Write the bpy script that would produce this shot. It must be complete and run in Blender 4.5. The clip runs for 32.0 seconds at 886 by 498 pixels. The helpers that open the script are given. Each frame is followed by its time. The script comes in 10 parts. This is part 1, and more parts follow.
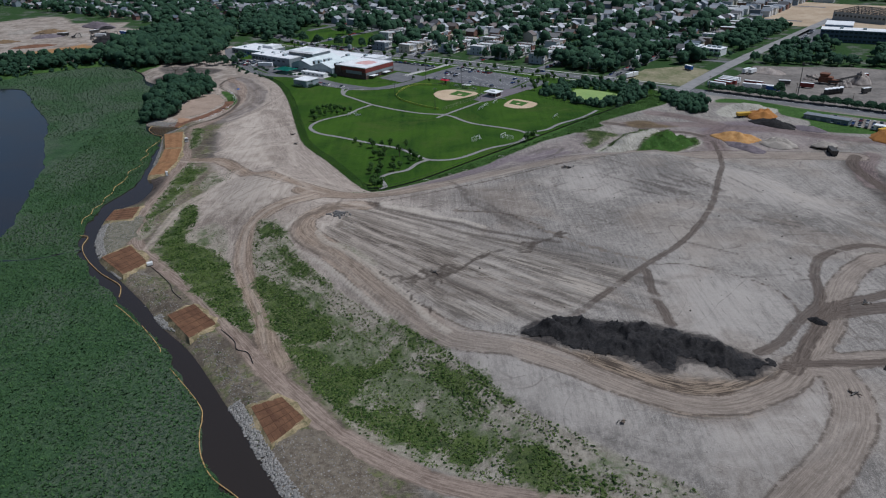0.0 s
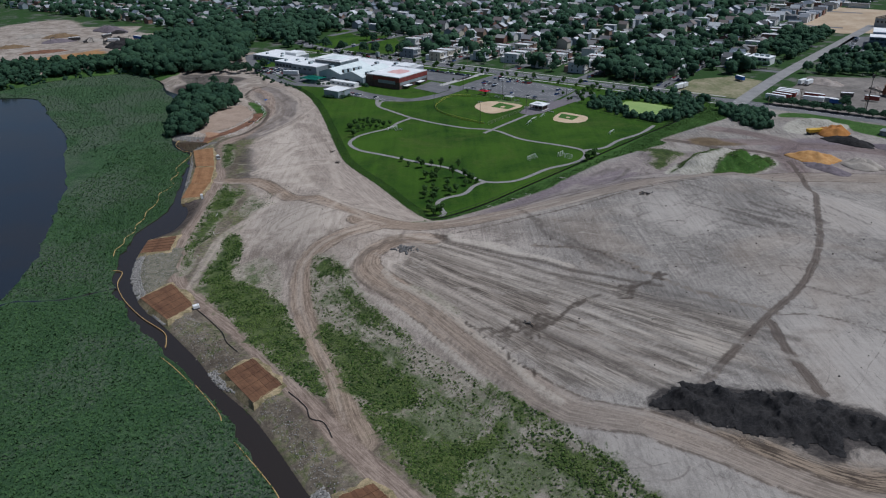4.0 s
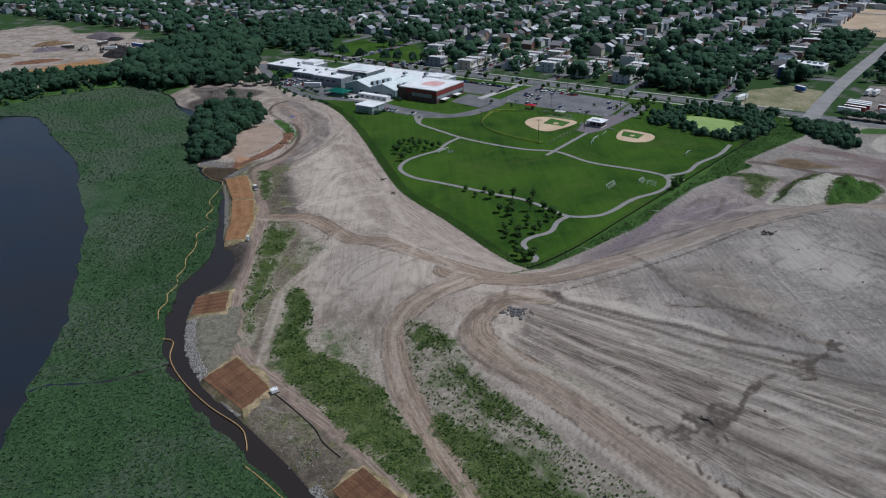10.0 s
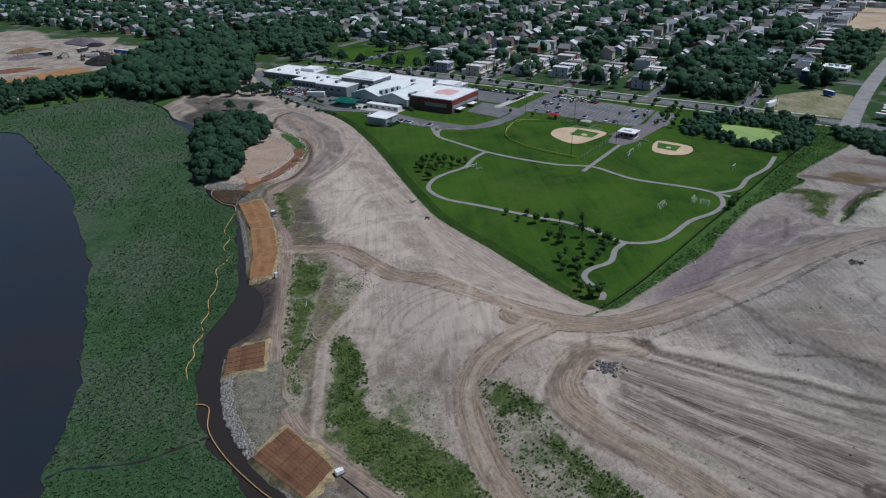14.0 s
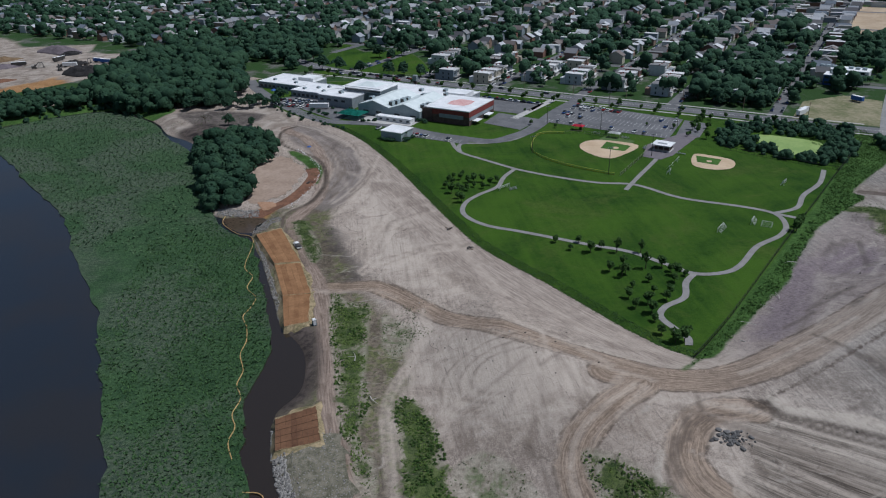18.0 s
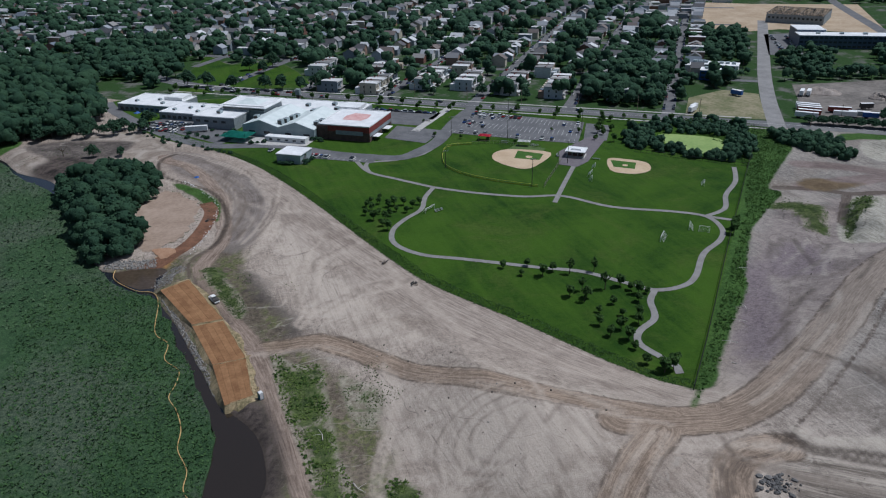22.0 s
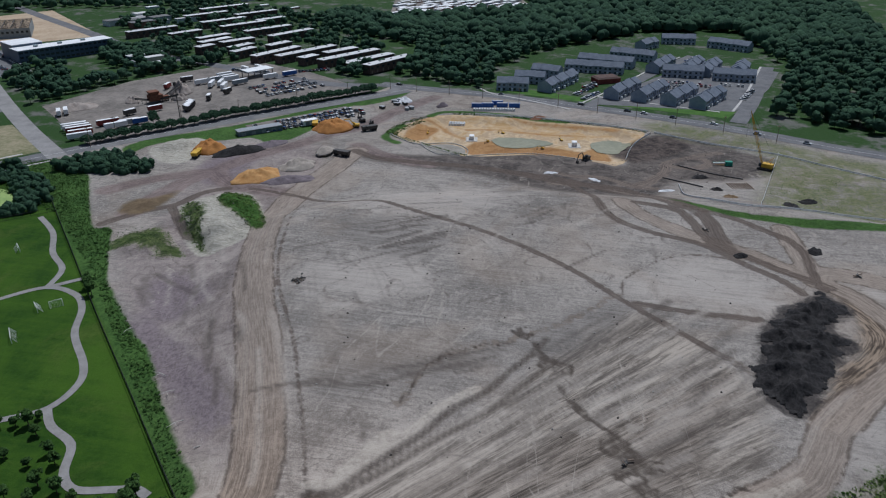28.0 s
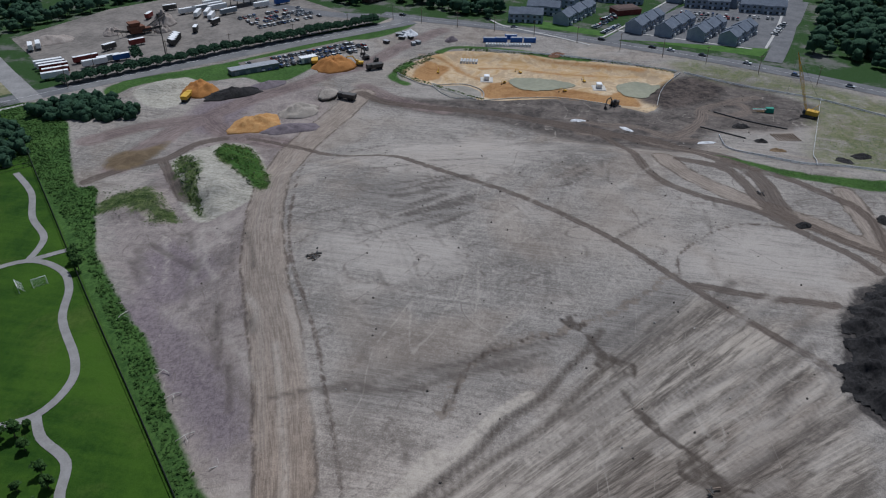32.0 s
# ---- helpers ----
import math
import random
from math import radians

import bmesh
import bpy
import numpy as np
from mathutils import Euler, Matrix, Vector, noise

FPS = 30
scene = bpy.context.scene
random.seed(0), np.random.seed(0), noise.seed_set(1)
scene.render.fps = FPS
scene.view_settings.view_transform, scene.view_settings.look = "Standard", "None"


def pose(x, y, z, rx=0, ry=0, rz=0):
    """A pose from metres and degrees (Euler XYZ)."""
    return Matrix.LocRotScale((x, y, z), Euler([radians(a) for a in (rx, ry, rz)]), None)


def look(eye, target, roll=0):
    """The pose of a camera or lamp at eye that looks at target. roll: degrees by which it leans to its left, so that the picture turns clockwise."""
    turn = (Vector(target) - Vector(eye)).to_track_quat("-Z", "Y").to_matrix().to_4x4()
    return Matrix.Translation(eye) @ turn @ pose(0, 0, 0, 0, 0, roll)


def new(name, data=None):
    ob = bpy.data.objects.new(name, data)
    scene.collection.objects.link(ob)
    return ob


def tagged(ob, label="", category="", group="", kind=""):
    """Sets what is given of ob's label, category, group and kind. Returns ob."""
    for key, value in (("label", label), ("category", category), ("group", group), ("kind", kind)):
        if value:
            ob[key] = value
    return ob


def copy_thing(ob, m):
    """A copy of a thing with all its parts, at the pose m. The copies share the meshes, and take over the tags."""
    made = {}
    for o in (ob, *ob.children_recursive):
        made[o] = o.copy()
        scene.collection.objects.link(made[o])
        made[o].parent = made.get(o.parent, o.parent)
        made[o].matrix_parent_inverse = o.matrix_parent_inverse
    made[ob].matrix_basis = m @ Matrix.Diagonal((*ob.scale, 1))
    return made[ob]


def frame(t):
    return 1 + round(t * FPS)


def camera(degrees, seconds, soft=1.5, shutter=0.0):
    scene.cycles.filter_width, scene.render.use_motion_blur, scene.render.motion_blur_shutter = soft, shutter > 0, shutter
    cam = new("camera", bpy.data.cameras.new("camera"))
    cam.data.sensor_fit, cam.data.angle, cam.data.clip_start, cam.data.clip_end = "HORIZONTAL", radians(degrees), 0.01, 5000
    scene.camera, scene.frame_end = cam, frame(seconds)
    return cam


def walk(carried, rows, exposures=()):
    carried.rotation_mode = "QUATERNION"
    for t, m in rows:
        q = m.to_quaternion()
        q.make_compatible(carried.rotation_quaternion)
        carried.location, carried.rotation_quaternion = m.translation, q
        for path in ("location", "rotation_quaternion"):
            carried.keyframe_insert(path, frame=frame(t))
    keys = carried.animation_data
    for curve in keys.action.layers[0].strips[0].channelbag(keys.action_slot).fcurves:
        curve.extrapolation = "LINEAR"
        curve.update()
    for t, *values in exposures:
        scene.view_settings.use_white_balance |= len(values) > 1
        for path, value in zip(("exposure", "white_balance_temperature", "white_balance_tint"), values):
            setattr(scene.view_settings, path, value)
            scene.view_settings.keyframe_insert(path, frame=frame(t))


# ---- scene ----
cam = camera(62.9, 32.0, 1.15)
PATH = [
    (0, (0.054, -0.076, 121.374), (0.062, 1.732, 120.518), -1.3),
    (0.5, (-3.472, 4.287, 121.389), (-3.463, 6.094, 120.532), -1.3),
    (1, (-6.992, 8.671, 121.42), (-6.983, 10.479, 120.565), -1.2),
    (1.5, (-10.534, 13.074, 121.456), (-10.525, 14.882, 120.601), -1.3),
    (2, (-14.124, 17.473, 121.483), (-14.115, 19.281, 120.628), -1.3),
    (2.5, (-17.768, 21.802, 121.491), (-17.758, 23.611, 120.637), -1.2),
    (3, (-21.472, 26.128, 121.476), (-21.462, 27.936, 120.623), -1.1),
    (3.5, (-25.202, 30.393, 121.458), (-25.191, 32.202, 120.605), -1.1),
    (5.5, (-40.01, 47.217, 121.406), (-39.995, 49.026, 120.553), -1.0),
    (6, (-43.525, 51.293, 121.402), (-43.507, 53.102, 120.548), -1.0),
    (6.5, (-46.915, 55.2, 121.413), (-46.893, 57.009, 120.559), -1.1),
    (7, (-50.281, 59.022, 121.453), (-50.253, 60.831, 120.599), -1.1),
    (7.5, (-53.672, 62.879, 121.52), (-53.637, 64.687, 120.666), -1.1),
    (8, (-57.108, 66.87, 121.617), (-57.068, 68.678, 120.763), -1.2),
    (8.5, (-60.617, 71.016, 121.729), (-60.571, 72.824, 120.875), -1.2),
    (9, (-64.155, 75.216, 121.839), (-64.103, 77.023, 120.984), -1.1),
    (9.5, (-67.644, 79.446, 121.93), (-67.586, 81.252, 121.073), -1.1),
    (10, (-71.129, 83.691, 121.99), (-71.065, 85.496, 121.133), -1.1),
    (10.5, (-74.561, 87.909, 122.046), (-74.489, 89.714, 121.188), -1.2),
    (11, (-77.91, 92.075, 122.102), (-77.831, 93.879, 121.243), -1.2),
    (11.5, (-81.201, 96.189, 122.15), (-81.113, 97.993, 121.291), -1.2),
    (12, (-84.535, 100.368, 122.19), (-84.438, 102.171, 121.33), -1.2),
    (12.5, (-87.932, 104.649, 122.24), (-87.826, 106.452, 121.379), -1.3),
    (13, (-91.341, 109.019, 122.278), (-91.226, 110.82, 121.416), -1.2),
    (13.5, (-94.678, 113.467, 122.307), (-94.554, 115.267, 121.444), -1.2),
    (14, (-97.888, 117.902, 122.323), (-97.756, 119.701, 121.46), -1.2),
    (14.5, (-101.027, 122.39, 122.325), (-100.887, 124.189, 121.462), -1.2),
    (16.5, (-113.661, 140.196, 122.317), (-113.486, 141.989, 121.45), -1.2),
    (17, (-116.924, 144.572, 122.322), (-116.738, 146.364, 121.455), -1.3),
    (17.5, (-120.316, 148.861, 122.339), (-120.12, 150.652, 121.472), -1.3),
    (18, (-123.763, 153.154, 122.362), (-123.555, 154.945, 121.496), -1.3),
    (18.5, (-127.172, 157.519, 122.392), (-126.954, 159.308, 121.526), -1.2),
    (19, (-130.542, 161.973, 122.43), (-130.313, 163.761, 121.562), -1.3),
    (19.5, (-133.889, 166.459, 122.448), (-133.649, 168.245, 121.581), -1.2),
    (20, (-137.096, 170.958, 122.452), (-136.842, 172.741, 121.584), -1.1),
    (20.5, (-140.069, 175.431, 122.434), (-139.779, 177.209, 121.565), -0.9),
    (21, (-142.794, 179.893, 122.393), (-142.456, 181.663, 121.525), -1.2),
    (21.5, (-145.276, 184.556, 122.321), (-144.84, 186.304, 121.451), -1.2),
    (22, (-147.467, 189.461, 122.238), (-146.884, 191.165, 121.368), -1.1),
    (22.5, (-149.308, 194.564, 122.156), (-148.579, 196.209, 121.284), -1.0),
    (23, (-150.753, 199.75, 122.077), (-149.899, 201.334, 121.203), -1.0),
    (23.5, (-151.654, 204.793, 122.035), (-150.669, 206.298, 121.16), -1.0),
    (24, (-151.893, 209.549, 122.037), (-150.765, 210.95, 121.162), -0.9),
    (24.5, (-151.279, 213.953, 122.043), (-150.01, 215.225, 121.166), -0.7),
    (25, (-149.83, 217.923, 122.055), (-148.434, 219.056, 121.178), -0.7),
    (25.5, (-147.717, 221.372, 122.061), (-146.214, 222.358, 121.184), -0.5),
    (26, (-145.128, 224.432, 122.065), (-143.538, 225.272, 121.19), -0.4),
    (26.5, (-142.204, 227.195, 122.066), (-140.541, 227.883, 121.192), -0.4),
    (28.5, (-129.263, 237.023, 122.065), (-127.524, 237.395, 121.149), 0.0),
    (29, (-125.754, 239.105, 122.084), (-124.058, 239.465, 121.086), 0.2),
    (29.5, (-122.112, 241.164, 122.125), (-120.457, 241.515, 121.058), 0.2),
    (30, (-118.443, 243.445, 122.153), (-116.792, 243.796, 121.081), 0.2),
    (30.5, (-114.9, 246.083, 122.159), (-113.249, 246.436, 121.087), 0.2),
    (31, (-111.494, 249.072, 122.152), (-109.843, 249.43, 121.081), 0.2),
    (31.5, (-108.405, 252.288, 122.133), (-106.752, 252.65, 121.067), 0.1),
    (32, (-105.685, 255.613, 122.107), (-104.031, 255.973, 121.041), 0.2),
]
walk(cam, [(t, look(eye, target, roll)) for t, eye, target, roll in PATH], [(0, -0.57, 5750, 9), (32, -0.57, 5750, 9)])
# ---- light: high sun, thin haze, blue sky ----
SUN_AZIMUTH, SUN_HEIGHT = -4.0, 63.0
world = bpy.data.worlds.new("sky")
scene.world = world
world.use_nodes = True
sky = world.node_tree.nodes.new("ShaderNodeTexSky")
sky.sky_type, sky.sun_disc = "NISHITA", False
sky.sun_elevation, sky.sun_rotation = radians(SUN_HEIGHT), radians(90 - SUN_AZIMUTH)
sky.dust_density = 2.0
world.node_tree.links.new(sky.outputs[0], world.node_tree.nodes["Background"].inputs[0])
world.node_tree.nodes["Background"].inputs[1].default_value = 0.07
sun = new("sun", bpy.data.lights.new("sun", "SUN"))
sun.data.energy, sun.data.angle, sun.data.color = 4.2, radians(0.53), (1.0, 0.97, 0.94)
sun.matrix_world = look((600 * math.cos(radians(SUN_AZIMUTH)), 600 * math.sin(radians(SUN_AZIMUTH)), 600 * math.tan(radians(SUN_HEIGHT))), (0, 0, 0))
# ---- materials ----
class Nodes:
    """A short hand for building a node material."""

    def __init__(self, name, rough=0.9, metal=0.0, specular=0.3):
        self.m = bpy.data.materials.new(name)
        self.m.use_nodes = True
        self.t = self.m.node_tree
        self.b = self.t.nodes["Principled BSDF"]
        self.b.inputs["Roughness"].default_value = rough
        self.b.inputs["Metallic"].default_value = metal
        self.b.inputs["Specular IOR Level"].default_value = specular

    def node(self, kind, **inputs):
        n = self.t.nodes.new("ShaderNode" + kind)
        for key, value in inputs.items():
            self.put(n.inputs[key.replace("_", " ")], value)
        return n

    def put(self, socket, value):
        if isinstance(value, bpy.types.NodeSocket):
            self.t.links.new(value, socket)
        else:
            socket.default_value = value

    def place(self):
        return self.node("NewGeometry").outputs["Position"]

    def stretch(self, vector, scale=(1, 1, 1), turn=0.0):
        n = self.node("Mapping", Vector=vector)
        n.inputs["Scale"].default_value = scale
        n.inputs["Rotation"].default_value = (0, 0, radians(turn))
        return n.outputs[0]

    def noise(self, vector, scale, detail=4.0, rough=0.6, warp=0.0):
        return self.node("TexNoise", Vector=vector, Scale=scale, Detail=detail, Roughness=rough, Distortion=warp).outputs["Fac"]

    def math(self, what, a, b=0.0, c=0.0):
        n = self.t.nodes.new("ShaderNodeMath")
        n.operation = what
        for socket, value in zip(n.inputs, (a, b, c)):
            self.put(socket, value)
        return n.outputs[0]

    def span(self, value, a, b, low=0.0, high=1.0):
        n = self.t.nodes.new("ShaderNodeMapRange")
        n.interpolation_type = "SMOOTHSTEP"
        for socket, v in zip(n.inputs, (value, a, b, low, high)):
            self.put(socket, v)
        return n.outputs[0]

    def mix(self, fac, a, b):
        n = self.t.nodes.new("ShaderNodeMix")
        n.data_type = "RGBA"
        for socket, v in ((n.inputs[0], fac), (n.inputs[6], a), (n.inputs[7], b)):
            if isinstance(v, tuple) and len(v) == 3:
                v = (*v, 1.0)
            self.put(socket, v)
        return n.outputs[2]

    def attribute(self, name):
        n = self.t.nodes.new("ShaderNodeAttribute")
        n.attribute_name = name
        return n.outputs["Fac"]

    def colour(self, value):
        self.put(self.b.inputs["Base Color"], (*value, 1.0) if isinstance(value, tuple) and len(value) == 3 else value)

    def bump(self, height, distance=0.1, strength=1.0):
        n = self.node("Bump", Height=height, Distance=distance, Strength=strength)
        self.t.links.new(n.outputs[0], self.b.inputs["Normal"])

    def chance(self, island=False):
        return self.node("NewGeometry").outputs["Random Per Island"] if island else self.node("ObjectInfo").outputs["Random"]


def plain(name, low, high, scale=0.6, rough=0.85, metal=0.0, bump=0.0, vary=0.0, island=False, specular=0.3, fine=8.0):
    """A surface whose tone wanders between two colours at two scales; vary adds a change from piece to piece."""
    n = Nodes(name, rough, metal, specular)
    at = n.place()
    big, small = n.noise(at, scale, 3.0), n.noise(at, scale * fine, 5.0, 0.7)
    fac = n.span(n.math("ADD", n.math("MULTIPLY", big, 0.55), n.math("MULTIPLY", small, 0.45)), 0.32, 0.68)
    if vary:
        fac = n.math("ADD", n.math("MULTIPLY", fac, 1 - vary), n.math("MULTIPLY", n.chance(island), vary))
    n.colour(n.mix(fac, low, high))
    if bump:
        n.bump(small, bump)
    return n.m
# ---- building helpers ----
U_AXIS, V_AXIS, TOWN = np.array([0.805, -0.593]), np.array([0.593, 0.805]), np.array([29.0, 636.0])
TOWN_TURN = -36.4


def uv(u, v):
    """Plan place from metres along and away from the avenue."""
    return tuple(TOWN + u * U_AXIS + v * V_AXIS)


def mesh_of(bm, name, material, soft=False):
    mesh = bpy.data.meshes.new(name)
    bm.to_mesh(mesh)
    bm.free()
    for m in material if isinstance(material, (list, tuple)) else [material]:
        mesh.materials.append(m)
    if soft:
        mesh.polygons.foreach_set("use_smooth", np.ones(len(mesh.polygons), bool))
    return mesh


def thing(name, at, label, category, group="", turn=0.0, scale=1.0):
    """An Empty at the base of a thing; its parts hang under it."""
    ob = new(name)
    ob.empty_display_size = 0.5
    ob.matrix_basis = Matrix.LocRotScale(at, Euler((0, 0, radians(turn))), (scale,) * 3)
    return tagged(ob, label, category, group)


def part(name, bm, material, parent, label="", soft=False):
    ob = new(name, mesh_of(bm, name, material, soft))
    ob.parent = parent
    return tagged(ob, label)


def solo(name, bm, material, label, category, group="", kind="", at=(0, 0, 0), turn=0.0, soft=False):
    ob = new(name, mesh_of(bm, name, material, soft))
    ob.matrix_basis = pose(*at, 0, 0, turn)
    return tagged(ob, label, category, group, kind)


def box(x0, y0, z0, x1, y1, z1, bm=None, taper=0.0, bevel=0.0):
    bm = bm or bmesh.new()
    t = taper
    low = [bm.verts.new(p) for p in ((x0, y0, z0), (x1, y0, z0), (x1, y1, z0), (x0, y1, z0))]
    high = [bm.verts.new(p) for p in ((x0 + t, y0 + t, z1), (x1 - t, y0 + t, z1), (x1 - t, y1 - t, z1), (x0 + t, y1 - t, z1))]
    bm.faces.new(low[::-1])
    bm.faces.new(high)
    for i in range(4):
        bm.faces.new((low[i], low[(i + 1) % 4], high[(i + 1) % 4], high[i]))
    if bevel:
        bmesh.ops.bevel(bm, geom=bm.edges[:], offset=bevel, segments=1, affect="EDGES")
    return bm


def gable(x0, y0, x1, y1, z, rise, over=0.4, thick=0.2, along="y", bm=None):
    """A ridged roof over a rectangle."""
    bm = bm or bmesh.new()
    if along == "y":
        m, s = (x0 + x1) / 2, rise / ((x1 - x0) / 2)
        prof = [(x0 - over, z - over * s), (m, z + rise), (x1 + over, z - over * s)]
        ends, put = (y0 - over, y1 + over), lambda a, e, h: (a, e, h)
    else:
        m, s = (y0 + y1) / 2, rise / ((y1 - y0) / 2)
        prof = [(y0 - over, z - over * s), (m, z + rise), (y1 + over, z - over * s)]
        ends, put = (x0 - over, x1 + over), lambda a, e, h: (e, a, h)
    line = prof + [(a, h + thick) for a, h in prof[::-1]]
    a, b = [[bm.verts.new(put(p, e, h)) for p, h in line] for e in ends]
    n = len(line)
    for i in range(n):
        bm.faces.new((a[i], a[(i + 1) % n], b[(i + 1) % n], b[i]))
    for r in (a, b):
        bm.faces.new((r[0], r[1], r[4], r[5]))
        bm.faces.new((r[1], r[2], r[3], r[4]))
    bmesh.ops.recalc_face_normals(bm, faces=bm.faces[:])
    return bm


def gable_wall(x0, y0, x1, y1, z0, z1, rise, along="y"):
    bm = bmesh.new()
    if along == "y":
        line, put, ends = [(x0, z0), (x1, z0), (x1, z1), ((x0 + x1) / 2, z1 + rise), (x0, z1)], lambda p, e: (p[0], e, p[1]), (y0, y1)
    else:
        line, put, ends = [(y0, z0), (y1, z0), (y1, z1), ((y0 + y1) / 2, z1 + rise), (y0, z1)], lambda p, e: (e, p[0], p[1]), (x0, x1)
    a, b = [[bm.verts.new(put(p, e)) for p in line] for e in ends]
    for i in range(5):
        bm.faces.new((a[i], a[(i + 1) % 5], b[(i + 1) % 5], b[i]))
    bm.faces.new(a)
    bm.faces.new(b)
    bmesh.ops.recalc_face_normals(bm, faces=bm.faces[:])
    return bm


def tube(points, radius, sides=6, bm=None, end=None):
    """A round bar along a line; its radius runs to end."""
    bm = bm or bmesh.new()
    p = [Vector(q) for q in points]
    last = None
    for i, q in enumerate(p):
        d = (p[min(i + 1, len(p) - 1)] - p[max(i - 1, 0)]).normalized()
        side = d.cross(Vector((0, 0, 1)) if abs(d.z) < 0.95 else Vector((1, 0, 0))).normalized()
        up = side.cross(d)
        r = radius + ((end if end is not None else radius) - radius) * i / max(len(p) - 1, 1)
        ring_ = [bm.verts.new(q + r * (math.cos(a) * side + math.sin(a) * up)) for a in (2 * math.pi * k / sides for k in range(sides))]
        if last:
            for k in range(sides):
                bm.faces.new((last[k], last[(k + 1) % sides], ring_[(k + 1) % sides], ring_[k]))
        else:
            bm.faces.new(ring_[::-1])
        last = ring_
    bm.faces.new(last)
    return bm


def lump(rng, radius, height, detail=3, rough=0.25, stretch=(1.0, 1.0), bm=None, sharp=1.0):
    """A tipped heap: rings of points that fall from an uneven crest to a thin foot."""
    bm = bm or bmesh.new()
    rings, sides = 4 + 3 * detail, 10 + 8 * detail
    off = Vector((rng.uniform(0, 90), rng.uniform(0, 90), 0))
    rows = []
    for i in range(1, rings + 1):
        r, row = i / rings, []
        for k in range(sides):
            a = 2 * math.pi * k / sides
            c, s = math.cos(a), math.sin(a)
            wob = 1 + rough * 0.9 * noise.fractal(Vector((c, s, 0)) * 1.3 + off, 1.0, 2.0, 3)
            x, y = c * r * radius * stretch[0] * wob, s * r * radius * stretch[1] * wob
            f = (1 - r) ** 0.85 * (1 - 0.25 * (1 - r)) / 0.75 * sharp ** 0.1
            z = height * min(f, 1.0) * (1 + rough * 1.6 * noise.fractal(Vector((x, y, 0)) * (2.2 / radius) + off, 1.0, 2.0, 4))
            row.append(bm.verts.new((x, y, z - 0.35 * (r > 0.99))))
        rows.append(row)
    top = bm.verts.new((0, 0, height * (1 + rough * 0.2)))
    for k in range(sides):
        bm.faces.new((top, rows[0][k], rows[0][(k + 1) % sides]))
        for i in range(rings - 1):
            bm.faces.new((rows[i][k], rows[i + 1][k], rows[i + 1][(k + 1) % sides], rows[i][(k + 1) % sides]))
    bm.faces.new(rows[-1][::-1])
    return bm


class Heaps:
    """Many copies of a few small shapes joined into one mesh, for what nobody counts."""

    def __init__(self):
        self.v, self.f, self.m, self.n = [], [], [], 0

    def add(self, verts, faces, at, turn=None, scale=None, index=0):
        """verts (k,3), faces (j,3); at (n,3); turn (n,); scale (n,3)."""
        n = len(at)
        v = np.repeat(verts[None], n, 0) * (np.ones((n, 1, 3)) if scale is None else np.asarray(scale)[:, None, :])
        if turn is not None:
            c, s = np.cos(turn)[:, None], np.sin(turn)[:, None]
            v = np.stack([v[..., 0] * c - v[..., 1] * s, v[..., 0] * s + v[..., 1] * c, v[..., 2]], -1)
        v = v + np.asarray(at)[:, None, :]
        f = faces[None] + (np.arange(n) * len(verts))[:, None, None] + self.n
        self.v.append(v.reshape(-1, 3))
        self.f.append(f.reshape(-1, 3))
        self.m.append(np.full(n * len(faces), index) if np.isscalar(index) else np.tile(index, n))
        self.n += n * len(verts)

    def build(self, name, materials, label, category, soft=False, kind="stuff", parent=None):
        v, f, m = np.concatenate(self.v), np.concatenate(self.f), np.concatenate(self.m)
        mesh = bpy.data.meshes.new(name)
        mesh.vertices.add(len(v))
        mesh.vertices.foreach_set("co", v.astype(np.float32).ravel())
        mesh.loops.add(f.size)
        mesh.loops.foreach_set("vertex_index", f.astype(np.int32).ravel())
        mesh.polygons.add(len(f))
        mesh.polygons.foreach_set("loop_start", np.arange(0, f.size, 3, dtype=np.int32))
        mesh.polygons.foreach_set("material_index", m.astype(np.int32))
        mesh.polygons.foreach_set("use_smooth", np.full(len(f), soft))
        mesh.update(calc_edges=True)
        for q in materials:
            mesh.materials.append(q)
        ob = new(name, mesh)
        if parent:
            ob.parent = parent
        return tagged(ob, label, "" if parent else category, kind=kind)


def arrays(bm):
    """The triangles of a bmesh as arrays."""
    bmesh.ops.triangulate(bm, faces=bm.faces[:])
    bm.verts.index_update()
    v = np.array([q.co[:] for q in bm.verts])
    f = np.array([[q.index for q in face.verts] for face in bm.faces])
    bm.free()
    return v, f


def scatter(rng, outline, step, jitter=0.45):
    """Uneven places inside an area."""
    r = np.asarray(outline, float)
    gx, gy = np.meshgrid(np.arange(r[:, 0].min(), r[:, 0].max(), step), np.arange(r[:, 1].min(), r[:, 1].max(), step))
    gx = gx.ravel() + rng.uniform(-jitter, jitter, gx.size) * step
    gy = gy.ravel() + rng.uniform(-jitter, jitter, gy.size) * step
    keep = area_distance(gx, gy, r) > 0
    return np.stack([gx[keep], gy[keep]], 1)


# ---- common materials ----
ASPHALT = plain("asphalt", (0.1, 0.1, 0.105), (0.17, 0.17, 0.172), 0.12, 0.9, bump=0.02)
PATH_GREY = plain("path_asphalt", (0.2, 0.19, 0.18), (0.28, 0.27, 0.26), 0.3, 0.9)
CONCRETE = plain("concrete", (0.36, 0.35, 0.33), (0.52, 0.5, 0.47), 0.3, 0.85)
GRAVEL = plain("gravel_yard", (0.12, 0.108, 0.096), (0.25, 0.222, 0.195), 0.06, 0.95, bump=0.05)
WHITE_ROOF = plain("white_membrane_roof", (0.66, 0.67, 0.67), (0.86, 0.86, 0.85), 0.15, 0.6)
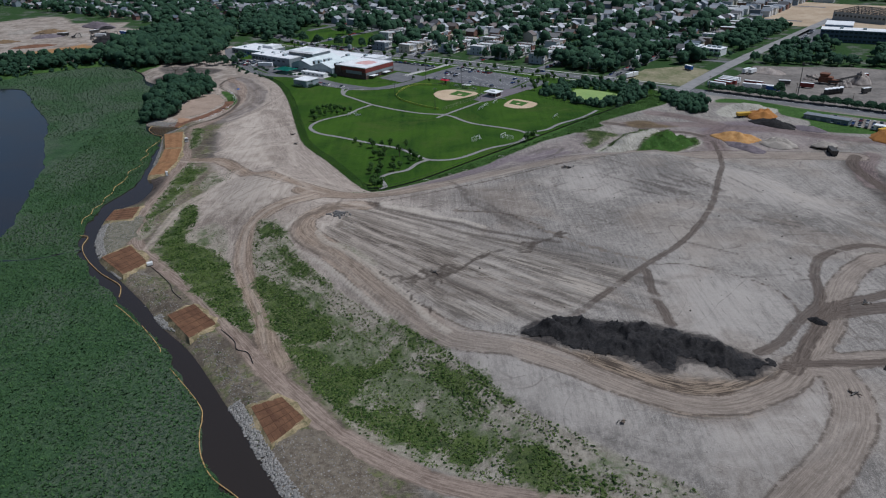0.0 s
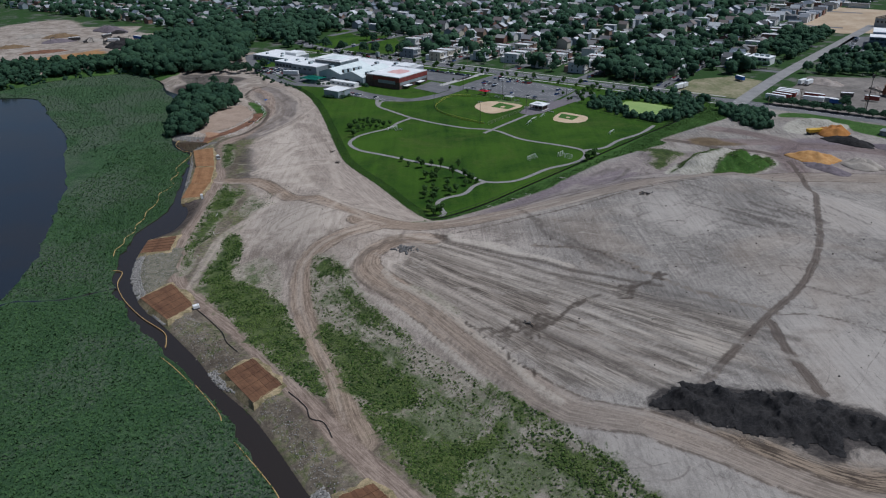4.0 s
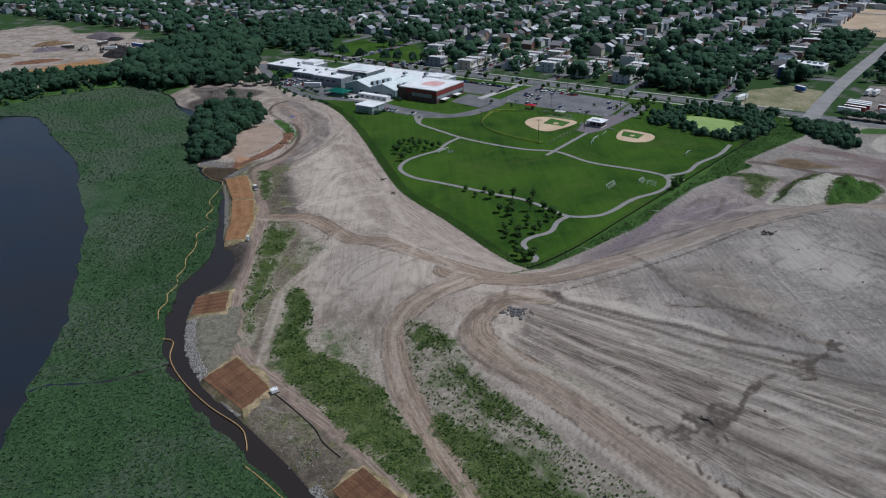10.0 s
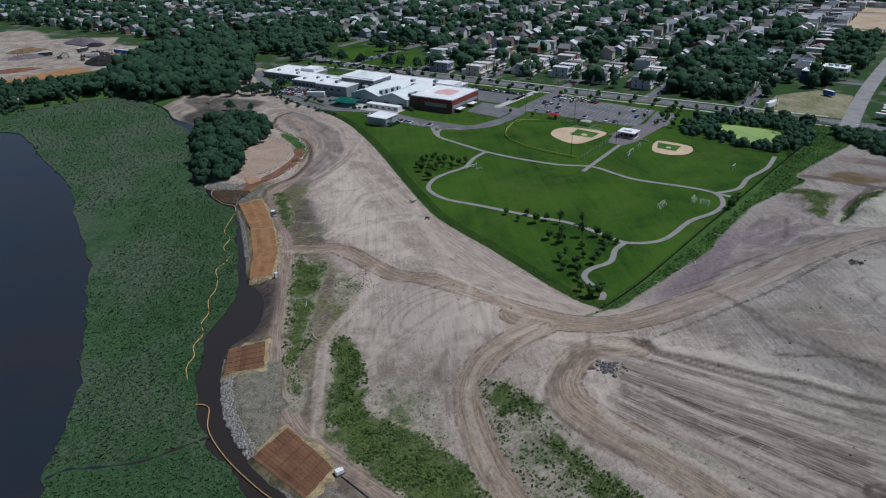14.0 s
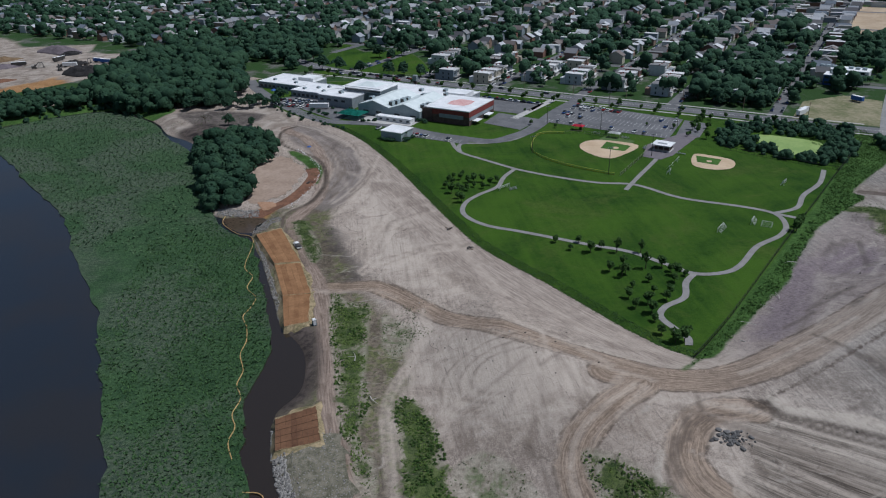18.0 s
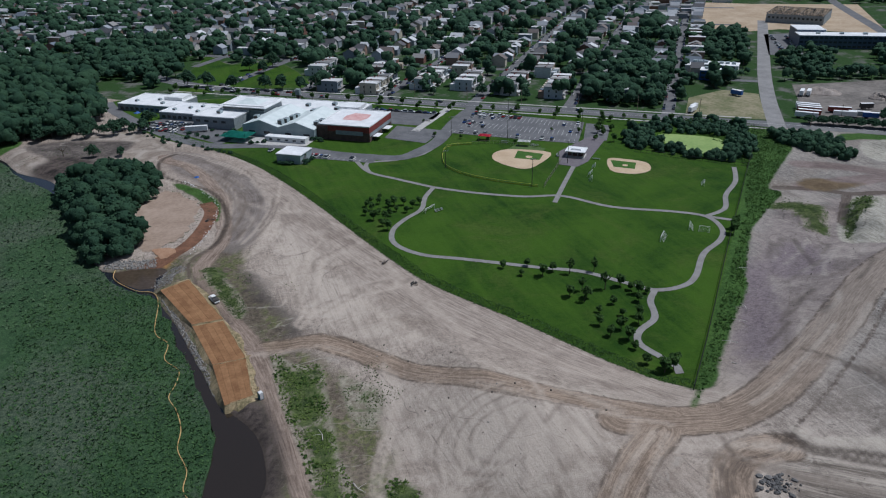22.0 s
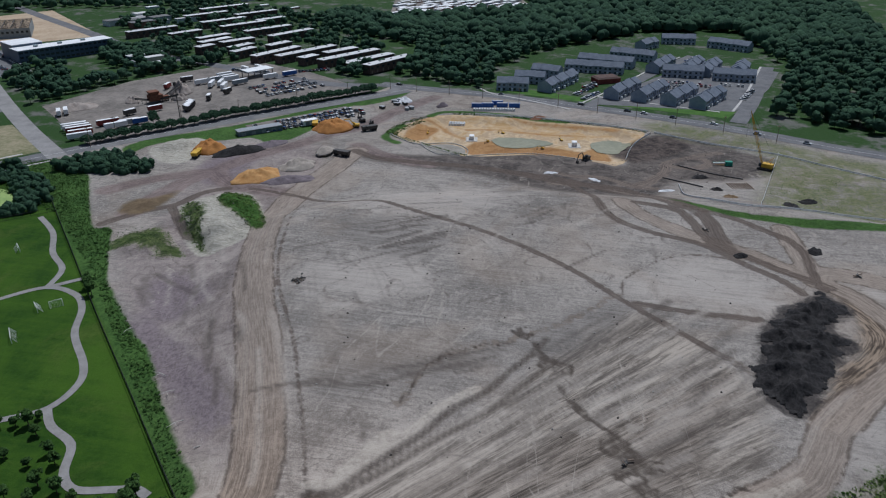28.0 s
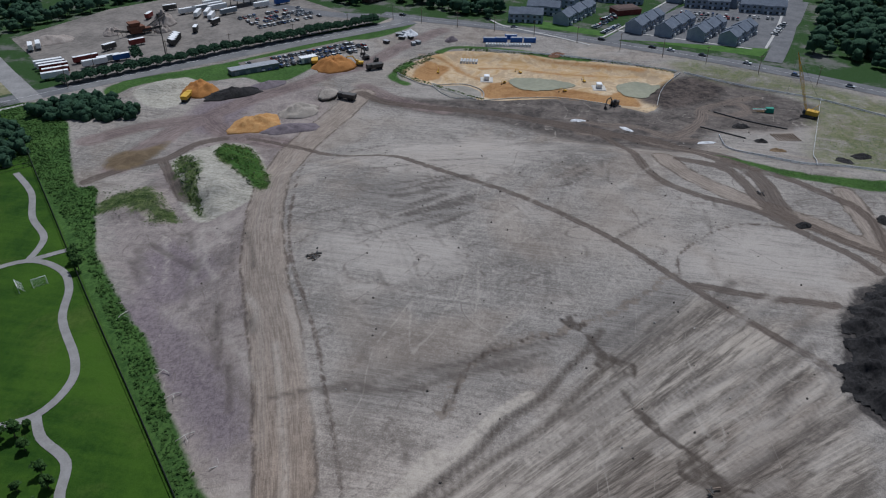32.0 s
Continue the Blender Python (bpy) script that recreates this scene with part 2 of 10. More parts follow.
PALE_METAL = plain("pale_ribbed_metal", (0.26, 0.32, 0.34), (0.36, 0.42, 0.43), 0.3, 0.5)
TEAL = plain("teal_canvas", (0.01, 0.16, 0.12), (0.02, 0.24, 0.18), 0.5, 0.7)
BRICK = plain("red_brick", (0.16, 0.035, 0.03), (0.25, 0.06, 0.05), 0.5, 0.9, bump=0.01)
DARK_BRICK = plain("brown_brick", (0.07, 0.045, 0.04), (0.13, 0.085, 0.07), 0.5, 0.9)
STONE_BAND = plain("grey_stone_band", (0.2, 0.23, 0.25), (0.3, 0.33, 0.34), 0.5, 0.8)
GLASS = plain("window_glass", (0.02, 0.03, 0.035), (0.05, 0.06, 0.07), 0.4, 0.12, specular=0.6)
STEEL = plain("galvanised_steel", (0.3, 0.31, 0.32), (0.45, 0.46, 0.47), 1.0, 0.45, 0.7)
DARK_STEEL = plain("dark_weathered_steel", (0.05, 0.05, 0.05), (0.12, 0.11, 0.1), 1.0, 0.6, 0.4)
TIMBER = plain("weathered_timber", (0.16, 0.12, 0.09), (0.28, 0.22, 0.17), 0.8, 0.9)
WHITE_PAINT = plain("white_paint", (0.66, 0.66, 0.65), (0.82, 0.82, 0.8), 0.6, 0.5)
RED_CANVAS = plain("red_canvas", (0.5, 0.02, 0.05), (0.7, 0.04, 0.08), 0.5, 0.7)
RUBBER = plain("tyre_rubber", (0.012, 0.012, 0.012), (0.03, 0.03, 0.03), 2.0, 0.9)
YELLOW_PAINT = plain("machine_yellow", (0.5, 0.3, 0.03), (0.68, 0.42, 0.05), 1.0, 0.5)
BLUE_PAINT = plain("blue_paint", (0.02, 0.08, 0.28), (0.04, 0.13, 0.4), 0.8, 0.5)
GREEN_PAINT = plain("green_paint", (0.02, 0.2, 0.14), (0.03, 0.3, 0.2), 0.8, 0.5)
CLAY = plain("infield_clay", (0.46, 0.34, 0.22), (0.58, 0.45, 0.31), 0.12, 0.95)
BARK = plain("bark", (0.06, 0.045, 0.035), (0.13, 0.1, 0.075), 2.0, 0.95)


def leaf_material(name, low, high, island=True):
    n = Nodes(name, 0.9, specular=0.08)
    at = n.place()
    big, fine = n.noise(at, 0.08, 3), n.noise(at, 2.4, 4, 0.7)
    tuft_ = n.noise(at, 0.75, 4, 0.65, 0.4)
    fac = n.math("ADD", n.math("ADD", n.math("MULTIPLY", fine, 0.3), n.math("MULTIPLY", tuft_, 0.35)), n.math("ADD", n.math("MULTIPLY", n.chance(island), 0.25), n.math("MULTIPLY", big, 0.2)))
    n.colour(n.mix(n.span(fac, 0.3, 0.8), low, high))
    n.bump(n.math("ADD", tuft_, n.math("MULTIPLY", fine, 0.3)), 1.0, 0.9)
    return n.m


LEAF = leaf_material("broadleaf_foliage", (0.025, 0.056, 0.036), (0.05, 0.098, 0.054))
LEAF_DARK = leaf_material("dark_foliage", (0.021, 0.049, 0.031), (0.043, 0.086, 0.046))
LEAF_PARK = leaf_material("young_tree_foliage", (0.02, 0.05, 0.015), (0.07, 0.13, 0.035))
WEED = leaf_material("tall_weeds", (0.04, 0.08, 0.016), (0.15, 0.205, 0.055))
WEED_DARK = leaf_material("dark_weeds", (0.018, 0.042, 0.011), (0.078, 0.125, 0.032))
WEED_DRY = leaf_material("dry_weeds", (0.13, 0.12, 0.07), (0.3, 0.27, 0.17))


# ---- trees ----
def crown_shape(rng, clumps, radius, height, low, size, sparse=False, lobes=None):
    """Verts and triangles of a crown: many small uneven clumps set on a lobed form."""
    lobes = lobes or [(rng.uniform(-0.5, 0.5), rng.uniform(-0.5, 0.5), rng.uniform(0.35, 0.9), rng.uniform(0.35, 0.7)) for _ in range(7)]
    verts, faces = [], []
    octa = np.array([(1, 0, 0), (-1, 0, 0), (0, 1, 0), (0, -1, 0), (0, 0, 0.8), (0, 0, -0.8)], float)
    tri = np.array([(0, 2, 4), (2, 1, 4), (1, 3, 4), (3, 0, 4), (2, 0, 5), (1, 2, 5), (3, 1, 5), (0, 3, 5)])
    if sparse:
        tri = tri[:4]
    for i in range(clumps):
        lx, ly, lz, lr = lobes[i % 7]
        d = rng.normal(size=3)
        d /= np.linalg.norm(d)
        d[2] = abs(d[2]) * 0.9 - 0.25
        c = np.array([lx, ly, lz - 0.25]) + d * lr * rng.uniform(0.75, 1.0)
        p = np.array([c[0] * radius, c[1] * radius, low + np.clip(c[2], 0, 1.15) * (height - low) * 0.87])
        s = size * rng.uniform(0.6, 1.25)
        a = rng.uniform(0, 2 * np.pi)
        o = octa * rng.uniform(0.55, 1.25, (6, 1)) * s
        o = np.stack([o[:, 0] * np.cos(a) - o[:, 1] * np.sin(a), o[:, 0] * np.sin(a) + o[:, 1] * np.cos(a), o[:, 2]], 1)
        faces.append(tri + 6 * i)
        verts.append(o + p)
    return np.concatenate(verts), np.concatenate(faces)


def trunk_shape(rng, height, thick, limbs=4, spread=0.3):
    bm = tube([(0, 0, -0.3), (0.05, 0, height * 0.3), (rng.uniform(-0.1, 0.1) * height * 0.3, 0.04, height * 0.7)], thick, 6, end=thick * 0.45)
    for k in range(limbs):
        a = 2 * math.pi * k / limbs + rng.uniform(-0.4, 0.4)
        z = height * rng.uniform(0.3, 0.45)
        tube([(0, 0, z), (math.cos(a) * height * spread * 0.5, math.sin(a) * height * spread * 0.5, z + height * 0.15), (math.cos(a) * height * spread, math.sin(a) * height * spread, z + height * 0.35)], thick * 0.5, 5, bm, thick * 0.15)
    return bm


def tree_model(seed, height, radius, label, category="tree", name="tree", clumps=230, size=0.42, low=0.28, leaf=None, group="", lobes=None):
    rng = np.random.default_rng(seed)
    ob = thing(name, (0, 0, -300), label, category, group)
    part("trunk", trunk_shape(rng, height, 0.018 * height + 0.05), BARK, ob)
    h = Heaps()
    v, f = crown_shape(rng, clumps, radius, height, height * low, size, lobes=lobes)
    h.add(v, f, np.zeros((1, 3)))
    c = h.build("crown", [leaf or LEAF], "", "", kind="", parent=ob)
    return ob


def plant(model, x, y, turn, scale, z=None):
    return copy_thing(model, Matrix.LocRotScale((x, y, float(ground_height(np.array([x]), np.array([y]))[0]) - 0.05 if z is None else z), Euler((0, 0, turn)), (scale, scale, scale)))


def drop(ob):
    """Removes a model once it has been copied."""
    for o in (*ob.children_recursive, ob):
        bpy.data.objects.remove(o)
# ---- the lie of the land: a low shore, a capped mound, a plain park and town ----
WATER = -6.0


def smooth(a, b, v):
    u = np.clip((v - a) / (b - a), 0, 1)
    return u * u * (3 - 2 * u)


def curve(points, closed=False, steps=6):
    """A smooth line through plan points (Catmull-Rom)."""
    p = np.array(points, float)
    n = len(p)
    out = []
    for i in range(n if closed else n - 1):
        if closed:
            a, b, c, d = p[i - 1], p[i], p[(i + 1) % n], p[(i + 2) % n]
        else:
            a, b, c, d = p[max(i - 1, 0)], p[i], p[i + 1], p[min(i + 2, n - 1)]
        for k in range(steps):
            u = k / steps
            out.append(0.5 * (2 * b + (c - a) * u + (2 * a - 5 * b + 4 * c - d) * u * u + (3 * b - a - 3 * c + d) * u ** 3))
    if not closed:
        out.append(p[-1])
    return np.array(out)


def line_distance(x, y, line):
    """Distance of plan points from a line."""
    best = np.full(np.shape(x), 1e9)
    for a, b in zip(line[:-1], line[1:]):
        d = b - a
        u = np.clip(((x - a[0]) * d[0] + (y - a[1]) * d[1]) / max(d @ d, 1e-9), 0, 1)
        best = np.minimum(best, (x - a[0] - u * d[0]) ** 2 + (y - a[1] - u * d[1]) ** 2)
    return np.sqrt(best)


def area_distance(x, y, ring):
    """Signed distance from the edge of an area, positive inside."""
    inside = np.zeros(np.shape(x), bool)
    for a, b in zip(ring, np.roll(ring, -1, 0)):
        if a[1] != b[1]:
            inside ^= ((a[1] > y) != (b[1] > y)) & (x < (b[0] - a[0]) * (y - a[1]) / (b[1] - a[1]) + a[0])
    d = line_distance(x, y, np.vstack([ring, ring[:1]]))
    return np.where(inside, d, -d)


MOUND_FOOT = np.array([(-112, 292), (-72, 232), (-30, 172), (12, 122), (70, 90), (180, 90), (200, 180), (190, 265), (170, 340),
                       (125, 392), (60, 385), (0, 352), (-32, 338), (-85, 385), (-118, 350)], float)


# mounds and cuts on the site: centre, half lengths, turn, height
MOUNDS = [(116, 392, 32, 18, 38, 7.0), (134, 391, 18, 9, 38, 2.5), (92, 410, 15, 9, -30, 2.6), (206, 466, 15, 9, -45, 3.2), (214, 383, 9, 5, -40, 1.6)]
PIT_EDGE = np.array([(259, 360), (292, 351), (308, 334), (308, 288), (302, 243), (294, 215), (234, 227), (235, 242), (240, 270), (228, 310), (246, 340)], float)


def height(x, y):
    x, y = np.asarray(x, float), np.asarray(y, float)
    base = -3.1 - 2.6 * smooth(170, 270, x) * (1 - smooth(330, 470, y)) - 1.3 * smooth(-70, -140, x) * (1 - smooth(420, 520, y))
    base = base - 1.2 * (1 - smooth(150, 320, y)) * (1 - smooth(60, 160, x))
    rise = smooth(0, 42, area_distance(x, y, MOUND_FOOT))
    z = base + rise * (6.3 - base)
    for mx, my, rx, ry, turn, high in MOUNDS:
        c, s = math.cos(math.radians(turn)), math.sin(math.radians(turn))
        r = np.hypot(((x - mx) * c + (y - my) * s) / rx, ((y - my) * c - (x - mx) * s) / ry)
        z = z + high * smooth(0, 0.7, 1 - r + 0.06 * np.sin(9 * np.arctan2(y - my, x - mx)) + 0.07 * np.sin(x * 0.55 + 0.8 * np.sin(y * 0.3)) * np.sin(y * 0.4))
    z = z - 2.4 * smooth(1, 9, area_distance(x, y, PIT_EDGE)) + 0.5 * smooth(12, 22, area_distance(x, y, PIT_EDGE))
    core = smooth(-240, -200, x) * (1 - smooth(280, 320, x)) * (1 - smooth(560, 610, y))
    return z + 0.25 * core * np.sin(x * 0.045 + 1.3 * np.sin(y * 0.021)) * np.sin(y * 0.038 + 0.7)
# ---- the plan ----
SHORE = [(20, 60), (-20, 105), (-39, 132), (-48, 146), (-55, 158), (-62, 168), (-73, 185), (-83, 199), (-95, 212), (-105, 226), (-120, 244),
         (-136, 263), (-146, 280), (-151, 297), (-153, 314), (-152, 322), (-146, 331), (-146, 350), (-153, 365), (-156, 375), (-160, 392),
         (-166, 419), (-173, 445), (-168, 462), (-178, 467), (-192, 470), (-203, 505), (-219, 575), (-227, 594), (-243, 612), (-259, 645),
         (-300, 680), (-350, 655), (-385, 612), (-460, 590)]
WET = np.vstack([curve(SHORE, steps=3), [(-900, 560), (-4000, 500), (-4000, -3000), (300, -3000), (60, 0)]])
REED_EAST = [(0, 60), (-36, 110), (-50, 132), (-56, 138), (-62, 147), (-66, 158), (-72, 171), (-82, 185), (-91, 200), (-105, 217), (-120, 234), (-135, 252),
             (-143, 263), (-152, 276), (-157, 292), (-161, 310), (-161, 328), (-157, 348), (-158, 365), (-161, 385), (-166, 410), (-170, 430),
             (-174, 441), (-188, 459), (-200, 495), (-214, 549), (-224, 576), (-241, 603), (-259, 641), (-300, 676), (-350, 651), (-385, 609)]
REED_WEST = [(-372, 592), (-336, 589), (-301, 540), (-265, 485), (-242, 435), (-222, 390), (-210, 355), (-200, 325), (-192, 290), (-188, 265), (-184, 240),
             (-180, 200), (-172, 120), (-160, 0)]
REEDS = np.vstack([curve(REED_EAST, steps=4), curve(REED_WEST, steps=9), [(-40, -60)]])
REEDS = REEDS + 2.2 * np.array([(noise.fractal((x * 0.12, y * 0.12, 2.0), 1.0, 2.0, 3), noise.fractal((x * 0.12, y * 0.12, 7.0), 1.0, 2.0, 3)) for x, y in REEDS])

SHORE_ROAD = [(40, 121), (28, 124), (18, 127), (9, 130), (-4, 135), (-15, 142), (-28, 152), (-39, 165), (-52, 181), (-66, 200), (-85, 227), (-105, 251), (-119, 265), (-127, 277), (-133, 292), (-136, 312),
              (-138, 335), (-139, 360), (-142, 390), (-147, 410), (-152, 430), (-155, 452), (-152, 462), (-145, 480), (-143, 505), (-142, 522), (-147, 550), (-156, 579), (-166, 592), (-168, 602)]
BRANCH = [(-50, 184), (-55, 196), (-60, 212), (-68, 231), (-76, 252), (-79, 269), (-79, 280), (-75, 288), (-66, 295), (-54, 303)]
SHORTCUT = [(-121, 271), (-122, 292), (-122, 314), (-119, 325), (-115, 333), (-109, 344), (-106, 356), (-107, 368)]
CONNECT = [(-146, 391), (-135, 389), (-121, 387), (-107, 370), (-90, 346), (-74, 328), (-59, 316), (-47, 308)]
HAUL = [(-60, 310), (-38, 303), (-20, 306), (2, 316), (24, 327), (49, 341), (76, 354), (108, 365), (143, 373), (167, 372), (190, 370), (224, 369)]
HAUL_EDGE = [(-44, 288), (-33, 287), (-22, 293), (-11, 298), (5, 306), (30, 319), (59, 337), (82, 347), (110, 356), (136, 364)]
LOOP = [(36, 166), (20, 177), (4, 184), (-11, 201), (-22, 217), (-31, 232), (-41, 247), (-49, 257), (-54, 265), (-55, 272), (-53, 278), (-48, 285), (-40, 289), (-32, 288)]
LOOP_OUT = [(-5, 186), (-15, 201), (-26, 218), (-36, 233), (-48, 248), (-56, 257), (-60, 265), (-60, 271), (-57, 276)]
LOOP_SPURS = [[(-53, 279), (-50, 286), (-48, 293)], [(-47, 285), (-44, 290), (-43, 296)], [(-56, 268), (-57, 276), (-53, 284)]]
INNER_BERM = [(2, 187), (-4, 195), (-9, 206), (-14, 214), (-19, 221), (-25, 231), (-31, 239), (-38, 248), (-44, 254), (-48, 263)]
GULLY = [(-27, 291), (-25, 285), (-18, 281), (-10, 276), (-2, 271), (7, 267), (16, 260), (27, 255), (37, 250), (45, 247)]
GULLY_SOUTH = [(-30, 292), (-27, 286), (-22, 281), (-13, 274), (-3, 267), (7, 259), (19, 252), (30, 246)]
STEP = [(48, 256), (42, 250), (34, 246), (30, 240), (22, 240), (14, 235), (8, 228), (2, 223), (-6, 220), (-14, 221), (-21, 224)]
SWIRL = [(20, 177), (34, 167), (45, 158), (55, 151), (65, 147), (76, 148), (90, 155), (100, 165), (112, 179), (120, 190), (125, 199), (137, 214), (149, 224), (158, 228)]
SOUTH_ROAD = [(98, 163), (105, 161), (104, 150), (99, 139), (91, 129), (83, 122), (72, 114)]
EAST_ROAD = [(99, 165), (111, 165), (140, 168)]
EAST_ROAD_2 = [(116, 189), (129, 192), (150, 197), (191, 224), (198, 254), (210, 293), (212, 332), (215, 355), (224, 369)]
TRACK = [(39, 190), (56, 209), (74, 228), (92, 246), (112, 276), (128, 311), (141, 340), (152, 372), (157, 398)]
TRACK_2 = [(71, 222), (69, 206), (69, 186)]
BROWN_BASIN = [(120, 443), (133, 443), (136, 435), (146, 430), (128, 427), (118, 434)]
MOUND_WEEDS = [(125, 396), (142, 405), (150, 405), (148, 393), (133, 380), (118, 371), (108, 366), (106, 370), (112, 380)]
SCRUB_WEEDS = [(84, 421), (94, 425), (103, 420), (107, 414), (99, 403), (86, 391), (83, 398), (87, 407)]
GREY_MOUND = [(126, 417), (136, 417), (145, 411), (150, 405), (149, 392), (118, 370), (104, 365), (97, 371), (90, 376), (87, 385), (102, 400), (112, 406)]
LUSH = [[(-69, 242), (-58, 234), (-42, 213), (-33, 196), (-40, 197), (-47, 196), (-54, 203), (-63, 222)], [(-52, 200), (-40, 193), (-28, 182), (-16, 185), (-14, 180), (-22, 174), (-29, 164), (-36, 170), (-46, 187)],
        [(-14, 174), (-7, 180), (3, 174), (9, 164), (13, 155), (7, 153), (1, 165), (-9, 174)], [(-29, 164), (-13, 163), (2, 151), (11, 145), (7, 138), (-4, 145), (-16, 152), (-25, 157)],
        [(-61, 257), (-45, 235), (-38, 224), (-51, 233), (-60, 248)], [(-16, 198), (-2, 183), (10, 168), (19, 155), (14, 156), (3, 173), (-9, 185)], [(13, 145), (24, 140), (34, 132), (41, 127), (35, 125), (20, 130), (13, 136)],
        [(-76, 281), (-71, 280), (-64, 272), (-62, 264), (-68, 267), (-74, 269)], MOUND_WEEDS, [(126, 416), (135, 416), (121, 402), (96, 386), (91, 386), (107, 401)]]
TAR = [(23, 184), (29, 189), (38, 192), (51, 189), (64, 185), (75, 179), (85, 171), (90, 164), (84, 159), (78, 159), (73, 164), (67, 167), (63, 162), (58, 161), (54, 166), (44, 172), (35, 176), (27, 180)]
PURPLE = [[(43, 386), (39, 374), (28, 353), (16, 338), (-2, 323), (-9, 326), (0, 339), (13, 356), (24, 370)], [(42, 381), (45, 376), (34, 364), (29, 358), (25, 361), (30, 369)], [(2, 336), (5, 334), (-3, 323), (-6, 322), (-5, 327)], [(74, 386), (66, 372), (56, 360), (40, 372), (60, 390)], [(160, 425), (190, 440), (215, 420), (180, 412), (160, 412)]]
DUMP_TRACK = [(105, 440), (113, 436), (122, 430), (132, 421), (147, 417), (155, 408)]
ORANGE = [[(240, 311), (258, 312), (265, 300), (258, 284), (261, 266), (256, 250), (262, 244), (256, 236), (243, 233), (240, 262), (238, 291)], [(256, 352), (284, 350), (283, 336), (262, 340)], [(-396, 765), (-378, 786), (-352, 790), (-350, 745), (-378, 714), (-420, 720)], [(-172, 471), (-166, 475), (-164, 468), (-169, 464)]]
BLACK_WORKS = [(262, 234), (292, 210), (280, 190), (258, 196), (240, 214), (236, 226)]
TRACK_3 = [(89, 170), (98, 176), (106, 185), (117, 195), (122, 203), (128, 219), (143, 234), (188, 246), (205, 262)]
TRACK_4 = [(156, 222), (150, 205), (131, 198), (121, 194), (113, 184), (106, 176), (100, 168), (95, 161)]
TRACK_5 = [(132, 168), (121, 164), (110, 164), (100, 164), (93, 163)]
TRACK_6 = [(209, 285), (200, 248), (176, 222), (156, 206), (149, 188), (138, 175), (130, 167)]
ARC = [(76, 226), (84, 226), (94, 221), (108, 208), (110, 192), (98, 177)]

SLOPE_WEEDS = [(-77, 283), (-70, 281), (-64, 274), (-54, 250), (-36, 221), (-17, 199), (-4, 184), (7, 171), (17, 157), (25, 148), (37, 138), (46, 131), (54, 125), (58, 121), (46, 121), (30, 126), (15, 131),
               (4, 135), (-7, 141), (-19, 149), (-28, 159), (-36, 171), (-46, 188), (-56, 207), (-65, 230), (-74, 258)]
STRIP_WEEDS = [(-138, 384), (-134, 382), (-130, 376), (-124, 375), (-125, 360), (-126, 346), (-127, 333), (-126, 323), (-127, 314), (-130, 307), (-126, 291), (-127, 287), (-131, 291), (-132, 302), (-135, 312), (-136, 332), (-138, 359)]
BANK_WEEDS = [(-119, 318), (-113, 317), (-108, 298), (-108, 281), (-95, 271), (-84, 257), (-77, 242), (-71, 228), (-65, 215), (-61, 203), (-68, 207), (-79, 219), (-89, 232), (-99, 246), (-113, 264), (-119, 275), (-119, 290)]
SPARSE_WEEDS = [[(-108, 287), (-99, 293), (-90, 282), (-86, 266), (-86, 254), (-94, 268), (-104, 272)], [(-120, 367), (-116, 363), (-110, 355), (-112, 346), (-117, 340), (-121, 345), (-121, 356)], [(-131, 296), (-126, 297), (-126, 283), (-130, 283)], [(-24, 231), (-30, 239), (-39, 249), (-37, 251), (-28, 241), (-22, 232)]]
LAWN = [(-30.5, 319.5), (-33, 325), (-43, 344), (-59, 376), (-77, 408), (-86, 437), (-98, 485), (-110, 530), (-124, 571), (-144, 607), (-170, 639), (-196, 700), (-205, 745), (-150, 728), (-90, 705), (-30, 672),
        (29, 628), (85, 588), (130, 553), (160, 524), (111, 467), (-22, 329), (-28.5, 321.5)]
FENCE_STRIP = [(-30, 320.5), (-28.5, 318.8), (-24, 321), (-9, 335), (3, 346), (23, 363), (32, 374), (46, 389), (58, 402), (70, 412), (84, 421), (103, 434), (101, 440), (115, 453), (170, 500), (165, 535), (130, 553), (111, 467)]
BLACK_MUD = [(-153, 321), (-146, 321), (-141, 330), (-141, 352), (-144, 364), (-158, 364), (-156, 340)]
MAUVE = [(-19, 322), (2, 344), (26, 365), (50, 391), (80, 416), (130, 420), (200, 440), (230, 400), (190, 376), (100, 362), (70, 348), (25, 328), (-10, 308)]
PIT = [(259, 360), (292, 351), (308, 334), (308, 288), (302, 243), (294, 215), (234, 227), (235, 242), (240, 270), (228, 310), (246, 340)]
MEADOW = [(264, 146), (240, 110), (200, 60), (168, 95), (166, 140), (176, 168), (220, 158)]

FAN = [(-36, 286), (-28, 286), (-22, 280), (-12, 273), (-2, 266), (10, 257), (22, 250), (34, 246), (46, 238), (60, 228), (66, 220), (58, 208), (48, 199), (36, 192), (22, 190), (8, 192), (-2, 200), (-10, 211), (-18, 221), (-26, 236), (-39, 247), (-45, 258), (-40, 271)]
FAN_APEX = (-110.0, 340.0)
DEEP_FAN = [(-37, 281), (-36, 271), (-43, 259), (-39, 248), (-26, 237), (-19, 228), (-8, 226), (4, 230), (8, 234), (-2, 243), (-11, 252), (-21, 262), (-31, 274)]
STEP_FOOT = [(-22, 224), (-11, 220), (1, 222), (9, 228), (20, 221), (33, 212), (40, 203), (32, 195), (20, 200), (10, 206), (-2, 206), (-9, 214), (-18, 219)]
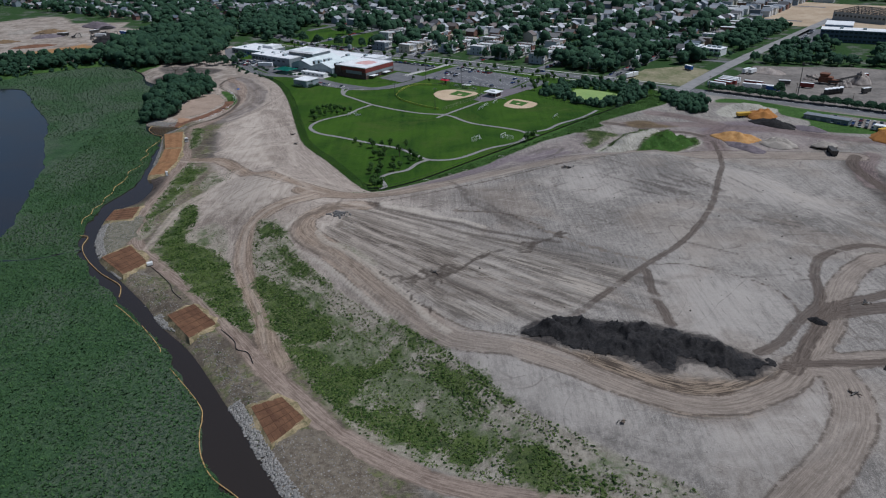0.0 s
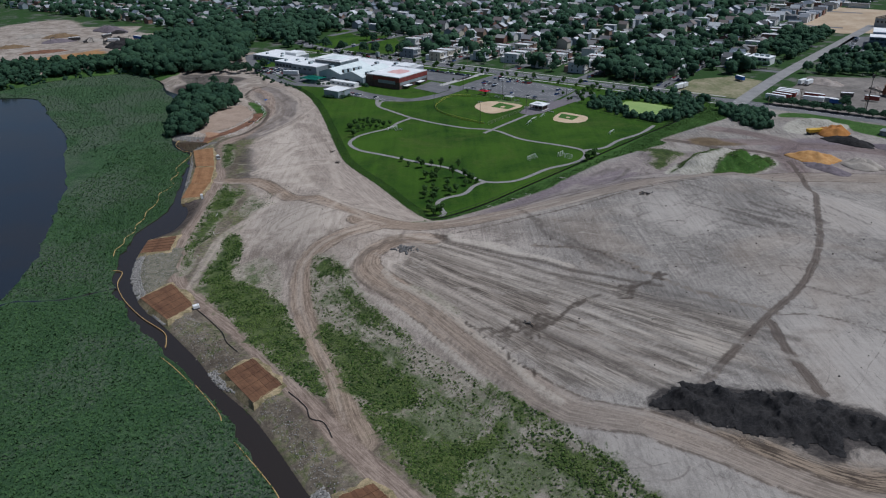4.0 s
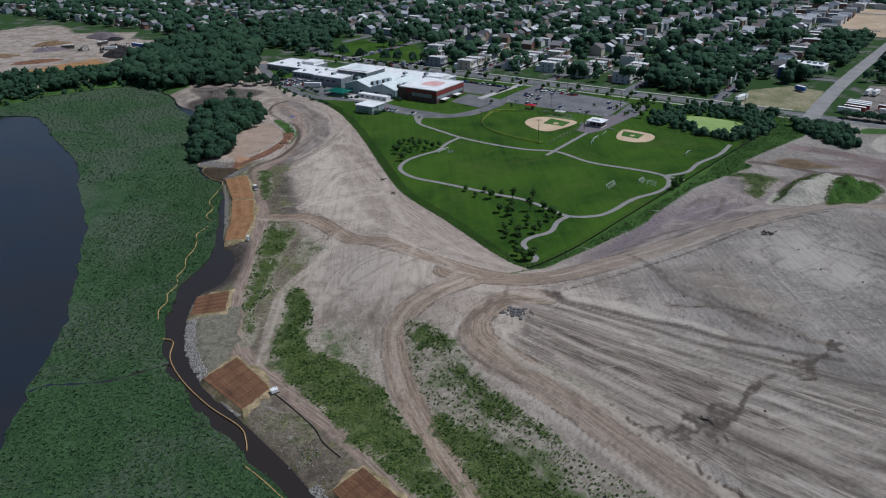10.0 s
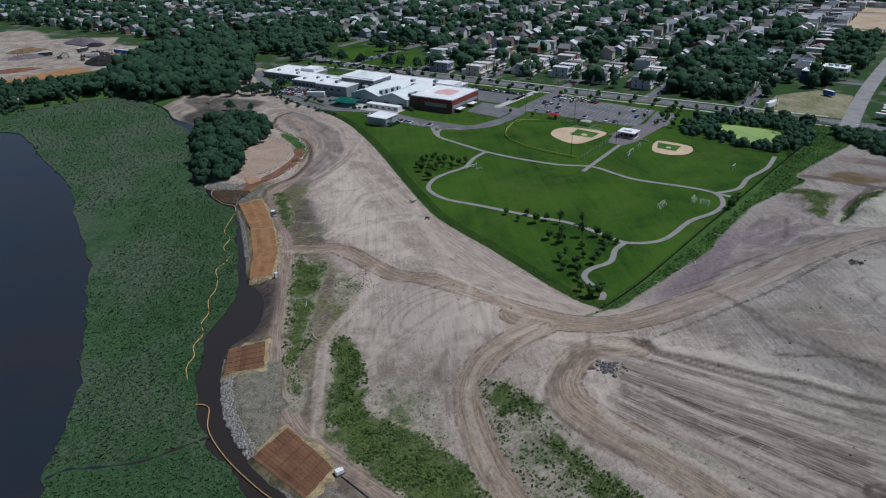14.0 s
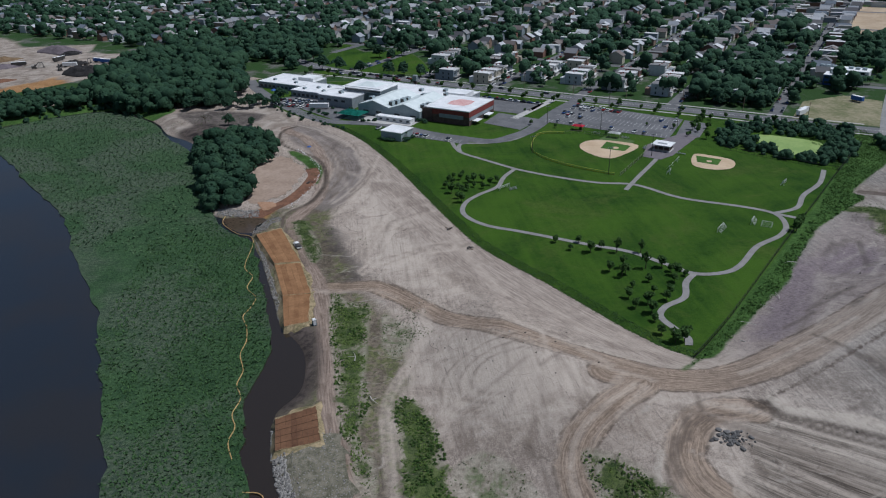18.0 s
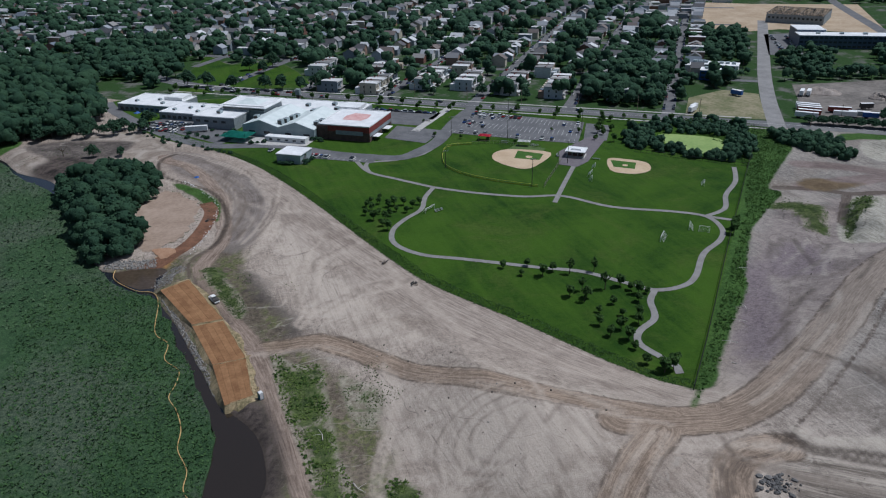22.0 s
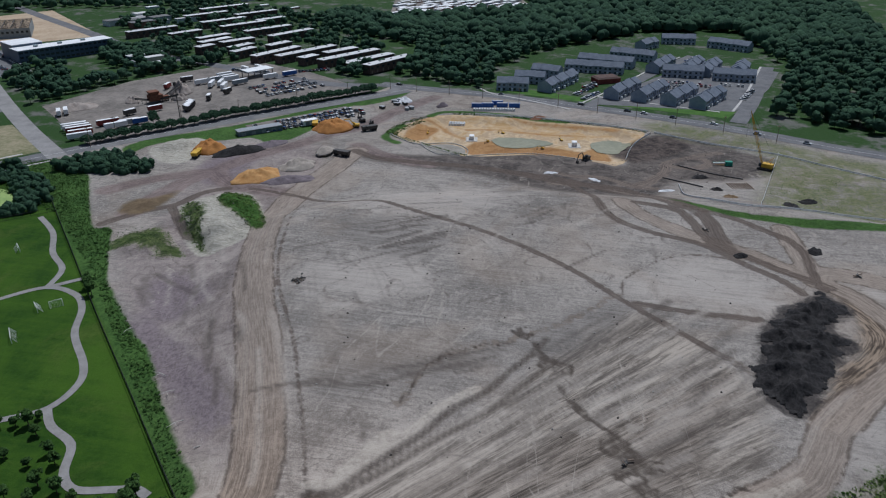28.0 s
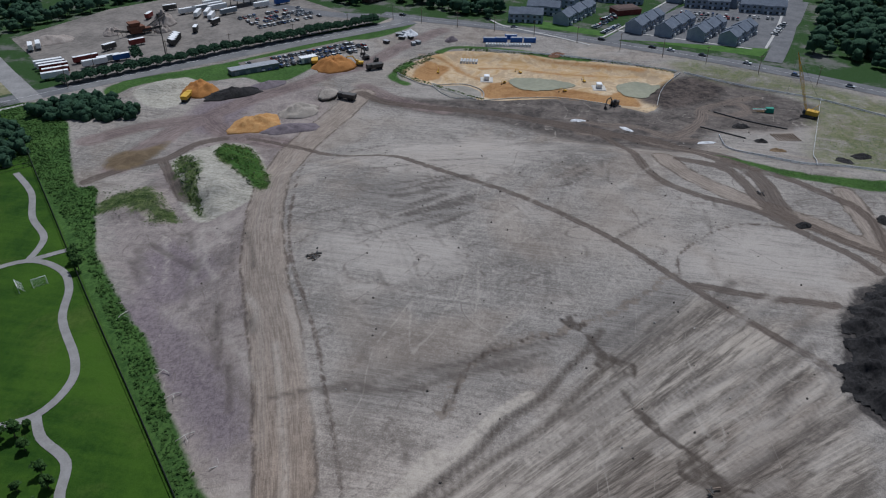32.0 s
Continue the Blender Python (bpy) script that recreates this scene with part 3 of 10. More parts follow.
GREY_SWEEP = [[(11, 310), (23, 293), (33, 270), (44, 257), (39, 254), (25, 268), (14, 284), (5, 300)], [(103, 336), (124, 311), (117, 292), (93, 294), (86, 305), (92, 319)], [(38, 256), (60, 243), (74, 230), (70, 222), (52, 228), (36, 240)], [(112, 208), (124, 206), (126, 196), (114, 192)]]
SCARS = [[(7, 280), (22, 278), (33, 271), (42, 257)], [(33, 271), (46, 253), (57, 241), (76, 228)], [(-37, 281), (-39, 274), (-40, 266)]]
PALE = [[(-62, 330), (-40, 316), (-14, 314), (-22, 298), (-44, 297), (-60, 303), (-70, 312)], [(72, 334), (82, 315), (81, 293), (63, 290), (54, 317)], [(104, 210), (106, 196), (94, 182), (80, 176), (71, 186), (74, 217), (84, 220)],
        [(-124, 440), (-106, 430), (-96, 380), (-112, 392), (-120, 410)], [(-128, 500), (-112, 480), (-104, 440), (-122, 448)], [(-106, 345), (-87, 338), (-66, 322), (-66, 302), (-82, 296), (-96, 300), (-108, 320)],
        [(4, 183), (24, 174), (34, 163), (46, 150), (57, 141), (74, 141), (90, 148), (98, 150), (94, 138), (74, 124), (59, 127), (42, 136), (24, 149), (6, 172)], [(61, 388), (66, 378), (53, 362), (45, 364), (49, 374)], [(97, 426), (106, 429), (111, 421), (107, 416), (98, 421)],
        [(-44, 281), (-40, 274), (-45, 258), (-24, 230), (-19, 223), (-24, 230), (-46, 254), (-49, 266), (-48, 275)], [(-18, 286), (-13, 283), (-5, 280), (-6, 276), (-14, 280), (-20, 283)], [(128, 330), (160, 330), (180, 290), (150, 270), (110, 300)]]
DARK_WORKS = [(222, 360), (226, 327), (237, 290), (240, 262), (234, 240), (232, 226), (290, 212), (288, 186), (270, 164), (258, 150), (234, 155), (219, 175), (212, 200), (196, 208), (170, 214), (168, 226), (180, 250), (190, 274), (200, 300), (203, 330), (212, 360)]
FLOW = [(-36, 309), (-48, 336), (-64, 366), (-80, 400), (-97, 452), (-110, 494), (-122, 533), (-142, 566), (-160, 596)]
SHED_GRASS = [(227, 466), (245, 458), (246, 430), (263, 410), (246, 408), (222, 416), (229, 434), (219, 451)]
ROW_GRASS = [(197, 494), (216, 488), (237, 465), (258, 448), (314, 413), (347, 394), (345, 386), (306, 404), (249, 436), (229, 456), (208, 480), (190, 484)]
LANES = [[(118, 436), (155, 434), (175, 427), (199, 418), (225, 404), (251, 393), (268, 381), (309, 370), (347, 355)], [(175, 427), (161, 411), (156, 392), (154, 374)], [(233, 370), (224, 359), (214, 341), (210, 325)], [(175, 427), (158, 450), (140, 462)]]
OPEN_LOTS = [[(330, 842), (391, 797), (426, 790), (500, 725), (640, 900), (533, 960), (500, 1040), (400, 1000), (350, 900)], [(392, 780), (427, 770), (350, 680), (322, 694)], [(243, 690), (270, 662), (248, 636), (212, 652)], [(138, 560), (172, 604), (222, 615), (238, 596), (182, 526)]]
MUDFLAT = [(-237, 608), (-230, 616), (-226, 627), (-211, 616), (-204, 604), (-212, 592), (-221, 588), (-230, 594)]
COVE_GRASS = [(-253, 638), (-244, 646), (-226, 633), (-230, 618), (-230, 598), (-224, 579), (-234, 584), (-242, 607)]
SWALE_GRASS = [(-164, 556), (-152, 542), (-145, 524), (-144, 509), (-147, 498), (-150, 512), (-152, 526), (-160, 542)]
TIP_WEEDS = [(-155, 453), (-150, 453), (-146, 440), (-143, 427), (-142, 415), (-146, 412), (-150, 428), (-154, 444)]
SCARP = [(-161, 604), (-169, 597), (-171, 580), (-167, 565), (-158, 552), (-149, 540), (-144, 526), (-142, 507), (-143, 493), (-147, 478), (-151, 471), (-158, 464), (-160, 452), (-156, 436), (-153, 422), (-148, 409)]
WORK_SWIRLS = [[(199, 222), (208, 214), (224, 207), (240, 205), (249, 198), (259, 187), (265, 177)], [(240, 205), (235, 201), (235, 192), (244, 184), (252, 185), (252, 191)], [(213, 261), (208, 251), (209, 236), (199, 222), (198, 211)], [(196, 260), (196, 245), (189, 228), (165, 211), (153, 195)]]
PIT_LEDGES = [[(294, 355), (291, 340), (275, 329), (267, 318), (257, 302), (254, 286)], [(311, 299), (303, 285), (300, 260), (297, 232)], [(284, 320), (288, 300), (284, 276), (286, 250)]]
PIT_RIMS = [[(244, 352), (252, 361), (263, 361), (277, 358)], [(301, 347), (312, 341), (316, 325), (314, 300), (308, 283), (306, 262)]]
YARD_GRASS = [(316, 411), (347, 396), (359, 376), (339, 379), (313, 395)]
HEAP_PAD = [(198, 479), (224, 467), (215, 453), (190, 447), (180, 457)]
WEST_GREY = [(-148, 468), (-142, 453), (-135, 437), (-130, 417), (-127, 402), (-124, 394), (-133, 392), (-142, 408), (-147, 431), (-153, 449), (-155, 466)]
ARENA = [(-165, 607), (-150, 599), (-132, 565), (-123, 531), (-122, 509), (-127, 489), (-136, 469), (-142, 463), (-147, 466), (-148, 474), (-142, 492), (-141, 510), (-144, 529), (-153, 553), (-164, 575)]
COVE_FLAT = [(-245, 649), (-229, 656), (-210, 651), (-184, 638), (-189, 618), (-200, 600), (-211, 592), (-221, 600), (-228, 620)]
ARCS = [[(-164, 606), (-155, 593), (-138, 560), (-130, 532), (-129, 513), (-135, 491), (-142, 476)], [(-160, 605), (-150, 595), (-131, 565), (-123, 530), (-122, 509), (-129, 487), (-138, 471)], [(-147, 566), (-136, 543), (-133, 519), (-136, 498), (-142, 483)], [(-165, 588), (-152, 571), (-142, 550), (-137, 528), (-138, 505)]]
SCUFFS = [[(-72, 466), (-105, 446), (-110, 444), (-114, 428), (-118, 418), (-120, 407), (-127, 397)], [(-112, 542), (-119, 507), (-122, 483), (-130, 466), (-139, 456)], [(-117, 405), (-102, 412), (-94, 415), (-79, 410)], [(-108, 461), (-114, 451), (-118, 435), (-124, 412)]]
GREEN_BAND = [(166, 208), (156, 190), (152, 170), (153, 150), (162, 110), (152, 110), (143, 150), (146, 172), (151, 190)]
VERGE = [(315, 212), (303, 174), (269, 116), (240, 60), (225, 70), (244, 123), (276, 159), (297, 204)]
BERM = [(-222, 580), (-238, 608), (-251, 646), (-212, 657), (-183, 666), (-166, 625), (-168, 594), (-196, 611), (-213, 606)]
FAR_YARD = [(-560, 1010), (-427, 972), (-340, 887), (-314, 812), (-352, 770), (-400, 726), (-560, 740)]
SCHOOL_FIELD = [(-160, 745), (-152, 812), (-134, 880), (-66, 822), (-60, 735)]
WALLOW = [(24, 180), (33, 174), (44, 171), (53, 163), (63, 159), (77, 156), (87, 160), (96, 166), (107, 178), (116, 190), (121, 189), (112, 175), (102, 164), (91, 153), (79, 146), (65, 142), (55, 146), (49, 152), (41, 160), (32, 167), (22, 175)]
BARRACK_PLAN = ((489, 691, -32, 54), (488, 644, -29, 34), (473, 606, -29, 29), (555, 650, -32, 48), (536, 617, -32, 50), (516, 581, -32, 51), (497, 546, -26, 47), (455, 593, -24, 30), (459, 575, -32, 33), (435, 584, -23, 15),
                           (439, 555, -20, 22), (423, 544, -19, 21), (454, 527, -23, 27), (410, 519, -22, 52), (414, 500, -28, 60), (411, 478, -24, 15), (434, 467, -31, 34), (406, 460, -30, 60), (399, 437, -29, 53), (395, 418, -26, 48), (590, 690, -32, 50), (610, 640, -32, 50), (580, 600, -32, 30), (640, 700, -32, 60))
# ---- the ground: one sheet to the horizon ----
def spread(stops, far):
    """Grid lines: (from, to, step) runs in the middle, growing steps outwards."""
    mid = np.concatenate([np.arange(a, b, d) for a, b, d in stops])
    out, d = [], stops[0][2]
    while sum(out) < far:
        d *= 1.22
        out.append(d)
    grow = np.cumsum(out)
    return np.concatenate([mid[0] - grow[::-1], mid, mid[-1] + grow])


GX, GY = spread([(-250, -156, 2.2), (-156, 152, 1.25), (152, 330, 2.2)], 4200), spread([(86, 120, 1.8), (120, 352, 1.25), (352, 640, 2.2)], 4200)
X, Y = np.meshgrid(GX, GY)


def ground_height(x, y):
    z = height(x, y)
    bank = -area_distance(x, y, WET)
    return np.where(bank > 14, z, np.minimum(z, WATER + np.where(bank > 0, 0.32 * bank, 0.5 * bank).clip(-2.2, 4)))


def ring(points, steps=3):
    return curve(points, True, steps)


def edge(value, reach=6.0):
    """A signed distance as 0 to 1, with 0.5 on the edge."""
    return np.clip(0.5 + value / (2 * reach), 0, 1)


def patch_of(points, reach):
    """The rows and columns of the grid round some plan points."""
    x0, y0 = np.min(points, 0) - reach
    x1, y1 = np.max(points, 0) + reach
    return slice(*np.searchsorted(GY, (y0, y1))), slice(*np.searchsorted(GX, (x0, x1)))


def road_edge(line, half):
    """Signed distance inside a road of that half width, on the grid."""
    p, out = curve(line, steps=4), np.full(X.shape, -99.0)
    k = patch_of(p, half + 20)
    out[k] = half - line_distance(X[k], Y[k], p)
    return out


def region(points, smooth_ring=True):
    """Signed distance inside an area, on the grid."""
    p, out = ring(points) if smooth_ring else np.array(points, float), np.full(X.shape, -99.0)
    k = patch_of(p, 20)
    out[k] = area_distance(X[k], Y[k], p)
    return out


def regions(rings):
    return np.max([region(r) for r in rings], 0)


def offset(line, by):
    """A line beside a line."""
    d = np.gradient(line, axis=0)
    d /= np.linalg.norm(d, axis=1)[:, None] + 1e-9
    return line + np.stack([-d[:, 1], d[:, 0]], 1) * np.reshape(by, (-1, 1))


def draw(field, line, half, strength=1.0):
    """Draws one soft line into a field on the grid."""
    k = patch_of(line, half + 0.5)
    if X[k].size:
        field[k] = np.maximum(field[k], strength * np.clip(1.15 - line_distance(X[k], Y[k], line) / half, 0, 1))


def ragged(rng, line, sway, step=2.5):
    """A line with uneven bends."""
    p = curve(line, steps=8)
    run = np.concatenate([[0], np.cumsum(np.hypot(*np.diff(p, axis=0).T))])
    t = np.linspace(0, run[-1], max(3, int(run[-1] / step)))
    q = np.stack([np.interp(t, run, p[:, 0]), np.interp(t, run, p[:, 1])], 1)
    return offset(q, rng.normal(0, sway, len(t)))


def broken_line(rng, field, line, half, sway=0.8, gaps=0.15):
    """A cut whose width and depth change from step to step."""
    q = ragged(rng, line, sway)
    for a, b in zip(q[:-1], q[1:]):
        if rng.random() > gaps:
            draw(field, np.array([a, b]), half * rng.uniform(0.7, 1.4), rng.uniform(0.6, 1.0))


def wheel_lines(rng, field, line, half, count, length=(15, 70), width=(0.7, 1.1), strength=(0.4, 1.0)):
    """Broken ruts that run along a road and drift across it."""
    p = curve(line, steps=8)
    run = np.concatenate([[0], np.cumsum(np.hypot(*np.diff(p, axis=0).T))])
    for _ in range(count):
        a = rng.uniform(-0.1, 0.95) * run[-1]
        b = min(a + rng.uniform(*length), run[-1])
        s = np.arange(max(a, 0), b, 3.0)
        if len(s) > 2:
            q = np.stack([np.interp(s, run, p[:, 0]), np.interp(s, run, p[:, 1])], 1)
            o = rng.uniform(-half, half) + np.linspace(0, rng.normal(0, 0.25 * half), len(s)) + rng.normal(0, 0.08, len(s))
            draw(field, offset(q, o), rng.uniform(*width), rng.uniform(*strength))


def scrapes(rng, field, outline, count, turn, length=(6, 26), width=(0.6, 1.0), strength=(0.25, 0.9), sway=4.0, apex=None):
    """Straight dozer and bucket marks inside an area, roughly one way."""
    r = ring(outline)
    done = 0
    while done < count:
        c = rng.uniform(r.min(0), r.max(0))
        if area_distance(*(v[None] for v in c), r)[0] < 0.5:
            continue
        done += 1
        a = math.radians(turn + rng.normal(0, sway)) if apex is None else math.atan2(c[1] - apex[1], c[0] - apex[0]) + math.radians(rng.normal(0, sway))
        n = rng.uniform(*length)
        bow = rng.normal(0, 0.03) * n
        d, q = np.array([math.cos(a), math.sin(a)]), np.array([-math.sin(a), math.cos(a)])
        draw(field, np.array([c - d * n / 2, c + q * bow, c + d * n / 2]), rng.uniform(*width), rng.uniform(*strength))


def ruts(x, y, lines):
    """How far across and along the nearest of the roads a place lies."""
    best, across, along = np.full(x.shape, 1e9), np.zeros(x.shape), np.zeros(x.shape)
    for line in lines:
        p, run = curve(line, steps=2), 0.0
        k = patch_of(p, 34)
        if not x[k].size:
            continue
        full, x, y, best, across, along = (x, y, best, across, along), x[k], y[k], best[k], across[k], along[k]
        for a, b in zip(p[:-1], p[1:]):
            d = b - a
            n = math.hypot(*d)
            u = np.clip(((x - a[0]) * d[0] + (y - a[1]) * d[1]) / (n * n), 0, 1)
            ex, ey = x - a[0] - u * d[0], y - a[1] - u * d[1]
            r = np.hypot(ex, ey)
            near = r < best
            best = np.where(near, r, best)
            across = np.where(near, r * np.sign(d[0] * ey - d[1] * ex), across)
            along = np.where(near, run + u * n, along)
            run += n
        for whole, piece in zip(full[2:], (best, across, along)):
            whole[k] = piece
        x, y, best, across, along = full
    return best, across, along


ROADS = [(SHORE_ROAD, 3.0), (BRANCH, 4.6), (CONNECT, 4.2), (HAUL, 6.5), (LOOP, 4.8), (SWIRL, 4.0), (SOUTH_ROAD, 5.0), (EAST_ROAD, 4.0)]
TRACKS = [(EAST_ROAD_2, 3.2), (TRACK, 1.3), (TRACK_2, 1.6), (TRACK_3, 1.8), (TRACK_4, 2.2), (TRACK_5, 1.8), (TRACK_6, 2.0), (ARC, 0.5), (DUMP_TRACK, 2.4), ([(128, 421), (108, 404), (98, 394)], 2.0), (SCARP, 0.7), (HAUL_EDGE, 0.5)]
Z = ground_height(X, Y)
rng = np.random.default_rng(17)
scrape, gleam = np.zeros(X.shape), np.zeros(X.shape)
MOUND_TOP = [(-30, 300), (20, 322), (75, 345), (135, 360), (180, 330), (185, 270), (150, 225), (112, 196), (70, 226), (44, 248), (0, 272)]
# cuts that fan out from the loop
scrapes(rng, scrape, FAN, 26, 0, (22, 60), (1.4, 3.0), (0.3, 0.8), 1.5, FAN_APEX)
scrapes(rng, gleam, FAN, 26, 0, (20, 60), (1.2, 2.6), (0.4, 1.0), 1.5, FAN_APEX)
SHELF = [(-20, 278), (12, 258), (30, 246), (12, 240), (-8, 256), (-28, 276)]
scrapes(rng, gleam, SHELF, 24, 0, (12, 40), (1.2, 2.6), (0.4, 0.9), 2.0, FAN_APEX)
EAST_CUTS = [(30, 246), (72, 224), (44, 196), (10, 212)]
scrapes(rng, scrape, EAST_CUTS, 18, -38, (14, 44), (1.5, 2.2), (0.3, 0.8), 5)
scrapes(rng, gleam, EAST_CUTS, 12, -38, (14, 40), (1.5, 2.4), (0.3, 0.8), 5)
# the flat top: a few marks each way
scrapes(rng, scrape, MOUND_TOP, 34, -52, (4, 22), (1.0, 1.3), (0.3, 0.9), 10)
scrapes(rng, scrape, MOUND_TOP, 20, 24, (4, 16), (1.0, 1.3), (0.3, 0.8), 12)
scrapes(rng, scrape, MOUND_TOP, 14, -50, (20, 60), (3.0, 6.0), (0.15, 0.35), 8)
scrapes(rng, gleam, MOUND_TOP, 14, -50, (20, 50), (3.0, 6.0), (0.15, 0.4), 8)
scrapes(rng, gleam, MOUND_TOP, 26, -48, (8, 30), (1.0, 1.5), (0.3, 0.8), 12)
scrapes(rng, scrape, GREY_SWEEP[0], 14, -62, (8, 30), (1.0, 1.4), (0.4, 0.9), 6)
scrapes(rng, scrape, GREY_SWEEP[1], 30, -58, (5, 20), (1.0, 1.4), (0.4, 1.0), 10)
scrapes(rng, scrape, [(128, 270), (150, 262), (146, 244), (126, 250)], 14, 15, (4, 12), (1.0, 1.3), (0.4, 0.9), 50)
# mauve ground beside the haul road
SIDE = [(-14, 318), (20, 350), (60, 392), (92, 380), (80, 360), (30, 336), (2, 322)]
scrapes(rng, scrape, SIDE, 24, 38, (8, 30), (1.5, 2.6), (0.25, 0.8), 14)
scrapes(rng, gleam, SIDE, 22, 36, (8, 28), (1.5, 2.6), (0.25, 0.8), 16)
# the western flat
wheel_lines(rng, scrape, FLOW, 26, 24, (20, 80), (1.6, 3.0), (0.15, 0.5))
wheel_lines(rng, gleam, FLOW, 26, 26, (20, 80), (1.6, 3.4), (0.2, 0.7))
WEST_PAD = [(-108, 345), (-84, 336), (-62, 318), (-74, 294), (-90, 274), (-106, 300)]
scrapes(rng, scrape, WEST_PAD, 12, 65, (8, 26), (1.4, 2.0), (0.2, 0.6), 22)
scrapes(rng, gleam, WEST_PAD, 14, 65, (8, 26), (1.4, 2.4), (0.25, 0.8), 22)
for r, a, b in ((9, 0.4, 4.6), (12, 0.8, 4.2), (16, 1.2, 3.8)):
    bend = np.array([(-86 + r * 1.25 * math.cos(v), 318 + r * math.sin(v)) for v in np.linspace(a, b, 14)])
    draw(scrape, bend, 1.0, 0.6)
    draw(gleam, bend + (1.8, 0.9), 1.0, 0.7)
for o in (-0.9, 0.9):
    draw(gleam, offset(curve(SHORTCUT, steps=6), o), 1.4, 0.75)
for line in ARCS:
    wheel_lines(rng, scrape, line, 5.0, 9, (18, 70), (1.0, 1.9), (0.3, 0.8))
    wheel_lines(rng, gleam, line, 5.0, 6, (14, 50), (1.2, 2.2), (0.3, 0.8))
draw(gleam, curve(ARCS[1], steps=5), 1.6, 0.8)
for line in SCUFFS:
    draw(gleam, curve(line, steps=5), 1.5, 0.8)
    wheel_lines(rng, gleam, line, 5.0, 7, (8, 36), (1.2, 2.6), (0.3, 0.9))
    wheel_lines(rng, scrape, line, 5.0, 5, (8, 30), (1.0, 1.6), (0.2, 0.6))
# scarp without height: its shade and lit lip painted as two lines
draw(scrape, offset(curve(SCARP, steps=5), 0.8), 1.3, 1.0)
draw(gleam, offset(curve(SCARP, steps=5), -1.6), 1.2, 0.7)
# the lighter rim of the mound and the edges of the roads
RIM = [(0, 180), (20, 163), (40, 146), (60, 136), (80, 136), (96, 146)]
wheel_lines(rng, gleam, RIM, 11.0, 14, (24, 70), (1.6, 3.4), (0.2, 0.6))
wheel_lines(rng, scrape, RIM, 11.0, 8, (24, 70), (1.6, 2.4), (0.15, 0.4))
for line, half in ((HAUL, 7.5), (LOOP, 5.6), (BRANCH, 5.2), (CONNECT, 5.8)):
    wheel_lines(rng, gleam, line, half, 8, (20, 80), (1.5, 2.2), (0.3, 0.8))
for line in LOOP_SPURS:
    wheel_lines(rng, scrape, line, 1.4, 4, (6, 14), (1.0, 1.2), (0.7, 1.0))
wheel_lines(rng, scrape, LOOP_OUT, 1.2, 5, (20, 70), (1.0, 1.1), (0.4, 0.8))
# long single tyre tracks
for line in ([(-30, 300), (0, 290), (30, 292), (60, 300), (90, 318)], [(40, 262), (70, 262), (100, 272), (120, 290)], [(-20, 292), (10, 300), (40, 316), (70, 330)], [(60, 250), (90, 262), (130, 262), (160, 280)], [(-70, 350), (-90, 380), (-104, 420), (-112, 470)]):
    for o in (-1.1, 1.1):
        draw(scrape, offset(curve(line, steps=6), o), 1.0, 0.4)
# light painted along berm and gully edges; also lifts the ground a little
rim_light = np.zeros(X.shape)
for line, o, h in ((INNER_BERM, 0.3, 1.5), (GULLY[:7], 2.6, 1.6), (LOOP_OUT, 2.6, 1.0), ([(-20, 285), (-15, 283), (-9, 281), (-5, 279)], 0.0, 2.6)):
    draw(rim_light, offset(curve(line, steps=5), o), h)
# shade of cuts and steps, painted dark over a shallow dip
gully_shade = np.zeros(X.shape)
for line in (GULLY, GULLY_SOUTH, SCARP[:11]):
    draw(gully_shade, curve(line, steps=5), 2.5, 0.75)
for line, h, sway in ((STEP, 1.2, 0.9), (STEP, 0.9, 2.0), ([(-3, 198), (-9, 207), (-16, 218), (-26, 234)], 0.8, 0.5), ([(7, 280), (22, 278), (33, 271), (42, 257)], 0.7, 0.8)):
    broken_line(rng, gully_shade, line, h, sway)
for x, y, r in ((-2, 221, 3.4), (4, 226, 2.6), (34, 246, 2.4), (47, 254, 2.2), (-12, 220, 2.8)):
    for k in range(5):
        broken_line(rng, gully_shade, [(x + rng.normal(0, r), y + rng.normal(0, r)) for _ in range(3)], 1.2, 0.6, 0.2)
core = (X > -150) & (X < 240) & (Y > 110) & (Y < 420)
Z = np.where(core, Z + 0.4 * rim_light - 0.25 * gully_shade, Z)
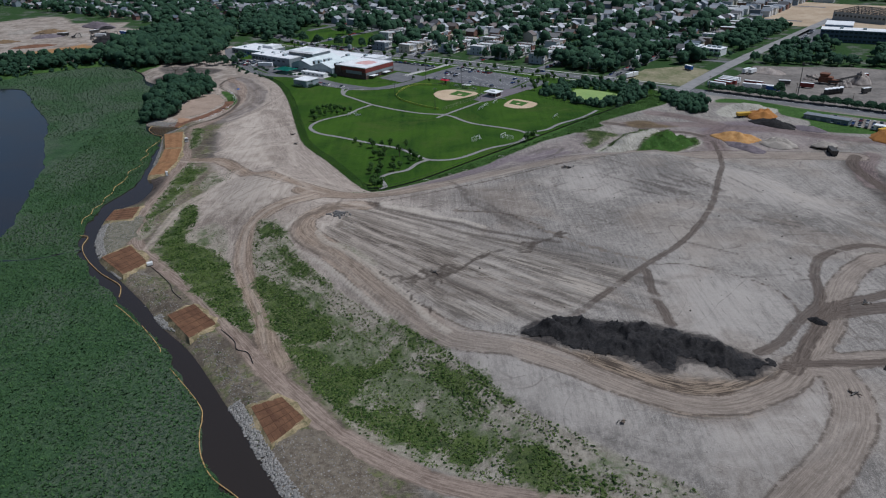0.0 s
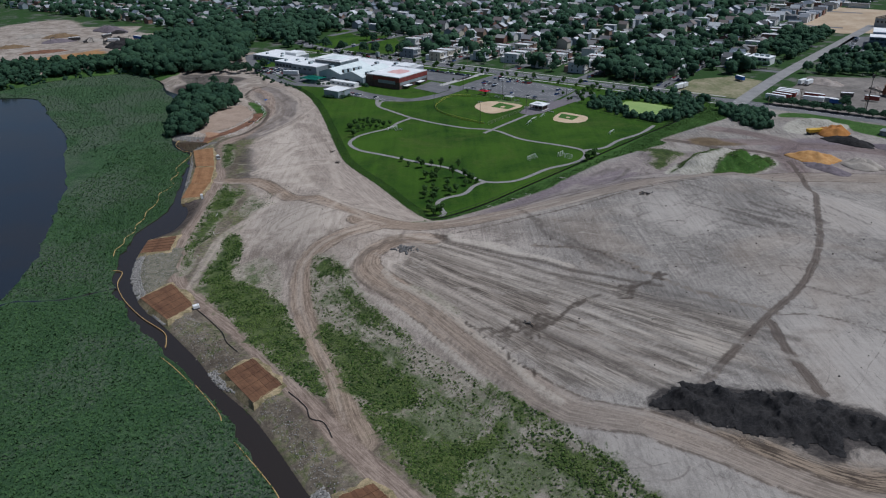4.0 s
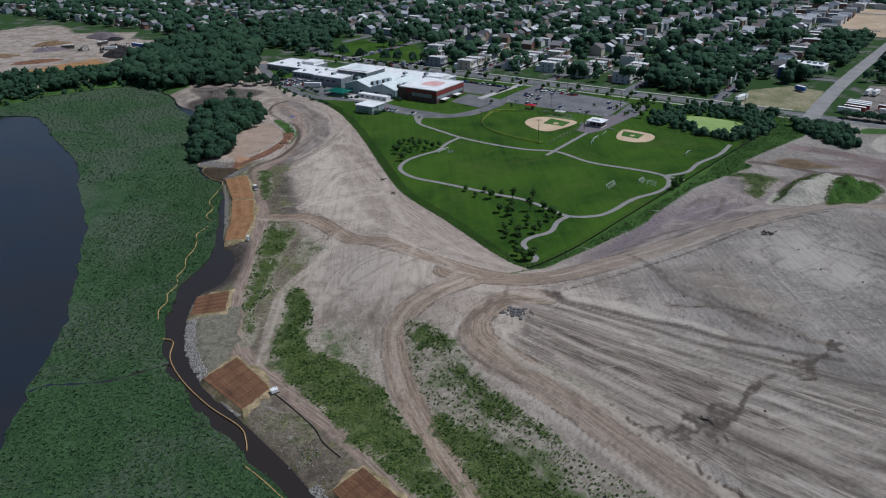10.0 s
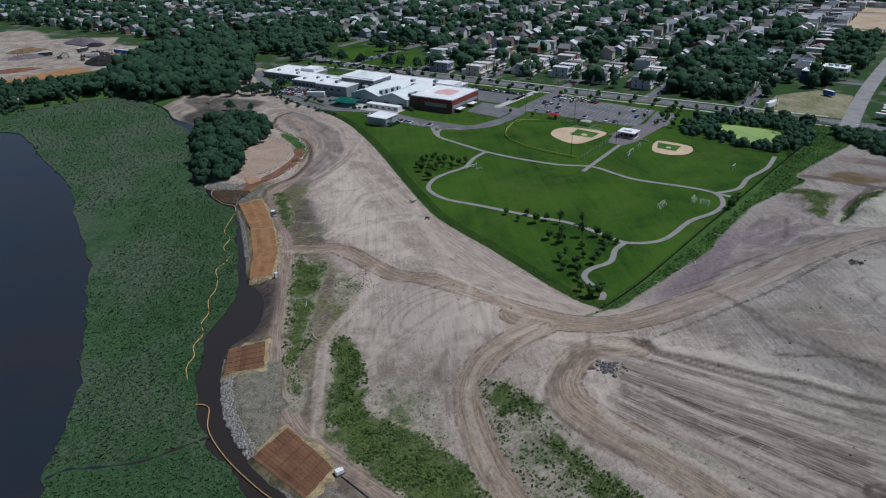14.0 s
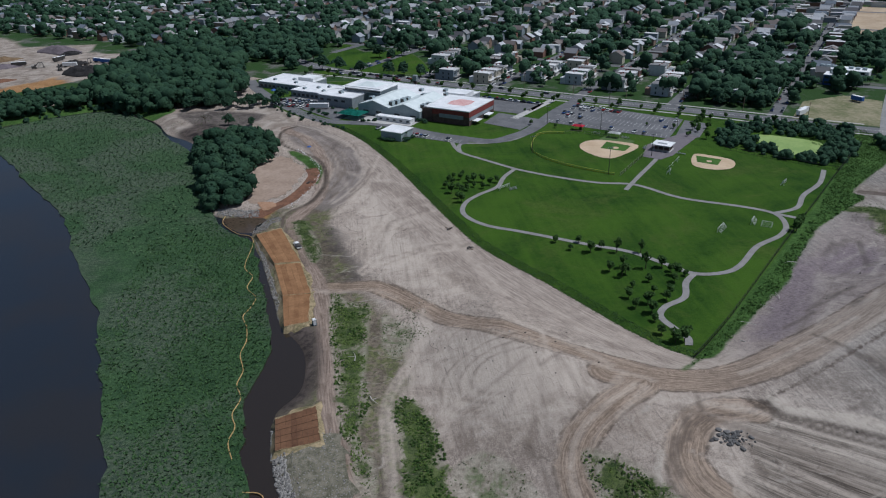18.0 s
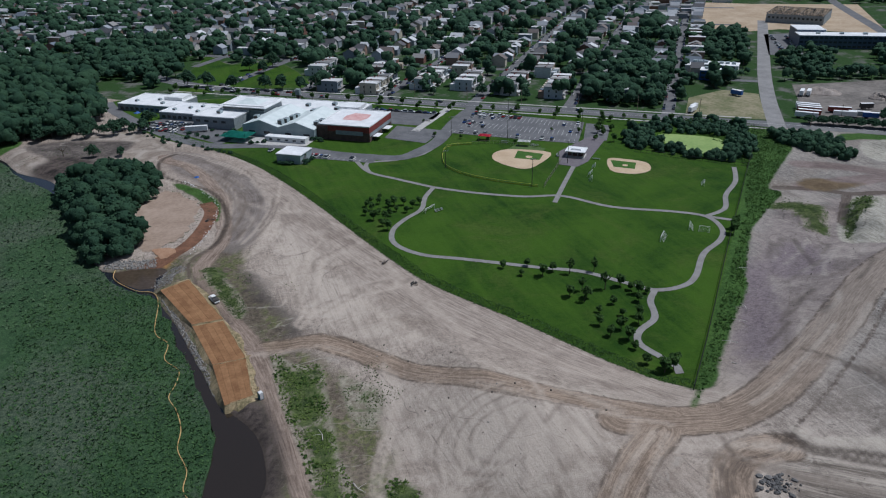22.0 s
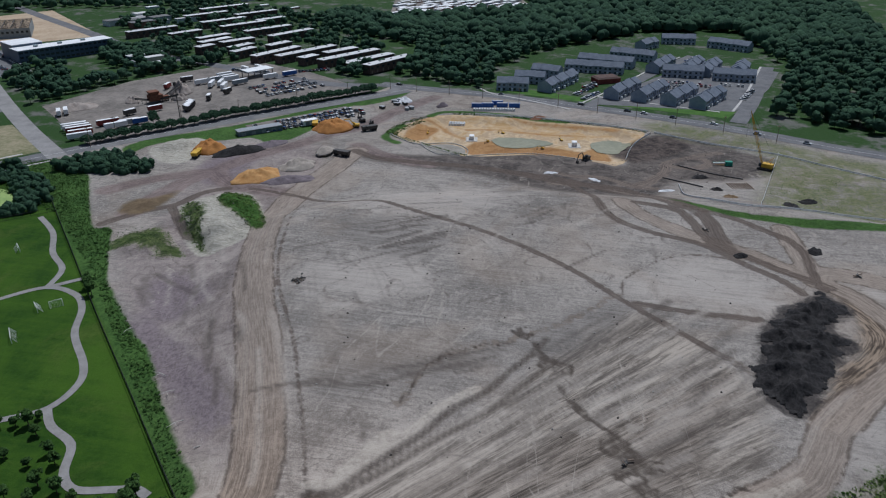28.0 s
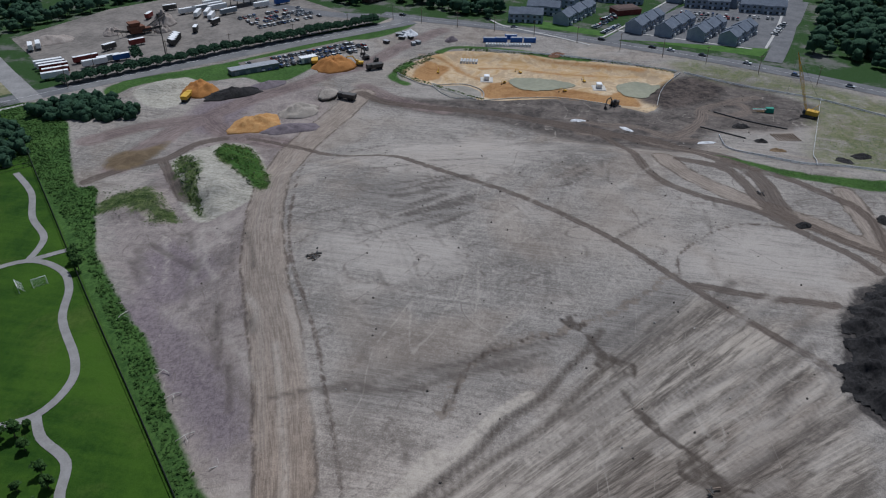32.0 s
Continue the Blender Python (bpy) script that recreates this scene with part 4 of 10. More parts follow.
masks = {
    "scrape": scrape,
    "gleam": gleam,
    # crest and gully masks put light and shade into the soil colour
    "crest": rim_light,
    "gully_shade": gully_shade,
    "road": edge(np.max([road_edge(l, w) for l, w in ROADS], 0)),
    "track": edge(np.max([road_edge(l, w) for l, w in TRACKS], 0)),
    "weeds": edge(regions((SLOPE_WEEDS, STRIP_WEEDS, BANK_WEEDS, MOUND_WEEDS, SCRUB_WEEDS, TIP_WEEDS, *SPARSE_WEEDS)), 12.0),
    "lush": edge(np.maximum(regions(LUSH + [SCRUB_WEEDS, BANK_WEEDS, TIP_WEEDS]), region(STRIP_WEEDS) - 1.6), 7.0),
    "hill": edge(regions((GREY_MOUND, HEAP_PAD)), 6.0),
    "west": smooth(40, -60, X - 0.12 * (Y - 300)) * (1 - smooth(190, 150, Y)),
    "lane": edge(np.max([road_edge(l, 5.5) for l in LANES], 0), 7.0),
    "flow": edge(road_edge(FLOW, 13.0), 14.0),
    "tar": edge(region(TAR) + 0.5, 6.0),
    "purple": edge(regions(PURPLE), 8.0),
    "lawn": edge(np.maximum(region(LAWN), region(SCHOOL_FIELD, False))),
    "rough_grass": edge(np.max([region(r) for r in (FENCE_STRIP, GREEN_BAND, SHED_GRASS, ROW_GRASS, SWALE_GRASS, YARD_GRASS)] + [road_edge(l, 2.6) for l in PIT_RIMS] + [region(MOUND_WEEDS) - 1.0, road_edge([(-28, 322), (0, 351), (40, 392), (80, 433), (114, 467), (140, 494), (158, 514)], 4.5), road_edge([(-262, 660), (-300, 690), (-350, 668), (-388, 626), (-460, 602), (-900, 576)], 15.0)], 0)),
    "meadow": edge(np.maximum(region(MEADOW), region(VERGE) + 3), 14.0),
    "swirl": edge(np.max([road_edge(l, 2.6) for l in WORK_SWIRLS], 0)),
    "fan": edge(region(FAN), 10.0),
    "deep": edge(regions((DEEP_FAN, STEP_FOOT)), 10.0),
    "sweep": edge(regions(GREY_SWEEP), 10.0),
    "fan_turn": np.arctan2(Y - FAN_APEX[1], X - FAN_APEX[0]),
    "fan_reach": np.hypot(X - FAN_APEX[0], Y - FAN_APEX[1]),
    "scar": edge(np.max([road_edge(l, 0.9) for l in SCARS], 0), 4.0),
    "pale": edge(np.maximum(regions(PALE), road_edge(SHORTCUT, 3.0) + 2.0), 14.0),
    "dark_works": edge(regions((DARK_WORKS, WEST_GREY, COVE_FLAT)), 12.0),
    "bank": edge(np.minimum(24 - np.abs(-area_distance(X, Y, WET) - 6), 470 - Y), 10.0),
    "wallow": edge(region(WALLOW) + 1.0, 10.0),
    "access": edge(road_edge(SHORE_ROAD, 3.2), 6.0),
    "tan": edge(np.maximum(np.minimum(region(BERM), -region(COVE_FLAT)), region(FAR_YARD, False)), 8.0),
    "mud": edge(np.maximum(region(BLACK_MUD), np.maximum(region(BLACK_WORKS) - 2, region(MUDFLAT) - 1)), 9.0),
    "orange": edge(np.maximum(regions(ORANGE), np.max([road_edge(l, 1.4) for l in PIT_LEDGES], 0)), 8.0),
    "brown": edge(region(BROWN_BASIN), 8.0),
    "mauve": edge(region(MAUVE), 14.0),
    "arena": edge(region(ARENA), 9.0),
    "sand": edge(region(PIT)),
    "wet": edge(area_distance(X, Y, WET)),
}
near_roads = [l for l, w in ROADS + TRACKS] + [FLOW] + ARCS[:1] + LANES + WORK_SWIRLS
_, masks["across"], masks["along"] = ruts(X, Y, near_roads)
BUILT = np.array([(-205, 760), (-150, 728), (-90, 705), (-30, 672), (29, 628), (85, 588), (130, 553), (165, 530), (195, 512), (345, 400), (372, 392), (368, 330), (352, 278), (330, 211), (300, 150), (240, 20), (4000, -3000), (4000, 4500),
                  (-4000, 4500), (-4000, 700), (-460, 640), (-330, 720)], float)
masks["town"] = edge(area_distance(X, Y, BUILT))


def sheet(name, x, y, z, material, **values):
    """A grid as one mesh, with its values on the points."""
    rows, cols = x.shape
    mesh = bpy.data.meshes.new(name)
    i = np.arange(rows * cols).reshape(rows, cols)
    quads = np.stack([i[:-1, :-1], i[:-1, 1:], i[1:, 1:], i[1:, :-1]], -1).reshape(-1, 4)
    mesh.from_pydata(np.stack([x, y, z], -1).reshape(-1, 3), [], quads)
    for key, value in values.items():
        mesh.attributes.new(key, "FLOAT", "POINT").data.foreach_set("value", np.asarray(value, np.float32).ravel())
    mesh.polygons.foreach_set("use_smooth", np.ones(len(mesh.polygons), bool))
    mesh.materials.append(material)
    return new(name, mesh)


def ground_material():
    n = Nodes("bare_soil_and_grass", 0.95, specular=0.12)
    at = n.place()

    def region(name, wobble, soft, amount=1.0, source=None):
        v = n.math("ADD", n.attribute(name), n.math("MULTIPLY", n.math("SUBTRACT", source or mid, 0.5), wobble))
        return n.math("MULTIPLY", n.span(v, 0.5 - soft, 0.5 + soft), amount)

    def thread(value, width):
        """A thin wandering line where a noise crosses its middle."""
        return n.span(n.math("ABSOLUTE", n.math("SUBTRACT", value, 0.5)), 0.0, width, 1.0, 0.0)

    big, mid, fine = n.noise(at, 0.014, 4, 0.6, 0.4), n.noise(at, 0.085, 6, 0.68, 0.8), n.noise(at, 0.8, 6, 0.72)
    grit, clod = n.noise(at, 3.2, 4, 0.75), n.noise(at, 0.33, 5, 0.7, 0.5)
    # passes of the grader: long, fine, broken
    pass_a = n.noise(n.stretch(at, (0.9, 0.022, 1), 52), 1.0, 5, 0.7, 0.15)
    pass_b = n.noise(n.stretch(at, (0.7, 0.03, 1), -12), 1.0, 5, 0.7, 0.15)
    passes = n.mix(n.span(n.noise(at, 0.011, 2, 0.5, 1.0), 0.46, 0.54), pass_a, pass_b)
    comb_a = n.noise(n.stretch(at, (2.4, 0.1, 1), 50), 1.0, 4, 0.65, 0.2)
    comb_b = n.noise(n.stretch(at, (2.2, 0.12, 1), -16), 1.0, 4, 0.65, 0.2)
    comb = n.mix(n.span(n.noise(at, 0.016, 2, 0.5, 1.0), 0.44, 0.56), comb_a, comb_b)
    tone = n.math("ADD", n.math("ADD", n.math("MULTIPLY", big, 0.4), n.math("MULTIPLY", mid, 0.3)), n.math("ADD", n.math("ADD", n.math("MULTIPLY", passes, 0.36), n.math("MULTIPLY", comb, 0.12)), n.math("ADD", n.math("MULTIPLY", fine, 0.42), n.math("MULTIPLY", grit, 0.42))))
    soil = n.mix(n.span(tone, 0.86, 1.16), (0.15, 0.136, 0.122), (0.352, 0.32, 0.285))
    tawny = n.mix(n.span(tone, 0.86, 1.16), (0.22, 0.177, 0.144), (0.475, 0.398, 0.33))
    soil = n.mix(n.math("MULTIPLY", n.attribute("west"), 0.85), soil, tawny)
    warm = n.mix(n.span(mid, 0.3, 0.7), (0.2, 0.155, 0.12), (0.36, 0.305, 0.25))
    soil = n.mix(n.math("MULTIPLY", n.span(n.noise(at, 0.02, 3, 0.6, 0.6), 0.47, 0.62), 0.42), soil, warm)
    soil = n.mix(n.math("MULTIPLY", region("pale", 1.5, 0.34, 0.72), n.span(passes, 0.3, 0.6, 0.5, 1.0)), soil, n.mix(n.attribute("west"), (0.4, 0.362, 0.322), (0.52, 0.448, 0.375)))
    # mauve crushed stone
    mauve = n.mix(n.span(n.math("ADD", n.math("MULTIPLY", mid, 0.7), n.math("MULTIPLY", fine, 0.3)), 0.35, 0.65), (0.15, 0.118, 0.116), (0.33, 0.275, 0.25))
    soil = n.mix(region("mauve", 1.4, 0.2, 0.6), soil, mauve)
    works = n.mix(n.span(n.math("ADD", n.math("MULTIPLY", mid, 0.6), n.math("MULTIPLY", clod, 0.4)), 0.36, 0.66), (0.046, 0.04, 0.037), (0.168, 0.143, 0.125))
    soil = n.mix(region("dark_works", 0.7, 0.14, 0.95), soil, works)
    tan = n.mix(n.span(mid, 0.35, 0.65), (0.21, 0.17, 0.135), (0.39, 0.34, 0.29))
    soil = n.mix(region("tan", 0.3, 0.08, 0.9), soil, tan)
    bank = n.mix(n.span(n.math("ADD", n.math("MULTIPLY", mid, 0.5), n.math("MULTIPLY", fine, 0.5)), 0.36, 0.64), (0.055, 0.044, 0.031), (0.205, 0.17, 0.122))
    soil = n.mix(region("bank", 0.9, 0.2, 0.85), soil, bank)
    mossy = n.span(n.math("ADD", n.math("MULTIPLY", clod, 0.6), n.math("MULTIPLY", mid, 0.5)), 0.52, 0.64)
    soil = n.mix(n.math("MULTIPLY", region("bank", 0.5, 0.2, 0.8), mossy), soil, n.mix(n.span(fine, 0.35, 0.65), (0.045, 0.065, 0.02), (0.14, 0.15, 0.055)))
    # the fan of dozer cuts
    fan_at = n.node("CombineXYZ", X=n.math("MULTIPLY", n.attribute("fan_turn"), 210.0), Y=n.math("MULTIPLY", n.attribute("fan_reach"), 0.11)).outputs[0]
    cut = n.noise(fan_at, 1.0, 6, 0.72, 0.35)
    broad_at = n.node("CombineXYZ", X=n.math("MULTIPLY", n.attribute("fan_turn"), 42.0), Y=n.math("MULTIPLY", n.attribute("fan_reach"), 0.018)).outputs[0]
    broad = n.noise(broad_at, 1.0, 4, 0.65, 0.3)
    fan = n.mix(n.span(n.math("ADD", n.math("MULTIPLY", cut, 0.55), n.math("MULTIPLY", broad, 0.5)), 0.42, 0.63), (0.085, 0.07, 0.057), (0.42, 0.368, 0.308))
    soil = n.mix(region("fan", 1.0, 0.2, 0.8), soil, fan)
    deep = n.mix(n.span(n.math("ADD", n.math("MULTIPLY", cut, 0.6), n.math("MULTIPLY", broad, 0.5)), 0.42, 0.68), (0.06, 0.049, 0.04), (0.29, 0.245, 0.203))
    soil = n.mix(region("deep", 1.4, 0.25, 0.85), soil, deep)
    soil = n.mix(region("sweep", 1.2, 0.24, 0.42), soil, n.mix(n.span(comb, 0.36, 0.64), (0.09, 0.083, 0.076), (0.21, 0.192, 0.175)))
    # pale eroded mound, purple stone
    hill_at = n.noise(n.stretch(at, (1.6, 0.09, 1), 30), 1.0, 5, 0.7, 0.3)
    hill = n.mix(n.span(n.math("ADD", n.math("MULTIPLY", hill_at, 0.6), n.math("MULTIPLY", fine, 0.4)), 0.36, 0.64), (0.25, 0.235, 0.19), (0.48, 0.45, 0.385))
    soil = n.mix(region("hill", 0.35, 0.08), soil, hill)
    purple = n.mix(n.span(fine, 0.35, 0.65), (0.12, 0.095, 0.11), (0.22, 0.18, 0.19))
    soil = n.mix(region("purple", 1.1, 0.25, 0.75), soil, purple)
    # short dark scrapes, in patches
    dash_a = n.span(n.noise(n.stretch(at, (1.5, 0.11, 1), 62), 1.0, 3, 0.6, 0.3), 0.645, 0.69)
    dash_b = n.span(n.noise(n.stretch(at, (1.3, 0.1, 1), -20), 1.0, 3, 0.6, 0.3), 0.645, 0.69)
    dash_c = n.span(n.noise(n.stretch(at, (1.3, 0.12, 1), 15), 1.0, 3, 0.6, 0.3), 0.66, 0.7)
    spot = n.noise(at, 0.025, 3, 0.6, 0.6)
    dash = n.math("MAXIMUM", n.math("MULTIPLY", dash_a, n.span(spot, 0.44, 0.54)), n.math("MAXIMUM", n.math("MULTIPLY", dash_b, n.span(spot, 0.54, 0.46)), n.math("MULTIPLY", dash_c, n.span(big, 0.48, 0.58))))
    soil = n.mix(n.math("MULTIPLY", dash, 0.4), soil, (0.085, 0.072, 0.062))
    # thin tyre lines
    line_a = thread(n.noise(n.stretch(at, (0.035, 0.012, 1), 30), 1.0, 2, 0.4, 0.6), 0.006)
    line_b = thread(n.noise(n.stretch(at, (0.014, 0.04, 1), 15), 1.0, 2, 0.4, 0.8), 0.006)
    line_c = thread(n.noise(at, 0.022, 1.5, 0.4, 1.2), 0.005)
    worn = n.span(clod, 0.42, 0.56)
    soil = n.mix(n.math("MULTIPLY", n.math("MULTIPLY", n.math("MAXIMUM", line_a, line_c), worn), 0.55), soil, (0.11, 0.09, 0.078))
    soil = n.mix(n.math("MULTIPLY", n.math("MULTIPLY", line_b, worn), 0.5), soil, (0.4, 0.36, 0.31))
    scar = n.mix(n.span(clod, 0.35, 0.65), (0.07, 0.055, 0.045), (0.2, 0.165, 0.135))
    soil = n.mix(n.math("MULTIPLY", region("scar", 1.1, 0.08, 0.8, clod), n.span(mid, 0.36, 0.5, 0.2, 1.0)), soil, scar)
    # scattered rubbish and stones
    specks = n.span(n.noise(at, 1.5, 2, 0.9), 0.735, 0.76)
    soil = n.mix(n.math("MULTIPLY", specks, 0.6), soil, (0.55, 0.53, 0.5))
    crumbs = n.span(n.noise(n.stretch(at, (1, 1, 1), 20), 0.9, 3, 0.85), 0.27, 0.24)
    soil = n.mix(n.math("MULTIPLY", crumbs, 0.7), soil, (0.07, 0.06, 0.05))
    # wheel ruts along the roads
    rut_at = n.node("CombineXYZ", X=n.attribute("across"), Y=n.math("MULTIPLY", n.attribute("along"), 0.06)).outputs[0]
    rut = n.noise(rut_at, 1.5, 6, 0.74, 0.3)
    wide = n.math("ADD", n.math("MULTIPLY", rut, 0.68), n.math("ADD", n.math("MULTIPLY", fine, 0.2), n.math("MULTIPLY", mid, 0.2)))
    road = n.mix(n.span(wide, 0.42, 0.66), (0.13, 0.094, 0.068), (0.38, 0.288, 0.213))
    road = n.mix(n.attribute("west"), n.mix(n.span(wide, 0.42, 0.66), (0.185, 0.152, 0.124), (0.33, 0.275, 0.228)), road)
    wallow = n.mix(n.span(n.math("ADD", n.math("MULTIPLY", rut, 0.85), n.math("MULTIPLY", mid, 0.2)), 0.45, 0.6), (0.05, 0.036, 0.026), (0.29, 0.222, 0.16))
    flow = n.mix(n.span(n.math("ADD", n.math("MULTIPLY", rut, 0.75), n.math("MULTIPLY", mid, 0.3)), 0.4, 0.66), (0.2, 0.16, 0.132), (0.46, 0.39, 0.328))
    soil = n.mix(region("flow", 0.8, 0.2, 0.75), soil, flow)
    soil = n.mix(region("arena", 0.5, 0.12, 0.8), soil, n.mix(n.span(n.math("ADD", n.math("MULTIPLY", rut, 0.5), n.math("MULTIPLY", mid, 0.5)), 0.34, 0.66), (0.1, 0.084, 0.076), (0.235, 0.202, 0.182)))
    lane = n.mix(n.span(n.math("ADD", n.math("MULTIPLY", rut, 0.6), n.math("MULTIPLY", mid, 0.4)), 0.4, 0.62), (0.105, 0.078, 0.074), (0.25, 0.195, 0.178))
    soil = n.mix(region("lane", 0.6, 0.14, 0.85), soil, lane)
    soil = n.mix(region("wallow", 0.6, 0.14, 0.9), soil, wallow)
    soil = n.mix(region("road", 0.4, 0.08, 0.88), soil, road)
    # broken ridges pushed up along the road edges
    rim = n.math("ABSOLUTE", n.math("SUBTRACT", n.math("ADD", n.attribute("road"), n.math("MULTIPLY", n.math("SUBTRACT", mid, 0.5), 0.3)), 0.5))
    ridge = n.math("MULTIPLY", n.span(rim, 0.0, 0.07, 1.0, 0.0), n.span(clod, 0.38, 0.52))
    soil = n.mix(n.math("MULTIPLY", ridge, 0.75), soil, (0.085, 0.065, 0.051))
    shore_road = n.mix(n.span(wide, 0.42, 0.66), (0.15, 0.11, 0.087), (0.345, 0.27, 0.217))
    soil = n.mix(region("access", 0.35, 0.07, 0.9), soil, shore_road)
    soil = n.mix(region("swirl", 0.5, 0.1, 0.8), soil, n.mix(n.span(rut, 0.36, 0.66), (0.085, 0.068, 0.057), (0.25, 0.2, 0.165)))
    dark = n.mix(n.span(rut, 0.35, 0.7), (0.062, 0.048, 0.04), (0.152, 0.12, 0.098))
    soil = n.mix(n.math("MULTIPLY", region("track", 0.22, 0.035, 0.85, clod), n.span(mid, 0.28, 0.45, 0.45, 1.0)), soil, dark)
    # ruts and blade marks; painted light on crests, painted shade in cuts
    broken = n.span(n.math("ADD", n.math("MULTIPLY", clod, 0.5), n.math("MULTIPLY", fine, 0.5)), 0.36, 0.56, 0.35, 1.0)
    soil = n.mix(n.math("MULTIPLY", n.math("MULTIPLY", n.span(n.attribute("gleam"), 0.1, 0.9), broken), 0.6), soil, n.mix(n.attribute("west"), (0.41, 0.37, 0.324), (0.52, 0.442, 0.366)))
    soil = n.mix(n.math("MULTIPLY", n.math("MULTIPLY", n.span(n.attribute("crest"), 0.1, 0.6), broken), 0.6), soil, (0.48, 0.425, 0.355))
    soil = n.mix(n.math("MULTIPLY", n.math("MULTIPLY", n.span(n.attribute("scrape"), 0.1, 0.9), broken), 0.8), soil, n.mix(n.attribute("west"), (0.082, 0.069, 0.06), (0.125, 0.097, 0.077)))
    # painted shade in the cuts and steps
    soil = n.mix(n.math("MULTIPLY", n.math("MULTIPLY", n.span(n.attribute("gully_shade"), 0.25, 0.85), n.span(clod, 0.3, 0.5, 0.6, 1.0)), 0.85), soil, (0.06, 0.047, 0.038))
    pit = n.mix(n.span(n.math("ADD", n.math("MULTIPLY", mid, 0.7), n.math("MULTIPLY", big, 0.4)), 0.42, 0.66), (0.4, 0.26, 0.12), (0.64, 0.53, 0.38))
    pit = n.mix(n.math("MULTIPLY", n.span(n.math("ADD", mid, n.math("MULTIPLY", clod, 0.4)), 0.66, 0.78), 0.6), pit, (0.26, 0.17, 0.09))
    soil = n.mix(region("sand", 0.35, 0.03), soil, pit)
    rusty = n.mix(n.span(n.math("ADD", n.math("MULTIPLY", mid, 0.6), n.math("MULTIPLY", fine, 0.4)), 0.36, 0.64), (0.23, 0.11, 0.04), (0.41, 0.235, 0.095))
    soil = n.mix(region("orange", 0.6, 0.09, 0.92), soil, rusty)
    brown = n.mix(n.span(mid, 0.36, 0.64), (0.085, 0.06, 0.033), (0.165, 0.12, 0.068))
    soil = n.mix(region("brown", 0.7, 0.12, 0.9), soil, brown)
    black = n.mix(n.span(n.math("ADD", n.math("MULTIPLY", mid, 0.5), n.math("MULTIPLY", clod, 0.5)), 0.36, 0.64), (0.026, 0.022, 0.021), (0.125, 0.1, 0.086))
    soil = n.mix(region("mud", 0.5, 0.2), soil, black)
    tar = n.mix(n.span(n.math("ADD", n.math("MULTIPLY", clod, 0.5), n.math("MULTIPLY", fine, 0.5)), 0.36, 0.66), (0.018, 0.017, 0.018), (0.075, 0.065, 0.06))
    soil = n.mix(region("tar", 1.1, 0.1, 0.9), soil, tar)
    # weeds in patches
    patch = n.noise(at, 0.11, 6, 0.72, 0.5)
    green = n.mix(n.span(n.math("ADD", n.math("MULTIPLY", fine, 0.5), n.math("MULTIPLY", grit, 0.5)), 0.34, 0.66), (0.022, 0.05, 0.012), (0.1, 0.15, 0.045))
    litter = n.mix(n.span(n.math("ADD", n.math("MULTIPLY", fine, 0.5), n.math("MULTIPLY", clod, 0.5)), 0.35, 0.65), (0.16, 0.14, 0.1), (0.42, 0.38, 0.305))
    soil = n.mix(n.math("MULTIPLY", n.span(n.attribute("weeds"), 0.46, 0.54), 0.7), soil, litter)
    weedy = n.span(n.math("ADD", n.math("MULTIPLY", n.attribute("weeds"), 0.4), n.math("ADD", n.math("MULTIPLY", patch, 1.0), n.math("MULTIPLY", fine, 0.3))), 0.9, 1.05)
    soil = n.mix(n.math("MULTIPLY", n.math("MULTIPLY", weedy, n.span(n.attribute("weeds"), 0.48, 0.54)), 0.7), soil, green)
    lush_v = n.math("ADD", n.math("MULTIPLY", n.attribute("lush"), 1.0), n.math("ADD", n.math("MULTIPLY", n.math("SUBTRACT", patch, 0.5), 1.3), n.math("MULTIPLY", n.math("SUBTRACT", fine, 0.5), 0.7)))
    soil = n.mix(n.math("MULTIPLY", n.span(lush_v, 0.44, 0.64), 0.92), soil, n.mix(n.span(n.math("ADD", n.math("MULTIPLY", clod, 0.6), n.math("MULTIPLY", grit, 0.4)), 0.36, 0.62), (0.016, 0.036, 0.01), (0.095, 0.128, 0.036)))
    soil = n.mix(n.math("MULTIPLY", region("meadow", 0.8, 0.3, 0.9), n.span(n.math("ADD", n.math("MULTIPLY", patch, 0.7), n.math("MULTIPLY", fine, 0.3)), 0.36, 0.56)), soil, n.mix(n.span(fine, 0.35, 0.65), (0.075, 0.1, 0.035), (0.17, 0.17, 0.085)))
    rough = n.mix(n.span(n.math("ADD", n.math("MULTIPLY", fine, 0.6), n.math("MULTIPLY", mid, 0.4)), 0.34, 0.66), (0.02, 0.058, 0.01), (0.065, 0.135, 0.026))
    soil = n.mix(region("rough_grass", 0.4, 0.08, 0.97), soil, rough)
    mown = n.noise(n.stretch(at, (0.3, 0.012, 1), 44), 1.0, 3, 0.6)
    lawn = n.mix(n.span(n.math("ADD", n.math("MULTIPLY", n.noise(at, 0.022, 5, 0.65, 0.5), 0.75), n.math("ADD", n.math("MULTIPLY", fine, 0.25), n.math("MULTIPLY", mown, 0.25))), 0.42, 0.76), (0.014, 0.044, 0.005), (0.048, 0.102, 0.01))
    worn_turf = n.math("MULTIPLY", n.span(n.noise(at, 0.03, 5, 0.7, 0.9), 0.5, 0.68), 0.55)
    lawn = n.mix(worn_turf, lawn, n.mix(n.span(fine, 0.35, 0.65), (0.045, 0.075, 0.012), (0.085, 0.115, 0.025)))
    soil = n.mix(region("lawn", 0.06, 0.03), soil, lawn)
    yard = n.mix(n.span(n.noise(at, 0.05, 5, 0.7), 0.5, 0.66), (0.03, 0.065, 0.018), (0.13, 0.13, 0.115))
